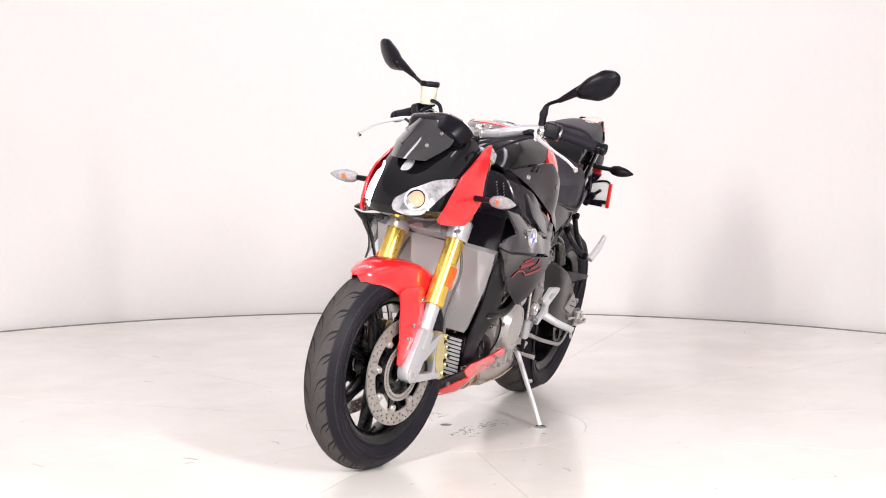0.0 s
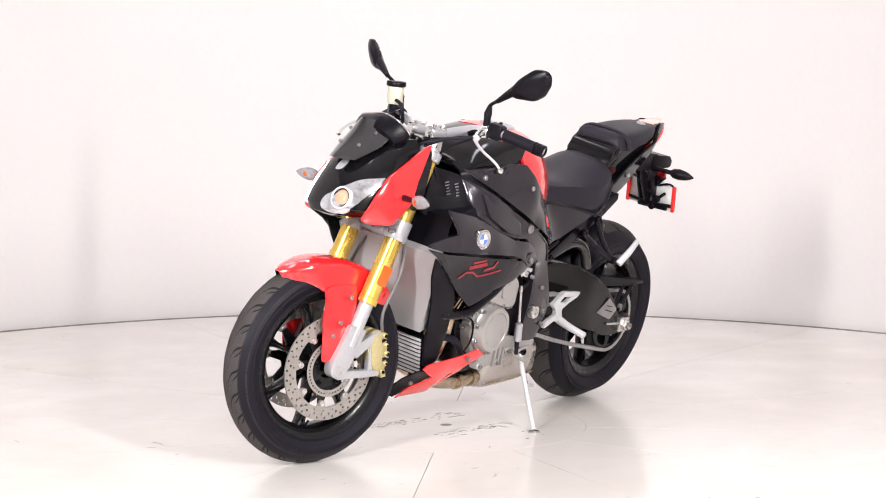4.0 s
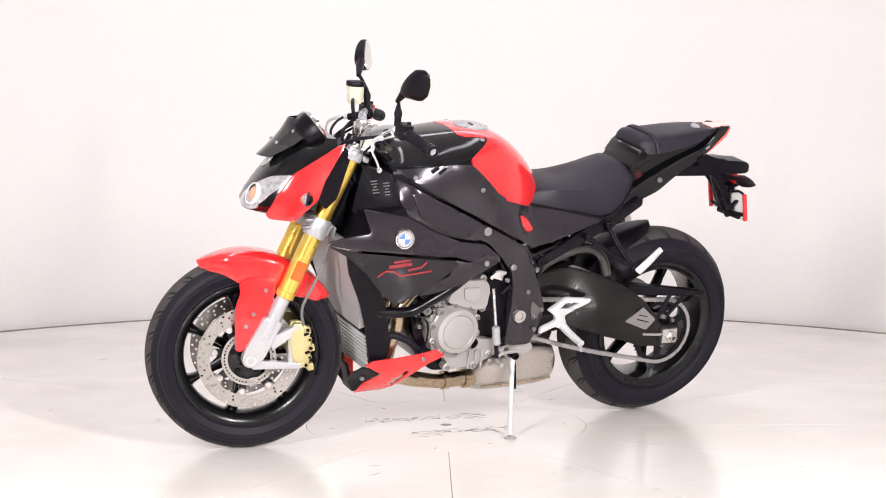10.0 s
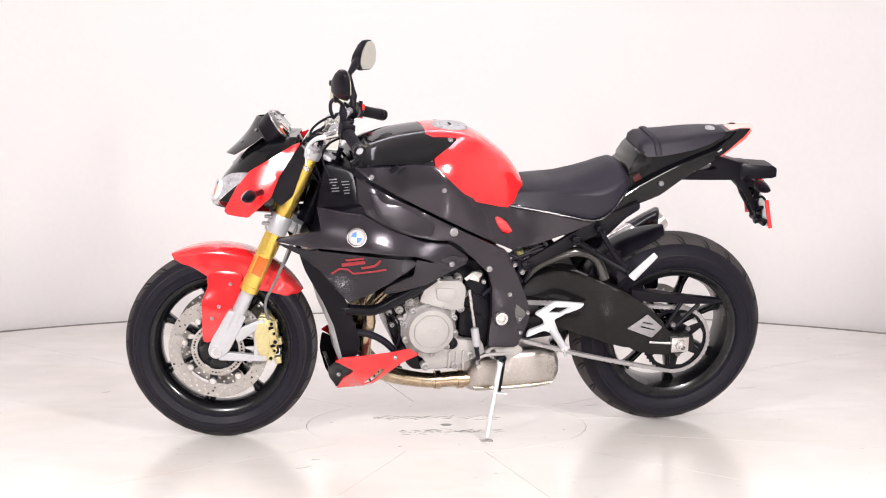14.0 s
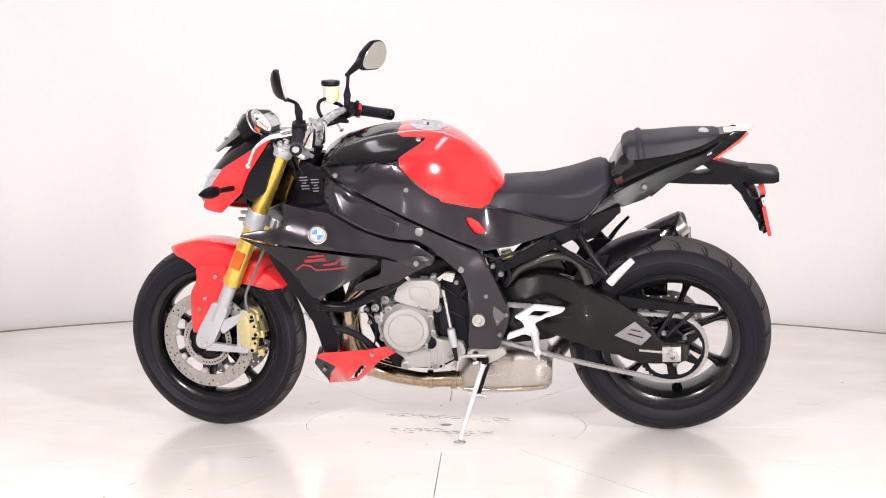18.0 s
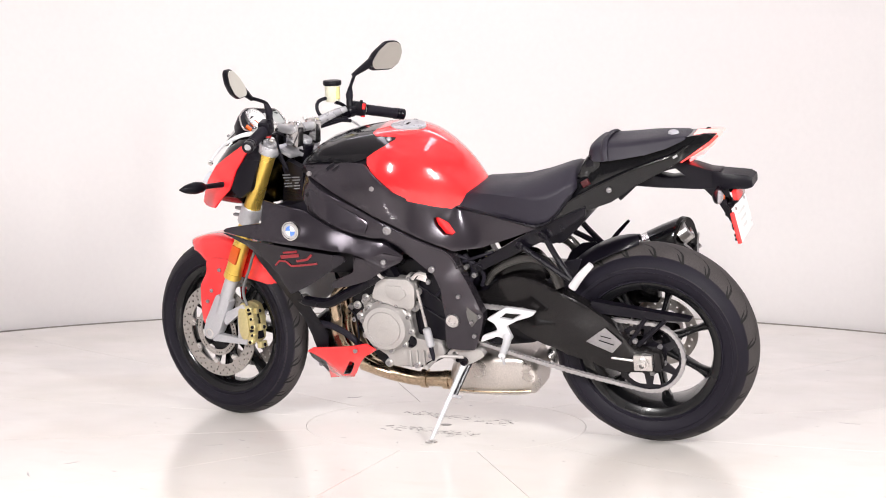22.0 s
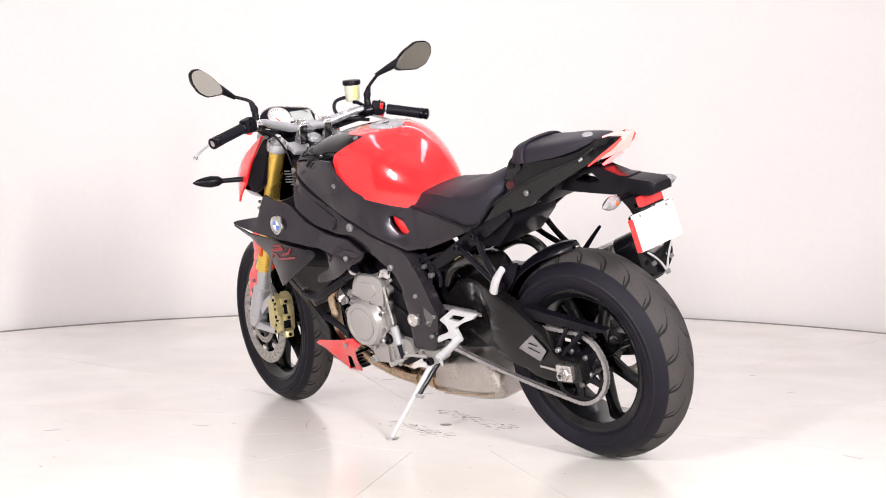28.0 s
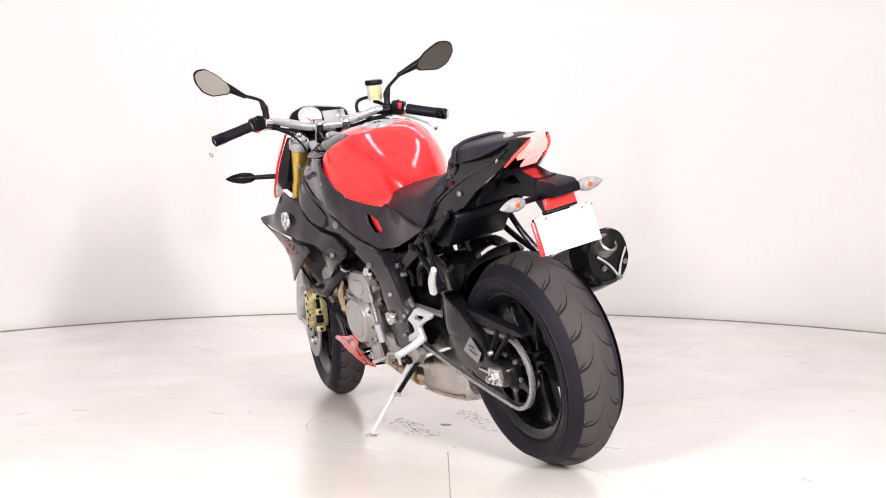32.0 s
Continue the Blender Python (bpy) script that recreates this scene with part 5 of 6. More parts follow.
# -- belly fairing --
BELLY = [(0.390, 0.148, 0.284), (0.365, 0.152, 0.299), (0.300, 0.162, 0.307), (0.220, 0.174, 0.320), (0.165, 0.182, 0.334), (0.132, 0.182, 0.314), (0.180, 0.168, 0.284), (0.212, 0.140, 0.246), (0.240, 0.106, 0.205), (0.262, 0.079, 0.176), (0.310, 0.062, 0.164), (0.364, 0.044, 0.153), (0.350, 0.085, 0.205), (0.328, 0.142, 0.249)]
for s in (1, -1):
    edge = BELLY if s > 0 else BELLY[:2] + [(0.330, 0.155, 0.304), (0.300, 0.120, 0.220), (0.312, 0.075, 0.162)] + BELLY[11:]
    gaps = [[(0.244, 0.257), (0.231, 0.251), (0.246, 0.224), (0.264, 0.197), (0.291, 0.191), (0.266, 0.225)]] if s > 0 else []
    b = piece("belly_fairing", panel(edge, 0.005, side=s, r=0.004, holes=gaps, inner=[(0.28, 0.150, 0.262), (0.292, 0.106, 0.192)] if s > 0 else []), RED, None, "red belly fairing")
    piece("belly_inner", panel([(0.388, 0.140, 0.279), (0.325, 0.136, 0.249), (0.350, 0.080, 0.203), (0.361, 0.032, 0.153), (0.388, 0.040, 0.190), (0.402, 0.090, 0.240)], 0.006, side=s), PLASTIC, b)
    bolt((0.368, s * 0.096, 0.222), 0.007, 0.004, (0, s, 0), b, SILVER)
    if s > 0:
        bolt((0.207, 0.179, 0.306), 0.007, 0.004, (0, 1, 0), b, SILVER)
    for k in range(4 if s > 0 else 0):
        piece("belly_slat", box((0.236 + 0.011 * k, 0.088 - 0.006 * k, 0.252 - 0.017 * k), (0.009, 0.070, 0.004), Matrix.Rotation(radians(-35), 4, "Y"), 0.0008), SATIN, b)
piece("belly_floor", prism([(0.40, 0.250), (0.365, 0.155), (0.30, 0.168), (0.30, 0.176), (0.36, 0.165), (0.39, 0.250)], -0.034, 0.034, 0.002), PLASTIC, None)

# -- radiator shrouds with winglets --
SHROUD = [(0.470, 0.190, 0.800), (0.330, 0.200, 0.775), (0.235, 0.222, 0.728), (0.147, 0.224, 0.695), (0.062, 0.222, 0.684), (0.000, 0.218, 0.640), (0.010, 0.226, 0.622), (0.060, 0.238, 0.606), (0.120, 0.246, 0.640), (0.172, 0.246, 0.655), (0.320, 0.252, 0.672), (0.440, 0.250, 0.685), (0.510, 0.240, 0.690), (0.597, 0.236, 0.708), (0.590, 0.234, 0.716), (0.460, 0.236, 0.738)]
WINGL = [(0.597, 0.235, 0.704), (0.510, 0.245, 0.684), (0.320, 0.262, 0.664), (0.180, 0.268, 0.650), (0.172, 0.268, 0.636), (0.250, 0.272, 0.585), (0.305, 0.270, 0.550), (0.372, 0.256, 0.516), (0.412, 0.236, 0.555), (0.460, 0.225, 0.610), (0.525, 0.230, 0.664)]
LOWER = [(0.525, 0.215, 0.668), (0.460, 0.212, 0.615), (0.405, 0.215, 0.560), (0.370, 0.200, 0.500), (0.330, 0.165, 0.400), (0.312, 0.145, 0.345), (0.318, 0.140, 0.300), (0.345, 0.130, 0.288), (0.362, 0.126, 0.283), (0.396, 0.140, 0.400), (0.438, 0.168, 0.490), (0.500, 0.195, 0.600)]
for s in (1, -1):
    sh = piece("radiator_shroud", panel(SHROUD, 0.008, side=s, r=0.008, inner=[(0.355, 0.244, 0.722), (0.25, 0.240, 0.70)]), GREY, None, "dark grey radiator shroud with round badge")
    wp = piece("winglet", panel(WINGL, 0.006, side=s, r=0.006), WING, sh, "black winglet panel with red graphic")
    piece("lower_shroud", panel(LOWER, 0.006, side=s, r=0.008), PLASTIC, sh, "black lower shroud")
    yf = field(WINGL)

    def on_wing(x, z, o=0.002):
        return Vector((x, s * (yf(x, z) + o), z))
    # red graphic: slanted strokes
    for wide, stroke in ((0.0034, [(0.427, 0.602), (0.405, 0.622), (0.380, 0.622), (0.362, 0.609), (0.313, 0.617), (0.266, 0.625)]), (0.0062, [(0.398, 0.635), (0.330, 0.647)]), (0.0036, [(0.387, 0.651), (0.335, 0.659)]), (0.0042, [(0.340, 0.627), (0.300, 0.636), (0.284, 0.653)])):
        bmx = bmesh.new()
        for (x0, z0), (x1, z1) in zip(stroke, stroke[1:]):
            a, b2 = on_wing(x0, z0), on_wing(x1, z1)
            tube([a, a.lerp(b2, 0.5) + Vector((0, s * 0.0005, 0)), b2], wide, 6, flat=0.25, bm=bmx, curve=False)
        piece("red_stripe", bmx, DECAL, wp)
    # badge: ring, and four quarters
    c = Vector((0.356, s * 0.2465, 0.721))
    nrm = Vector((0.10, s, 0.10)).normalized()
    MB = Matrix.Translation(c) @ frame_of(nrm) @ Matrix.Diagonal((0.86, 0.86, 1, 1))
    badge = piece("badge", lathe([(0, 0.002), (0.0285, 0.002), (0.031, 0.0055), (0.0345, 0.005), (0.036, 0.0), (0.036, -0.006)], MB, 40), CHROME, sh, "round blue and white badge")
    for k in range(4):
        seg = [Vector((0, 0))] + [Vector((0.0185 * math.cos(a), 0.0185 * math.sin(a))) for a in np.linspace(k * math.pi / 2, (k + 1) * math.pi / 2, 8)]
        q = bmesh.new()
        lo, hi = [q.verts.new(MB @ Vector((p.x, p.y, 0.002))) for p in seg], [q.verts.new(MB @ Vector((p.x, p.y, 0.0042))) for p in seg]
        q.faces.new(hi)
        for i in range(len(seg)):
            q.faces.new((lo[i], lo[(i + 1) % len(seg)], hi[(i + 1) % len(seg)], hi[i]))
        piece("badge_quarter", q, BLUE if k % 2 else WHITE, badge)
    piece("badge_ring", lathe([(0.0195, 0.002), (0.0195, 0.0044), (0.028, 0.0044), (0.028, 0.002)], MB, 40), COOLER, badge)
    bolt((0.058, s * 0.240, 0.628), 0.0085, 0.004, (0, s, 0), sh, CHROME)
    br = piece("shroud_bracket", panel([(0.165, 0.225, 0.640), (0.120, 0.238, 0.632), (0.060, 0.238, 0.655), (0.002, 0.220, 0.640), (0.012, 0.222, 0.622), (0.075, 0.228, 0.590), (0.120, 0.222, 0.560), (0.200, 0.205, 0.530), (0.260, 0.200, 0.520), (0.250, 0.205, 0.545), (0.170, 0.218, 0.585)], 0.012, side=s), GREY, sh)

# radiator and oil cooler
RADM = Matrix.Translation((0.440, 0, 0.545)) @ Matrix.Rotation(radians(17), 4, "Y")
rad = piece("radiator", moved(loft([[Vector((x, y, z)) for x, y in ((-0.014, -w), (0.014, -w), (0.014, w), (-0.014, w))] for z, w in ((-0.150, 0.122), (-0.06, 0.150), (0.04, 0.180), (0.13, 0.190))]), RADM), COOLER, None, "grey finned radiator")
OILM = Matrix.Translation((0.356, 0, 0.312)) @ Matrix.Rotation(radians(12), 4, "Y")
oil = piece("oil_cooler", moved(box((0, 0, 0), (0.025, 0.232, 0.134), None, 0.004), OILM), SATIN, None, "oil cooler with pale fins")
for k in range(10):
    piece("cooler_fin", moved(box((0.014, 0, -0.057 + 0.0127 * k), (0.006, 0.226, 0.0075), None, 0.001), OILM), PALE, oil)

# -- seats and tail --
def seat_ring(x, zt, w, zb, wb, n=10):
    top = []
    for i in range(-n, n + 1):
        t = i / n
        top.append(Vector((x, w * math.sin(t * math.pi / 2), zt - (zt - zb) * 0.55 * abs(t) ** 3.2)))
    low = [Vector((x, wb * (1 - 2 * k / 6), zb)) for k in range(7)]
    return top + low


def saddle_ring(x, zt, wc, zc, wb, zb, n=9):
    """A cushion section: a domed top down to a soft crease, then a straight side."""
    half = [Vector((x, wc * t, zt - (zt - zc) * t ** 2.6)) for t in [i / n for i in range(n + 1)]]
    side = [Vector((x, wc + (wb - wc) * t, zc + (zb - zc) * t)) for t in (0.12, 0.4, 0.7, 0.93)] + [Vector((x, wb - 0.006, zb))]
    right = [seat_sweep(v) for v in half + side]
    return [Vector((v.x, -v.y, v.z)) for v in right[::-1]] + right[1:]


def seat_sweep(v):
    """The nose of the seat wraps forward round the rear of the tank."""
    near = min(1.0, max(0.0, (v.x + 0.29) / 0.09))
    return Vector((v.x + 0.058 * near * min(1.0, abs(v.y) / 0.112) ** 1.7, v.y, v.z))


SADDLE = [(-0.190, 0.815, 0.072, 0.796, 0.100, 0.778), (-0.2, 0.829, 0.088, 0.806, 0.114, 0.773), (-0.225, 0.832, 0.102, 0.815, 0.120, 0.767), (-0.27, 0.833, 0.116, 0.817, 0.128, 0.755), (-0.33, 0.84, 0.13, 0.815, 0.14, 0.742), (-0.4, 0.859, 0.142, 0.815, 0.147, 0.73), (-0.44, 0.873, 0.144, 0.818, 0.146, 0.738), (-0.475, 0.886, 0.138, 0.83, 0.142, 0.768), (-0.5, 0.892, 0.128, 0.845, 0.134, 0.8), (-0.518, 0.887, 0.116, 0.852, 0.122, 0.822), (-0.53, 0.869, 0.1, 0.85, 0.106, 0.838)]
rider = piece("rider_seat", loft([saddle_ring(*q) for q in SADDLE]), VINYL, None, "black vinyl rider seat", angle=50)
for s in (1, -1):
    piece("seat_edge", tube([seat_sweep(Vector((x, s * (wb + 0.001), zb))) for x, zt, wc, zc, wb, zb in SADDLE[1:-1]], 0.005, 8, n=3), SATIN, rider)
rings = [seat_ring(x, zt - 0.018, w, zb - 0.004, wb) for x, zt, w, zb, wb in ((-0.562, 0.962, 0.055, 0.945, 0.064), (-0.568, 0.980, 0.076, 0.936, 0.086), (-0.584, 0.991, 0.086, 0.925, 0.098), (-0.615, 0.993, 0.091, 0.925, 0.102), (-0.680, 0.997, 0.091, 0.936, 0.101), (-0.740, 1.004, 0.085, 0.946, 0.094), (-0.800, 1.008, 0.072, 0.962, 0.080), (-0.845, 1.009, 0.056, 0.980, 0.060), (-0.866, 1.004, 0.034, 0.992, 0.038))]
pil = piece("pillion_seat", loft(rings), VINYL, None, "black vinyl pillion seat", angle=60)
piece("seat_strap", tube([(-0.622, 0.104, 0.925), (-0.617, 0.093, 0.955), (-0.613, 0.06, 0.975), (-0.611, 0, 0.979), (-0.613, -0.06, 0.975), (-0.617, -0.093, 0.955), (-0.622, -0.104, 0.925)], 0.010, 10, flat=0.5), VINYL, pil)
piece("seat_lock", lathe([(0, 0.004), (0.013, 0.004), (0.016, 0.001), (0.016, -0.006)], Matrix.Translation((-0.812, 0.018, 0.9925)) @ frame_of((-0.1, 0.15, 1)), 20), SILVER, pil, "small silver seat badge")
front = piece("seat_front_cover", prism([(-0.522, 0.860), (-0.536, 0.884), (-0.552, 0.922), (-0.568, 0.938), (-0.602, 0.936), (-0.604, 0.900), (-0.572, 0.880), (-0.548, 0.858)], -0.090, 0.090, 0.012, 0.010), BLACK, None, "gloss black trim block between the seats")
for s in (1, -1):
    piece("cover_slot", prism([(-0.556, 0.900), (-0.562, 0.922), (-0.580, 0.928), (-0.582, 0.905)], s * 0.090, s * 0.092, 0.001, 0.004), SATIN, front)
    piece("strap_end", box((-0.556, s * 0.094, 0.853), (0.026, 0.012, 0.020), Matrix.Rotation(0.5, 4, "Y"), 0.003), REDDARK, None, "dark red strap end")

# tail: a glossy hull under the pillion seat, a thin rim panel on either side
HULL = [(-0.490, 0.805, 0.112, 0.765), (-0.530, 0.858, 0.106, 0.775), (-0.565, 0.888, 0.099, 0.785), (-0.600, 0.920, 0.094, 0.802), (-0.660, 0.934, 0.088, 0.826), (-0.720, 0.944, 0.081, 0.860), (-0.790, 0.962, 0.070, 0.896), (-0.850, 0.986, 0.056, 0.930), (-0.900, 0.992, 0.044, 0.962)]
rings = []
for x, zt, w, zb in HULL:
    rings.append([Vector((x, y * w, zb + k * (zt - zb))) for y, k in ((-0.75, 0), (0.75, 0), (0.97, 0.12), (1, 0.35), (0.92, 0.7), (0.86, 1), (-0.86, 1), (-0.92, 0.7), (-1, 0.35), (-0.97, 0.12))])
hull = piece("tail_hull", loft(rings), BLACK, None, "gloss black tail hull", angle=30)
RIM_TOP = [(-0.452, 0.137, 0.750), (-0.500, 0.128, 0.798), (-0.560, 0.120, 0.833), (-0.620, 0.111, 0.862), (-0.690, 0.101, 0.893), (-0.760, 0.091, 0.918), (-0.819, 0.081, 0.938), (-0.862, 0.062, 0.964), (-0.902, 0.044, 0.996)]
RIM_LOW = [(-0.945, 0.034, 0.994), (-0.921, 0.046, 0.970), (-0.846, 0.070, 0.920), (-0.786, 0.084, 0.888), (-0.710, 0.095, 0.849), (-0.634, 0.106, 0.797), (-0.560, 0.118, 0.774), (-0.500, 0.128, 0.750), (-0.455, 0.136, 0.728)]
for s in (1, -1):
    tl = piece("tail_panel", panel(RIM_TOP + RIM_LOW, 0.010, side=s, r=0.004, bev=0.003), BLACK, None, "gloss black tail rim panel")
    piece("rim_highlight_rib", tube([(x, s * (y + 0.001), z) for x, y, z in RIM_TOP[1:-1]], 0.0042, 8), BLACK, tl)
    piece("light_edge", tube([(-0.842, s * 0.066, 0.914), (-0.885, s * 0.055, 0.943), (-0.920, s * 0.044, 0.966), (-0.946, s * 0.030, 0.988)], [0.002, 0.0045, 0.005, 0.003], 8), EDGEGLOW, tl, "glowing red tail light edge")
    bolt((-0.632, s * 0.113, 0.838), 0.0085, 0.004, (0, s, 0), tl, SILVER)
    piece("rim_clip", box((-0.828, s * 0.080, 0.936), (0.016, 0.003, 0.008), Matrix.Rotation(0.5, 4, "Y"), 0.001), SILVER, tl)
lens = piece("tail_light", loft([[Vector(q) for q in r] for r in (
    [(-0.872, -0.040, 0.928), (-0.872, 0.040, 0.928), (-0.872, 0.042, 0.965), (-0.875, 0.028, 0.992), (-0.875, -0.028, 0.992), (-0.872, -0.042, 0.965)],
    [(-0.916, -0.034, 0.946), (-0.916, 0.034, 0.946), (-0.930, 0.034, 0.968), (-0.945, 0.022, 0.996), (-0.945, -0.022, 0.996), (-0.930, -0.034, 0.968)],
    [(-0.930, -0.018, 0.956), (-0.930, 0.018, 0.956), (-0.942, 0.020, 0.974), (-0.958, 0.013, 0.994), (-0.958, -0.013, 0.994), (-0.942, -0.020, 0.974)])]), TAILGLOW, None, "glowing red and pink tail light")
piece("light_bezel", tube([(-0.915, 0.028, 0.996), (-0.952, 0.016, 0.999), (-0.960, 0.0, 1.000), (-0.952, -0.016, 0.999), (-0.915, -0.028, 0.996)], 0.0022, 8), TAILGLOW, lens)
# glowing piece added under the lens to throw red light on the holder arm
piece("arm_glow_piece", box((-0.880, 0, 0.921), (0.050, 0.050, 0.006), Matrix.Rotation(0.55, 4, "Y"), 0.001), ARMGLOW, lens, "glowing red piece added under the tail light")
piece("battery_box", prism([(-0.38, 0.70), (-0.42, 0.76), (-0.53, 0.785), (-0.553, 0.763), (-0.550, 0.736), (-0.477, 0.663), (-0.456, 0.660), (-0.386, 0.660)], -0.098, 0.098, 0.010, 0.01), PLASTIC, None, "black box under the tail")
piece("tail_underside", prism([(-0.50, 0.770), (-0.63, 0.815), (-0.72, 0.862), (-0.70, 0.835), (-0.655, 0.793), (-0.645, 0.805), (-0.60, 0.785), (-0.54, 0.765)], -0.075, 0.075, 0.005, 0.004), PLASTIC, None)

# number plate holder: an open arm, a cross head, and a narrow bracket for the plate
ARM_OUT = [(-0.660, 0.829), (-0.690, 0.858), (-0.717, 0.866), (-0.790, 0.897), (-0.840, 0.905), (-0.918, 0.882), (-0.953, 0.880), (-0.955, 0.829), (-0.886, 0.823), (-0.760, 0.825)]
hold = piece("plate_holder", prism(ARM_OUT, -0.030, 0.030, 0.004, 0.006, holes=[[(-0.752, 0.860), (-0.790, 0.878), (-0.815, 0.884), (-0.845, 0.862), (-0.800, 0.854)]]), PLASTIC, None, "black plate holder arm")
piece("holder_head", loft([[Vector((x, y * w, z0 + k * (z1 - z0))) for y, k in ((-1, 0), (1, 0), (1, 0.7), (0.85, 1), (-0.85, 1), (-1, 0.7))] for x, w, z0, z1 in ((-0.925, 0.032, 0.828, 0.880), (-0.960, 0.042, 0.829, 0.875), (-1.030, 0.042, 0.831, 0.870), (-1.046, 0.038, 0.836, 0.862))]), PLASTIC, hold)
for s in (1, -1):
    piece("holder_leg", prism([(-0.898, 0.826), (-0.970, 0.830), (-0.982, 0.787), (-0.990, 0.760), (-1.004, 0.692), (-0.996, 0.690), (-0.970, 0.737), (-0.940, 0.785)], s * 0.024, s * 0.032, 0.002, 0.006, holes=[[(-0.958, 0.800), (-0.972, 0.800), (-0.982, 0.770), (-0.976, 0.765)]]), PLASTIC, hold)
piece("holder_spine", tube([(-0.935, 0.0, 0.822), (-0.960, 0.0, 0.775), (-0.995, 0.0, 0.700)], [0.018, 0.020, 0.010], 10, flat=1.1), PLASTIC, hold)
for y, z in ((0.018, 0.790), (-0.016, 0.770), (0.020, 0.745)):
    piece("holder_boss", cyl((-0.945 - (0.80 - z) * 0.55, y, z), (1, 0, 0.5), 0.012, 0.030, 8, 0.003), PLASTIC, hold)
piece("plate_lamp", box((-0.996, 0.004, 0.812), (0.016, 0.098, 0.032), Matrix.Rotation(0.25, 4, "Y"), 0.004), REDLENS, hold, "red rear reflector")
piece("lamp_hood", box((-0.990, 0.004, 0.792), (0.030, 0.102, 0.009), Matrix.Rotation(0.3, 4, "Y"), 0.003), PLASTIC, hold)
PM = Matrix.Translation((-1.006, 0.0, 0.732)) @ Matrix.Rotation(radians(13), 4, "Y")
for (y0, z0), (y1, z1) in (((0.050, 0.060), (-0.036, -0.046)), ((0.012, -0.040), (0.066, 0.012)), ((-0.036, -0.046), (0.080, -0.040))):
    a, b2 = Vector((0.012, y0, z0)), Vector((0.010, y1, z1))
    piece("bracket_bar", moved(tube([a, b2], 0.010, 8, flat=0.6, curve=False), PM), PLASTIC, hold, "black plate bracket")
    piece("bracket_boss", moved(cyl((a + b2) / 2 + Vector((0.006, 0, 0)), (1, 0, 0), 0.013, 0.018, 14, 0.003), PM), PLASTIC, hold)
plate = piece("number_plate", moved(box((0, 0, 0), (0.003, 0.186, 0.106), None, 0.001), PM), PLATE, hold, "plain white plate")
for k in range(3):
    piece("plate_bar", moved(box((-0.0022, 0.0, 0.022 - 0.022 * k), (0.001, 0.09 - 0.02 * k, 0.008), None, 0), PM), PRINT, plate)
for y in (-0.06, 0.06):
    piece("plate_bolt", moved(cyl((-0.003, y, 0.044), (1, 0, 0), 0.005, 0.005, 10, 0.001), PM), STEEL, plate)
for s in (1, -1):
    piece("side_reflector", moved(box((0.000 if s > 0 else 0.009, s * (0.099 if s > 0 else 0.085), -0.004), (0.012, 0.012, 0.096), None, 0.003), PM), REDLENS, hold, "red upright reflector")
    piece("reflector_stay", moved(tube([(0.006, s * 0.020, 0.030), (0.006, s * 0.075, 0.050), (0.004, s * 0.097, 0.046)], 0.004, 8), PM), PLASTIC, hold)
piece("lower_stay", moved(tube([(0.006, -0.090, -0.034), (0.008, 0.0, -0.040), (0.006, 0.092, -0.030)], 0.006, 8, flat=1.6), PM), PLASTIC, hold)
signal((-0.945, 0.030, 0.828), (-0.972, 0.178, 0.830), CLEAR, hold, False, -1)
signal((-0.945, -0.030, 0.828), (-0.962, -0.166, 0.826), CLEAR, hold, False, -1)

# -- rear subframe, shock and pillion pegs --
for s in (1, -1):
    piece("subframe_rail", prism([(-0.200, 0.566), (-0.188, 0.592), (-0.430, 0.735), (-0.560, 0.786), (-0.562, 0.762), (-0.470, 0.702)], s * 0.120, s * 0.136, 0.003, 0.006), SATIN, None, "black subframe rail")
    bolt((-0.215, s * 0.138, 0.588), 0.009, 0.004, (0, s, 0), None, SATIN)
    hang = piece("pillion_hanger", tube([(-0.429, s * 0.146, 0.708), (-0.470, s * 0.158, 0.640), (-0.529, s * 0.178, 0.566)], 0.0092, 10), SATIN, None, "black pillion peg hanger")
    piece("hanger_stay", tube([(-0.355, s * 0.148, 0.668), (-0.44, s * 0.160, 0.615), (-0.529, s * 0.178, 0.566)], 0.0092, 10), SATIN, hang)
    piece("hanger_foot", cyl((-0.530, s * 0.180, 0.567), (0, s, 0), 0.014, 0.030, 16, 0.003), SATIN, hang)
    piece("pillion_peg", tube([(-0.530, s * 0.205, 0.560), (-0.560, s * 0.218, 0.600), (-0.597, s * 0.222, 0.640)], [0.014, 0.013, 0.010] if s > 0 else [0.009, 0.007, 0.005], 10, flat=0.8), PALE if s > 0 else SATIN, hang, "silver folded pillion peg")
    bolt((-0.429, s * 0.156, 0.708), 0.011, 0.006, (0, s, 0), hang, SATIN)
    bolt((-0.355, s * 0.160, 0.668), 0.013, 0.006, (0, s, 0), hang, SATIN)
S0, S1 = Vector((-0.248, 0.030, 0.435)), Vector((-0.206, 0.006, 0.600))
shock = piece("shock_absorber", tube([S0, S1], 0.016, 16, curve=False), STEEL, None, "rear shock absorber with silver can and red collar")
SD = (S1 - S0).normalized()
SU = SD.orthogonal().normalized()
helix = [S0.lerp(S1, 0.02 + 0.36 * t) + 0.031 * (math.cos(2 * math.pi * 4 * t) * SU + math.sin(2 * math.pi * 4 * t) * SD.cross(SU)) for t in np.linspace(0, 1, 57)]
piece("spring", tube(helix, 0.0055, 8, curve=False), SPRING, shock, "red coil spring")
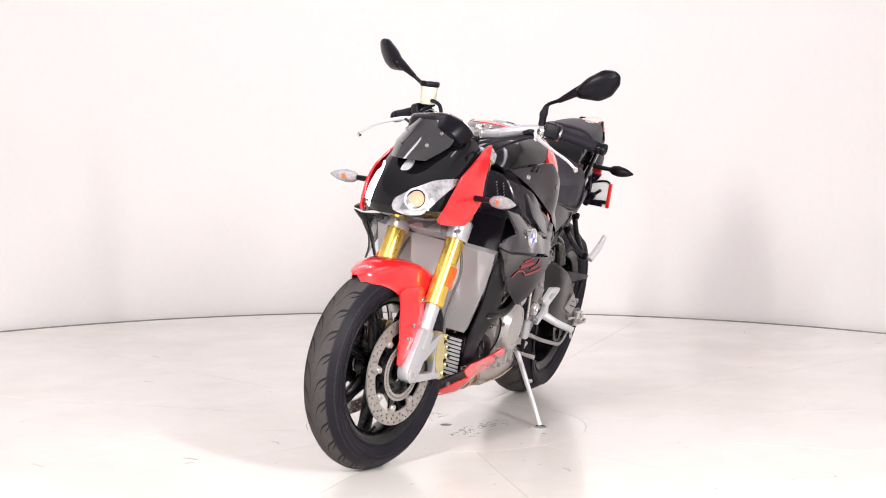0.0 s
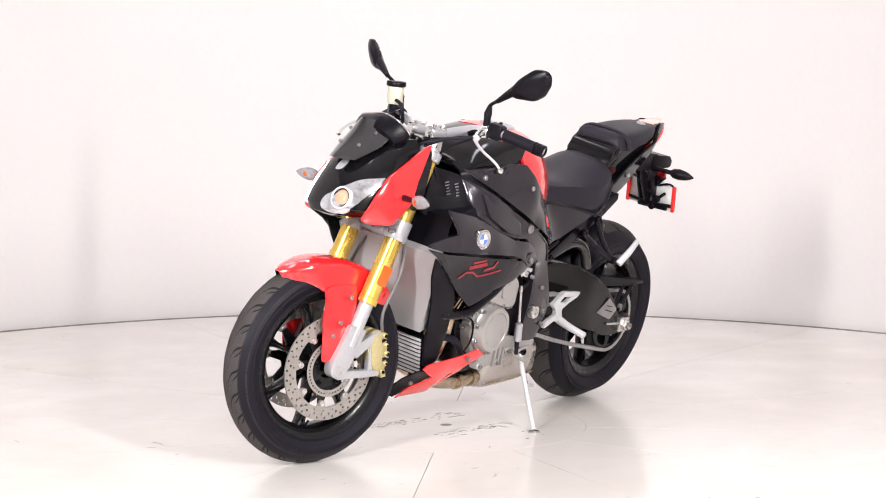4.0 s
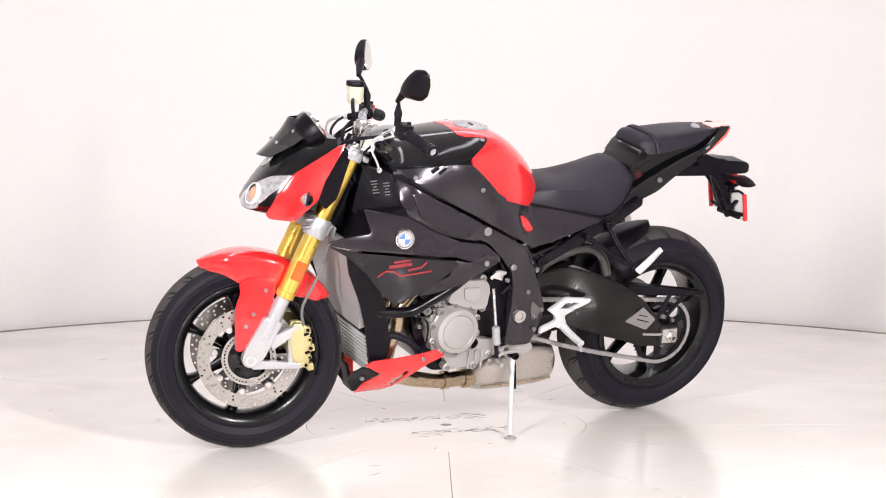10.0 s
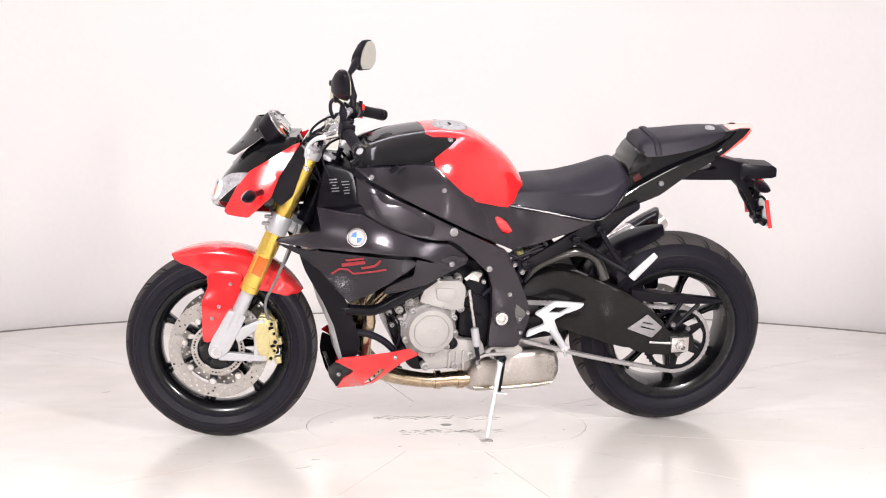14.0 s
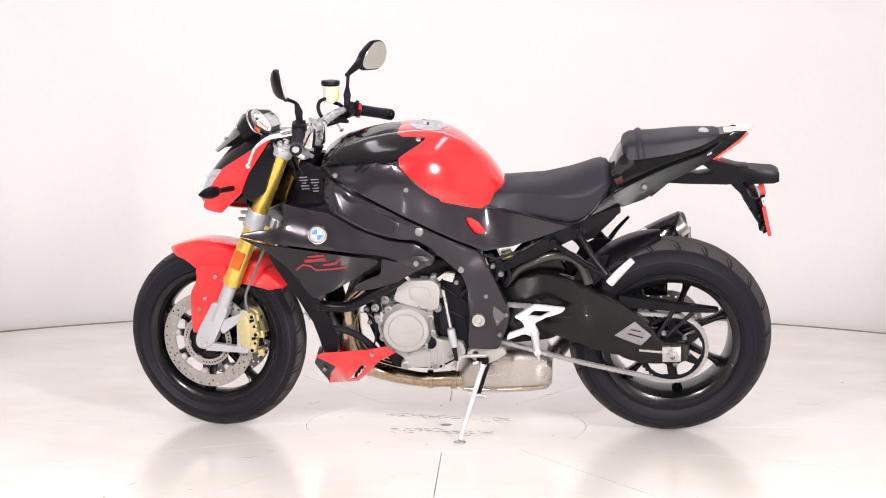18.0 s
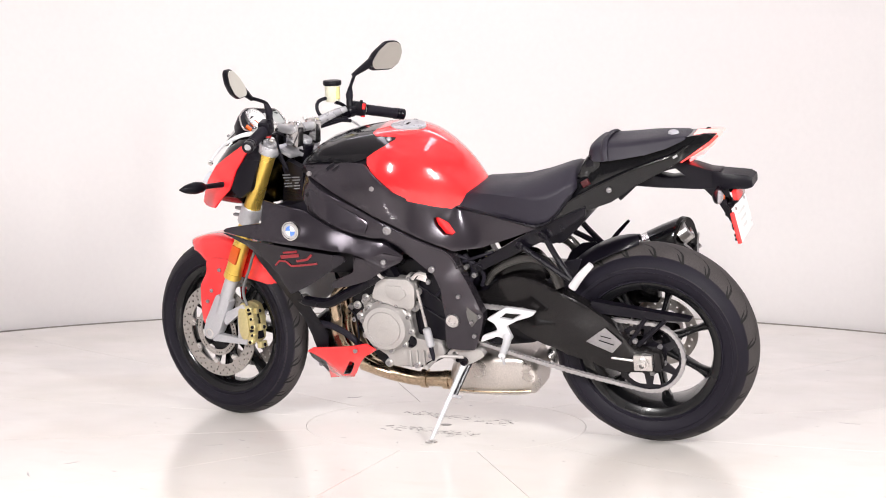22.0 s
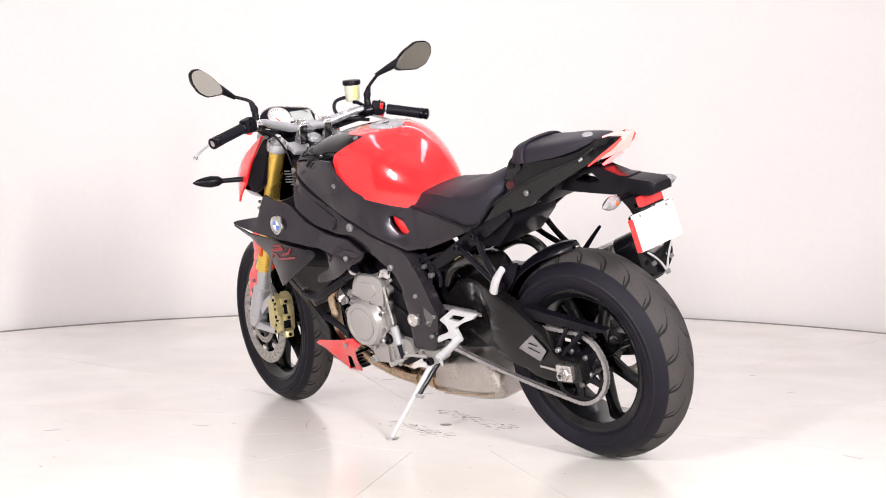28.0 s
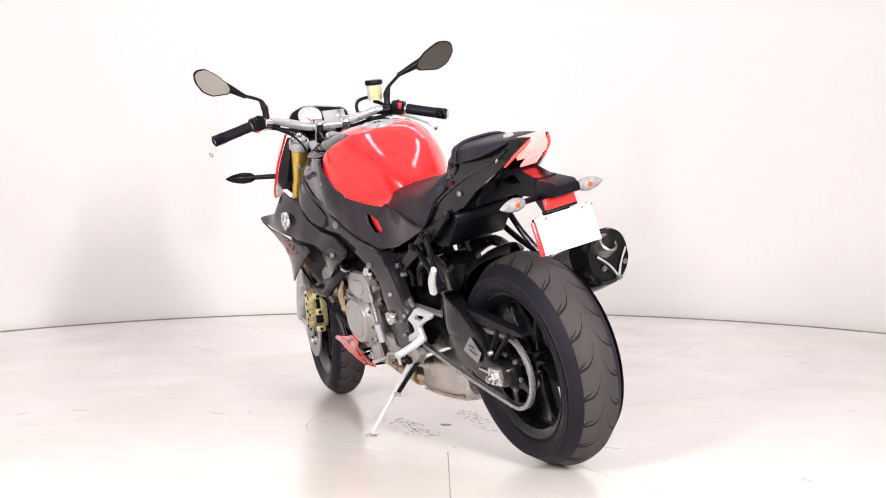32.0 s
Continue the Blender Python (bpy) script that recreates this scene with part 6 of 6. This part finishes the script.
piece("damper_can", lathe([(0, 0.030), (0.024, 0.030), (0.030, 0.026), (0.031, 0.004), (0.0285, 0.000), (0.0285, -0.006), (0.031, -0.010), (0.031, -0.026), (0, -0.030)], Matrix.Translation(S0.lerp(S1, 0.66)) @ frame_of(SD), 24), CHROME, shock, "polished damper can")
piece("can_collar", cyl(S0.lerp(S1, 0.44), SD, 0.034, 0.014, 24, 0.003), SPRING, shock, "red collar")
piece("can_sticker", cyl(S0.lerp(S1, 0.90), SD, 0.019, 0.018, 18, 0.002), FLUID, shock, "yellow top")
# the arch's grey is lighter than the swingarm: light on its top put into colour
for sg in (1, -1):
    arch = piece("swingarm_arch", tube([(-0.215, sg * 0.085, 0.520), (-0.250, sg * 0.095, 0.565), (-0.306, sg * 0.108, 0.600), (-0.360, sg * 0.112, 0.617), (-0.410, sg * 0.114, 0.612), (-0.445, sg * 0.118, 0.585), (-0.468, sg * 0.124, 0.530)], [0.012, 0.014, 0.016, 0.017, 0.017, 0.017, 0.018], 14), ARCHLIT, None, "swingarm arch in a lighter grey for its lit top")
    piece("arch_line", tube([(-0.306, sg * 0.121, 0.606), (-0.360, sg * 0.125, 0.622), (-0.408, sg * 0.127, 0.616)], 0.0025, 6), STEEL, arch)
piece("shock_mount", cyl((-0.300, 0.060, 0.625), Y_AXIS, 0.016, 0.05, 14, 0.003), SATIN, shock)
piece("hose_bundle", tube([(-0.16, 0.11, 0.62), (-0.19, 0.12, 0.575), (-0.17, 0.12, 0.52)], 0.008, 8), RUBBER, shock)

# -- swingarm, chain and sprocket --
ARM = [(-0.110, 0.070, 0.480), (-0.205, 0.078, 0.486), (-0.250, 0.084, 0.530), (-0.307, 0.092, 0.550), (-0.380, 0.114, 0.548), (-0.440, 0.132, 0.532), (-0.540, 0.145, 0.490), (-0.640, 0.150, 0.420), (-0.695, 0.152, 0.350), (-0.775, 0.152, 0.345), (-0.782, 0.152, 0.285), (-0.720, 0.150, 0.278), (-0.631, 0.148, 0.274), (-0.560, 0.146, 0.300), (-0.480, 0.140, 0.320), (-0.390, 0.118, 0.345), (-0.300, 0.092, 0.375), (-0.205, 0.078, 0.372), (-0.110, 0.070, 0.372)]
for s in (1, -1):
    arm = piece("swingarm_side", panel(ARM, 0.045, side=s, r=0.015, bev=0.010, inner=[(-0.46, 0.150, 0.43), (-0.33, 0.098, 0.46)]), SWING, None, "gloss black aluminium swingarm")
    if s > 0:
        piece("silver_sticker", panel([(-0.547, 0.151, 0.370), (-0.610, 0.155, 0.418), (-0.662, 0.158, 0.374), (-0.630, 0.156, 0.339)], 0.003, r=0.003, raise_by=0.0035, bev=0.001), BOLT, arm, "grey diamond sticker with dark print")
        for x0, z0, x1, z1 in ((-0.590, 0.378, -0.636, 0.366), (-0.596, 0.392, -0.628, 0.386)):
            piece("sticker_bar", tube([(x0, 0.1595, z0), (x1, 0.1615, z1)], 0.0018, 6, flat=0.4, curve=False), SATIN, arm)
    piece("adjuster_block", box((-0.725, s * 0.158, 0.314), (0.058, 0.018, 0.050), Matrix.Rotation(0.02, 4, "Y"), 0.003), STEEL, arm, "silver chain adjuster block")
    piece("axle_nut", cyl((-0.727, s * 0.172, 0.313), (0, s, 0), 0.019, 0.014, 6, 0.002), STEEL, arm)
    piece("axle_tip", lathe([(0.006, 0.010), (0.008, 0.018), (0.011, 0.018), (0.012, 0.0)], Matrix.Translation((-0.727, s * 0.172, 0.313)) @ frame_of((0, s, 0)), 16), STEEL, arm)
    piece("adjuster_bolt", tube([(-0.625, s * 0.152, 0.322), (-0.700, s * 0.156, 0.317)], 0.005, 8, curve=False), STEEL, arm)
piece("pivot_casting", prism([(-0.09, 0.36), (-0.09, 0.52), (-0.20, 0.54), (-0.38, 0.50), (-0.42, 0.38), (-0.36, 0.32), (-0.20, 0.30)], -0.062, 0.062, 0.010, 0.02), SATIN, None)
piece("swingarm_bridge", prism([(-0.20, 0.56), (-0.30, 0.61), (-0.36, 0.60), (-0.40, 0.545), (-0.395, 0.40), (-0.36, 0.36), (-0.20, 0.37)], -0.045, 0.045, 0.012, 0.02), SWING, None, "black swingarm bridge")
SP = Vector((-0.728, 0, 0.313))
sprk = piece("rear_sprocket", prism([(SP.x + (0.112 if k % 2 else 0.105) * math.cos(math.pi * k / 45), SP.z + (0.112 if k % 2 else 0.105) * math.sin(math.pi * k / 45)) for k in range(90)], 0.104, 0.110, 0, holes=[[(SP.x + r * math.cos(2 * math.pi * j / 6 + a), SP.z + r * math.sin(2 * math.pi * j / 6 + a)) for r, a in ((0.058, -0.26), (0.090, -0.42), (0.095, -0.2), (0.0955, 0.0), (0.095, 0.2), (0.090, 0.42), (0.058, 0.26))] for j in range(6)]), SATIN, rear, "black rear sprocket")
piece("sprocket_carrier", lathe([(0.02, 0.05), (0.045, 0.05), (0.048, 0.09), (0.030, 0.112), (0.015, 0.112)], Matrix.Translation(SP) @ frame_of(Y_AXIS), 28), SATIN, rear)
for k in range(6):
    a = 2 * math.pi * k / 6 + 0.3
    bolt(SP + Vector((0.052 * math.cos(a), 0.112, 0.052 * math.sin(a))), 0.008, 0.006, Y_AXIS, rear, STEEL)
# chain: a loop of links round both sprockets, each link a plate pair
C1, r1, C2, r2 = Vector((-0.09, 0, 0.412)), 0.046, SP, 0.109
D = (C2 - C1)
dist, base = math.hypot(D.x, D.z), math.atan2(D.z, D.x)
off = math.acos((r1 - r2) / dist)
pts = []
top1, top2 = C1 + Vector((r1 * math.cos(base - off), 0, r1 * math.sin(base - off))), C2 + Vector((r2 * math.cos(base - off), 0, r2 * math.sin(base - off)))
low1, low2 = C1 + Vector((r1 * math.cos(base + off), 0, r1 * math.sin(base + off))), C2 + Vector((r2 * math.cos(base + off), 0, r2 * math.sin(base + off)))
pts += [top1.lerp(top2, k / 40) for k in range(40)]
for k in range(60):
    a = (base - off) + (2 * off) * k / 60
    pts.append(C2 + Vector((r2 * math.cos(a), 0, r2 * math.sin(a))))
sag = 0.012
pts += [low2.lerp(low1, k / 40) - Vector((0, 0, sag * math.sin(math.pi * k / 40))) for k in range(40)]
for k in range(20):
    a = (base + off) + (2 * math.pi - 2 * off) * k / 20
    pts.append(C1 + Vector((r1 * math.cos(a), 0, r1 * math.sin(a))))
acc = [0.0]
for i in range(len(pts)):
    acc.append(acc[-1] + (pts[(i + 1) % len(pts)] - pts[i]).length)
N_LINK = int(acc[-1] / 0.01588)
N_LINK -= N_LINK % 2


def along(d):
    d %= acc[-1]
    i = max(0, int(np.searchsorted(acc, d, side="right")) - 1)
    i = min(i, len(pts) - 1)
    return pts[i].lerp(pts[(i + 1) % len(pts)], (d - acc[i]) / max(1e-9, acc[i + 1] - acc[i]))


chain = piece("drive_chain", tube([along(acc[-1] * k / 160) + Vector((0, 0.108, 0)) for k in range(161)], 0.0042, 6, curve=False), CHAIN, None, "steel drive chain")
linkme = None
for k in range(N_LINK):
    p, q = along(acc[-1] * k / N_LINK), along(acc[-1] * (k + 1) / N_LINK)
    mid, d = (p + q) / 2, (q - p)
    if linkme is None:
        bmx = bmesh.new()
        L = 0.0079
        outl = []
        for i in range(7):
            a = -math.pi / 2 + math.pi * i / 6
            outl.append((L + 0.0068 * math.cos(a), 0.0068 * math.sin(a)))
        outl += [(0, 0.0048)] + [(-x, -z) for x, z in outl] + [(0, -0.0048)]
        lo = []
        for y0, y1 in ((0.0055, 0.0078), (-0.0078, -0.0055)):
            A = [bmx.verts.new((x, y0, z)) for x, z in outl]
            Bv = [bmx.verts.new((x, y1, z)) for x, z in outl]
            bmx.faces.new(A)
            bmx.faces.new(Bv[::-1])
            for i in range(len(outl)):
                bmx.faces.new((A[i], A[(i + 1) % len(outl)], Bv[(i + 1) % len(outl)], Bv[i]))
        linkme = mesh_of(bmx, "chain_link")
        linkme.materials.append(CHAIN)
    ob = new("chain_link", linkme)
    ob.parent = chain
    sc = 1.0 if k % 2 else 0.8
    ob.matrix_basis = Matrix.Translation((mid.x, 0.108, mid.z)) @ Matrix.Rotation(-math.atan2(d.z, d.x), 4, "Y") @ Matrix.Diagonal((1, sc, 1, 1))
guard = piece("chain_guard", panel([(-0.560, 0.128, 0.492), (-0.660, 0.130, 0.478), (-0.870, 0.128, 0.448), (-0.862, 0.128, 0.438), (-0.760, 0.130, 0.440), (-0.660, 0.130, 0.448), (-0.560, 0.130, 0.455)], 0.03, r=0.004), PLASTIC, None, "black chain guard")
for a, b2 in (((-0.730, 0.128, 0.445), (-0.680, 0.140, 0.365)), ((-0.790, 0.128, 0.440), (-0.705, 0.140, 0.360))):
    piece("guard_stay", tube([a, b2], 0.007, 8, curve=False), PLASTIC, guard)
bolt((-0.700, 0.150, 0.378), 0.008, 0.006, Y_AXIS, guard, STEEL)

# rear brake: disc and caliper on the far side
piece("rear_brake_disc", ring_plate(REAR, 0.075, 0.110, -0.100, 0.005, [(0.092, 2 * math.pi * k / 24, 0.004) for k in range(24)], 60), DISC, rear, "steel rear brake disc")
rc = piece("rear_caliper", prism([(-0.64, 0.42), (-0.60, 0.47), (-0.66, 0.50), (-0.72, 0.47), (-0.72, 0.42)], -0.125, -0.075, 0.006, 0.01), SATIN, None, "black rear brake caliper")

# rear hugger: from the swingarm bridge up over the front of the wheel
rings = []
for k in range(17):
    t = k / 16
    a = radians(18 + 66 * t)
    hw = float(np.interp(t, [0, 0.5, 0.78, 0.93, 1], [0.075, 0.085, 0.074, 0.046, 0.018]))
    o = []
    for i in range(-7, 8):
        u = i / 7
        r = float(np.interp(t, [0, 0.4, 1], [0.346, 0.355, 0.349])) - 0.040 * abs(u) ** 3 * (1 - 0.4 * t)
        o.append(Vector((REAR.x + r * math.cos(a), hw * u, REAR.z + r * math.sin(a))))
    rings.append(o + [v - Vector((v.x - REAR.x, 0, v.z - REAR.z)).normalized() * 0.004 for v in o[::-1]])
hug = piece("rear_hugger", loft(rings), PLASTIC, None, "black rear wheel hugger")
for s in (1, -1):
    piece("hugger_arm", panel([(-0.40, 0.105, 0.50), (-0.44, 0.100, 0.575), (-0.48, 0.092, 0.605), (-0.53, 0.087, 0.612), (-0.51, 0.092, 0.560), (-0.46, 0.10, 0.50)], 0.004, side=s), PLASTIC, hug)

# rider foot controls
for s in (1, -1):
    plate = prism([(-0.212, 0.352), (-0.218, 0.375), (-0.270, 0.395), (-0.262, 0.415), (-0.235, 0.430), (-0.300, 0.472), (-0.398, 0.462), (-0.385, 0.446), (-0.335, 0.430), (-0.300, 0.410), (-0.318, 0.370), (-0.305, 0.360), (-0.270, 0.375)], s * 0.150, s * 0.166, 0.004, 0.008, holes=[[(-0.300, 0.452), (-0.350, 0.450), (-0.318, 0.432), (-0.280, 0.436)]])
    fp = piece("footpeg_plate", plate, PALE, None, "silver footpeg plate")
    piece("footpeg", tube([(-0.300, s * 0.160, 0.375), (-0.306, s * 0.200, 0.362), (-0.312, s * 0.262, 0.350)], [0.014, 0.012, 0.011], 12), PALE, fp, "ribbed silver footpeg")
    piece("peg_feeler", tube([(-0.310, s * 0.255, 0.350), (-0.318, s * 0.258, 0.322)], [0.007, 0.004], 8, curve=False), SILVER, fp)
    piece("foot_lever", tube([(-0.150, s * 0.160, 0.300), (-0.08, s * 0.175, 0.302), (-0.055, s * 0.180, 0.285), (-0.05, s * 0.225, 0.283)], [0.006, 0.005, 0.005, 0.0075], 10), ALU, fp, "silver foot lever")

# -- side stand --
FOOT = Vector((-0.072, 0.290, 0.070))
PIV = Vector((-0.145, 0.130, 0.278))
stand = piece("side_stand", tube([PIV, PIV.lerp(FOOT, 0.15), FOOT], [0.013, 0.0085, 0.0068], 14, curve=False), PALE, None, "silver side stand, folded out")
piece("stand_bracket", prism([(-0.085, 0.300), (-0.110, 0.318), (-0.200, 0.320), (-0.215, 0.300), (-0.195, 0.285), (-0.150, 0.262), (-0.110, 0.275)], 0.112, 0.140, 0.004, 0.010, holes=[[(-0.115 + 0.009 * math.cos(2 * math.pi * i / 10), 0.298 + 0.009 * math.sin(2 * math.pi * i / 10)) for i in range(10)]]), ALU, stand, "cast stand bracket")
bolt(PIV + Vector((0, 0.016, 0)), 0.013, 0.008, (0, 1, 0), stand, SATIN)
bolt(PIV + Vector((0.018, 0.014, 0.006)), 0.009, 0.008, (0, 1, 0), stand, SATIN)
dS = (FOOT - PIV).normalized()
WUP = Matrix.Rotation(radians(13), 4, "X")
piece("stand_foot", cyl(FOOT + Vector((0.0, 0.003, -0.006)), WUP @ Vector((0, 0, 1)), 0.020, 0.006, 18, 0.002), STEEL, stand)
piece("stand_spring", tube([PIV + Vector((-0.012, -0.01, -0.01)), PIV.lerp(FOOT, 0.45) + Vector((-0.014, -0.006, 0))], 0.007, 10, curve=False), SATIN, stand)
piece("stand_tab", tube([PIV.lerp(FOOT, 0.45), PIV.lerp(FOOT, 0.47) + Vector((-0.04, 0, 0.002))], 0.006, 8, curve=False), SILVER, stand)

# -- muffler on the far side --
MA, MB2 = Vector((-0.550, -0.182, 0.478)), Vector((-0.768, -0.254, 0.564))
d = (MB2 - MA).normalized()
side = Vector((0, 1, 0)) - d * d.y
side.normalize()
up = d.cross(side)
if up.z < 0:
    up = -up


def muf_ring(t, k, skew=0.0):
    c = MA.lerp(MB2, t)
    out = []
    for i in range(28):
        a = 2 * math.pi * i / 28
        ca, sa = math.cos(a), math.sin(a)
        out.append(c + k * (0.050 * (abs(ca) ** 0.75) * (1 if ca >= 0 else -1) * side + 0.078 * (abs(sa) ** 0.85) * (1 if sa >= 0 else -1) * up) + d * (skew * sa - 1.9 * abs(skew) * ca))
    return out


muf = piece("muffler", loft([muf_ring(-0.25, 0.45), muf_ring(-0.1, 0.75), muf_ring(0.0, 0.92), muf_ring(0.3, 1.0), muf_ring(0.62, 1.0)], caps=True), STEEL, None, "short steel muffler with black end cap")
cap = piece("muffler_cap", loft([muf_ring(0.60, 1.02), muf_ring(0.80, 1.04, 0.008), muf_ring(0.98, 1.02, 0.02), muf_ring(1.02, 0.92, 0.02), muf_ring(1.0, 0.82, 0.02)]), BLACK, muf, "gloss black end cap")
FACE_N = (d + side * 0.10 + up * 0.25).normalized()
oc = MB2 + d * 0.012 + up * 0.030
piece("outlet", lathe([(0.022, -0.04), (0.022, 0.012), (0.026, 0.018), (0.031, 0.014), (0.032, -0.02)], Matrix.Translation(oc) @ frame_of(FACE_N), 28), STEEL, muf, "polished outlet ring")
piece("outlet_core", cyl(oc - FACE_N * 0.012, FACE_N, 0.0225, 0.01, 20), DARK, muf)
for sg in (1, -1):
    piece("cap_trim", tube([MB2 + d * 0.014 - up * 0.070, MB2 + d * (0.020 - sg * 0.010) - up * 0.030 + side * sg * 0.016, MB2 + d * (0.022 - sg * 0.026) + up * 0.004 + side * sg * 0.036], [0.0042, 0.003, 0.0035], 8), COOLER, muf, "polished trim of the end cap")
    bolt(MB2 + d * (0.016 - sg * 0.018) - up * 0.034 + side * sg * 0.028, 0.007, 0.006, FACE_N, muf, STEEL)
bolt(MB2 + d * 0.016 - up * 0.072, 0.008, 0.006, d, muf, STEEL)
piece("link_pipe", tube([(-0.36, -0.06, 0.22), (-0.43, -0.12, 0.30), (-0.47, -0.145, 0.40), (-0.53, -0.158, 0.478)], 0.028, 16), STEEL, muf)


# -- cables and small fittings round the steering head --
for pts, r in (([(0.335, -0.19, 1.005), (0.40, -0.15, 0.985), (0.47, -0.07, 0.955), (0.47, -0.01, 0.90), (0.42, 0.03, 0.83)], 0.0045), ([(0.345, -0.17, 0.995), (0.43, -0.11, 0.965), (0.49, -0.03, 0.935), (0.46, 0.03, 0.86), (0.40, 0.05, 0.80)], 0.004), ([(0.345, 0.20, 1.005), (0.42, 0.15, 0.985), (0.48, 0.08, 0.955), (0.47, 0.04, 0.89), (0.41, 0.02, 0.82)], 0.0045), ([(0.350, 0.19, 0.995), (0.40, 0.13, 0.960), (0.42, 0.09, 0.91), (0.39, 0.08, 0.84)], 0.0035)):
    piece("control_cable", tube(pts, r, 8), RUBBER, bar, "black control cable", True)
for s in (1, -1):
    mount = piece("lamp_stay", tube([(0.46, s * 0.085, 0.90), (0.52, s * 0.075, 0.915), (0.575, s * 0.060, 0.945)], 0.008, 10), SATIN, mask, "black lamp stay", True)
    bolt((0.462, s * 0.090, 0.902), 0.008, 0.006, (0, s, 0), mount, STEEL, True)
    piece("clamp_bolt", cyl((0.412, s * 0.045 + 0.018, 1.012), (0.2, 0, 1), 0.006, 0.010, 10, 0.001), STEEL, bar, "", True)
    piece("clamp_bolt", cyl((0.378, s * 0.045 + 0.018, 1.010), (-0.2, 0, 1), 0.006, 0.010, 10, 0.001), STEEL, bar, "", True)
piece("master_cylinder", tube([(0.352, -0.195, 1.012), (0.368, -0.160, 1.018), (0.378, -0.125, 1.014)], [0.013, 0.014, 0.010], 12), SATIN, bar, "black brake master cylinder", True)
piece("clutch_perch", tube([(0.350, 0.225, 1.016), (0.366, 0.200, 1.014), (0.375, 0.178, 1.006)], [0.010, 0.012, 0.009], 12), SATIN, bar, "black clutch perch", True)

# -- hoses, clips and bolts round the engine --
for pts, r, mat in (([(-0.05, 0.14, 0.60), (-0.09, 0.155, 0.575), (-0.10, 0.15, 0.53), (-0.07, 0.14, 0.49)], 0.006, RUBBER), ([(-0.14, 0.12, 0.62), (-0.19, 0.125, 0.60), (-0.22, 0.115, 0.56), (-0.21, 0.11, 0.52)], 0.006, RUBBER), ([(-0.16, 0.125, 0.60), (-0.21, 0.13, 0.62), (-0.26, 0.125, 0.635)], 0.005, RUBBER), ([(0.23, 0.15, 0.44), (0.20, 0.165, 0.42), (0.195, 0.165, 0.36), (0.21, 0.15, 0.31)], 0.003, PLASTIC)):
    piece("thin_hose", tube(pts, r, 8), mat, hoses, "thin black hose")
for q, r in (((0.225, 0.135, 0.440), 0.010), ((0.215, 0.140, 0.400), 0.008), ((0.165, 0.150, 0.530), 0.009), ((-0.095, 0.150, 0.545), 0.010), ((-0.170, 0.128, 0.585), 0.008), ((-0.195, 0.128, 0.560), 0.009), ((-0.165, 0.128, 0.545), 0.007), ((-0.215, 0.122, 0.600), 0.008)):
    bolt(q, r, 0.008, (0, 1, 0), hoses, STEEL)
piece("hose_clip", tube([(0.372, 0.166, 0.470), (0.362, 0.172, 0.468)], 0.0185, 14, curve=False), STEEL, hoses, "steel hose clip")
piece("hose_clip", tube([(0.098, 0.187, 0.570), (0.090, 0.186, 0.576)], 0.0185, 14, curve=False), STEEL, hoses, "steel hose clip")
piece("wiring_plug", box((0.245, 0.150, 0.665), (0.050, 0.022, 0.026), Matrix.Rotation(0.3, 4, "Y"), 0.004), ALU, hoses, "pale wiring plug")


# ---- motion: the turntable carries the motorcycle round ----
def motions():
    yaw, lean, root = 8.56, 13.0, Vector((0.0098, 0.0040, 0.0055))
    table_rows, bike_rows = [], []
    for k in range(65):
        t = k * 0.5
        s = t - 15.0
        turn = 180.0 - 4.0896 * s - 0.00122 * s * s
        c = Matrix.Rotation(radians(turn), 4, "Z")
        table_rows.append((t, pose(0, 0, 0, 0, 0, turn)))
        bike_rows.append((t, c @ Matrix.Translation(root) @ pose(0, 0, 0, 0, 0, yaw) @ pose(0, 0, 0, -lean, 0, 0)))
    walk(turntable, table_rows)
    walk(bike, bike_rows)


motions()
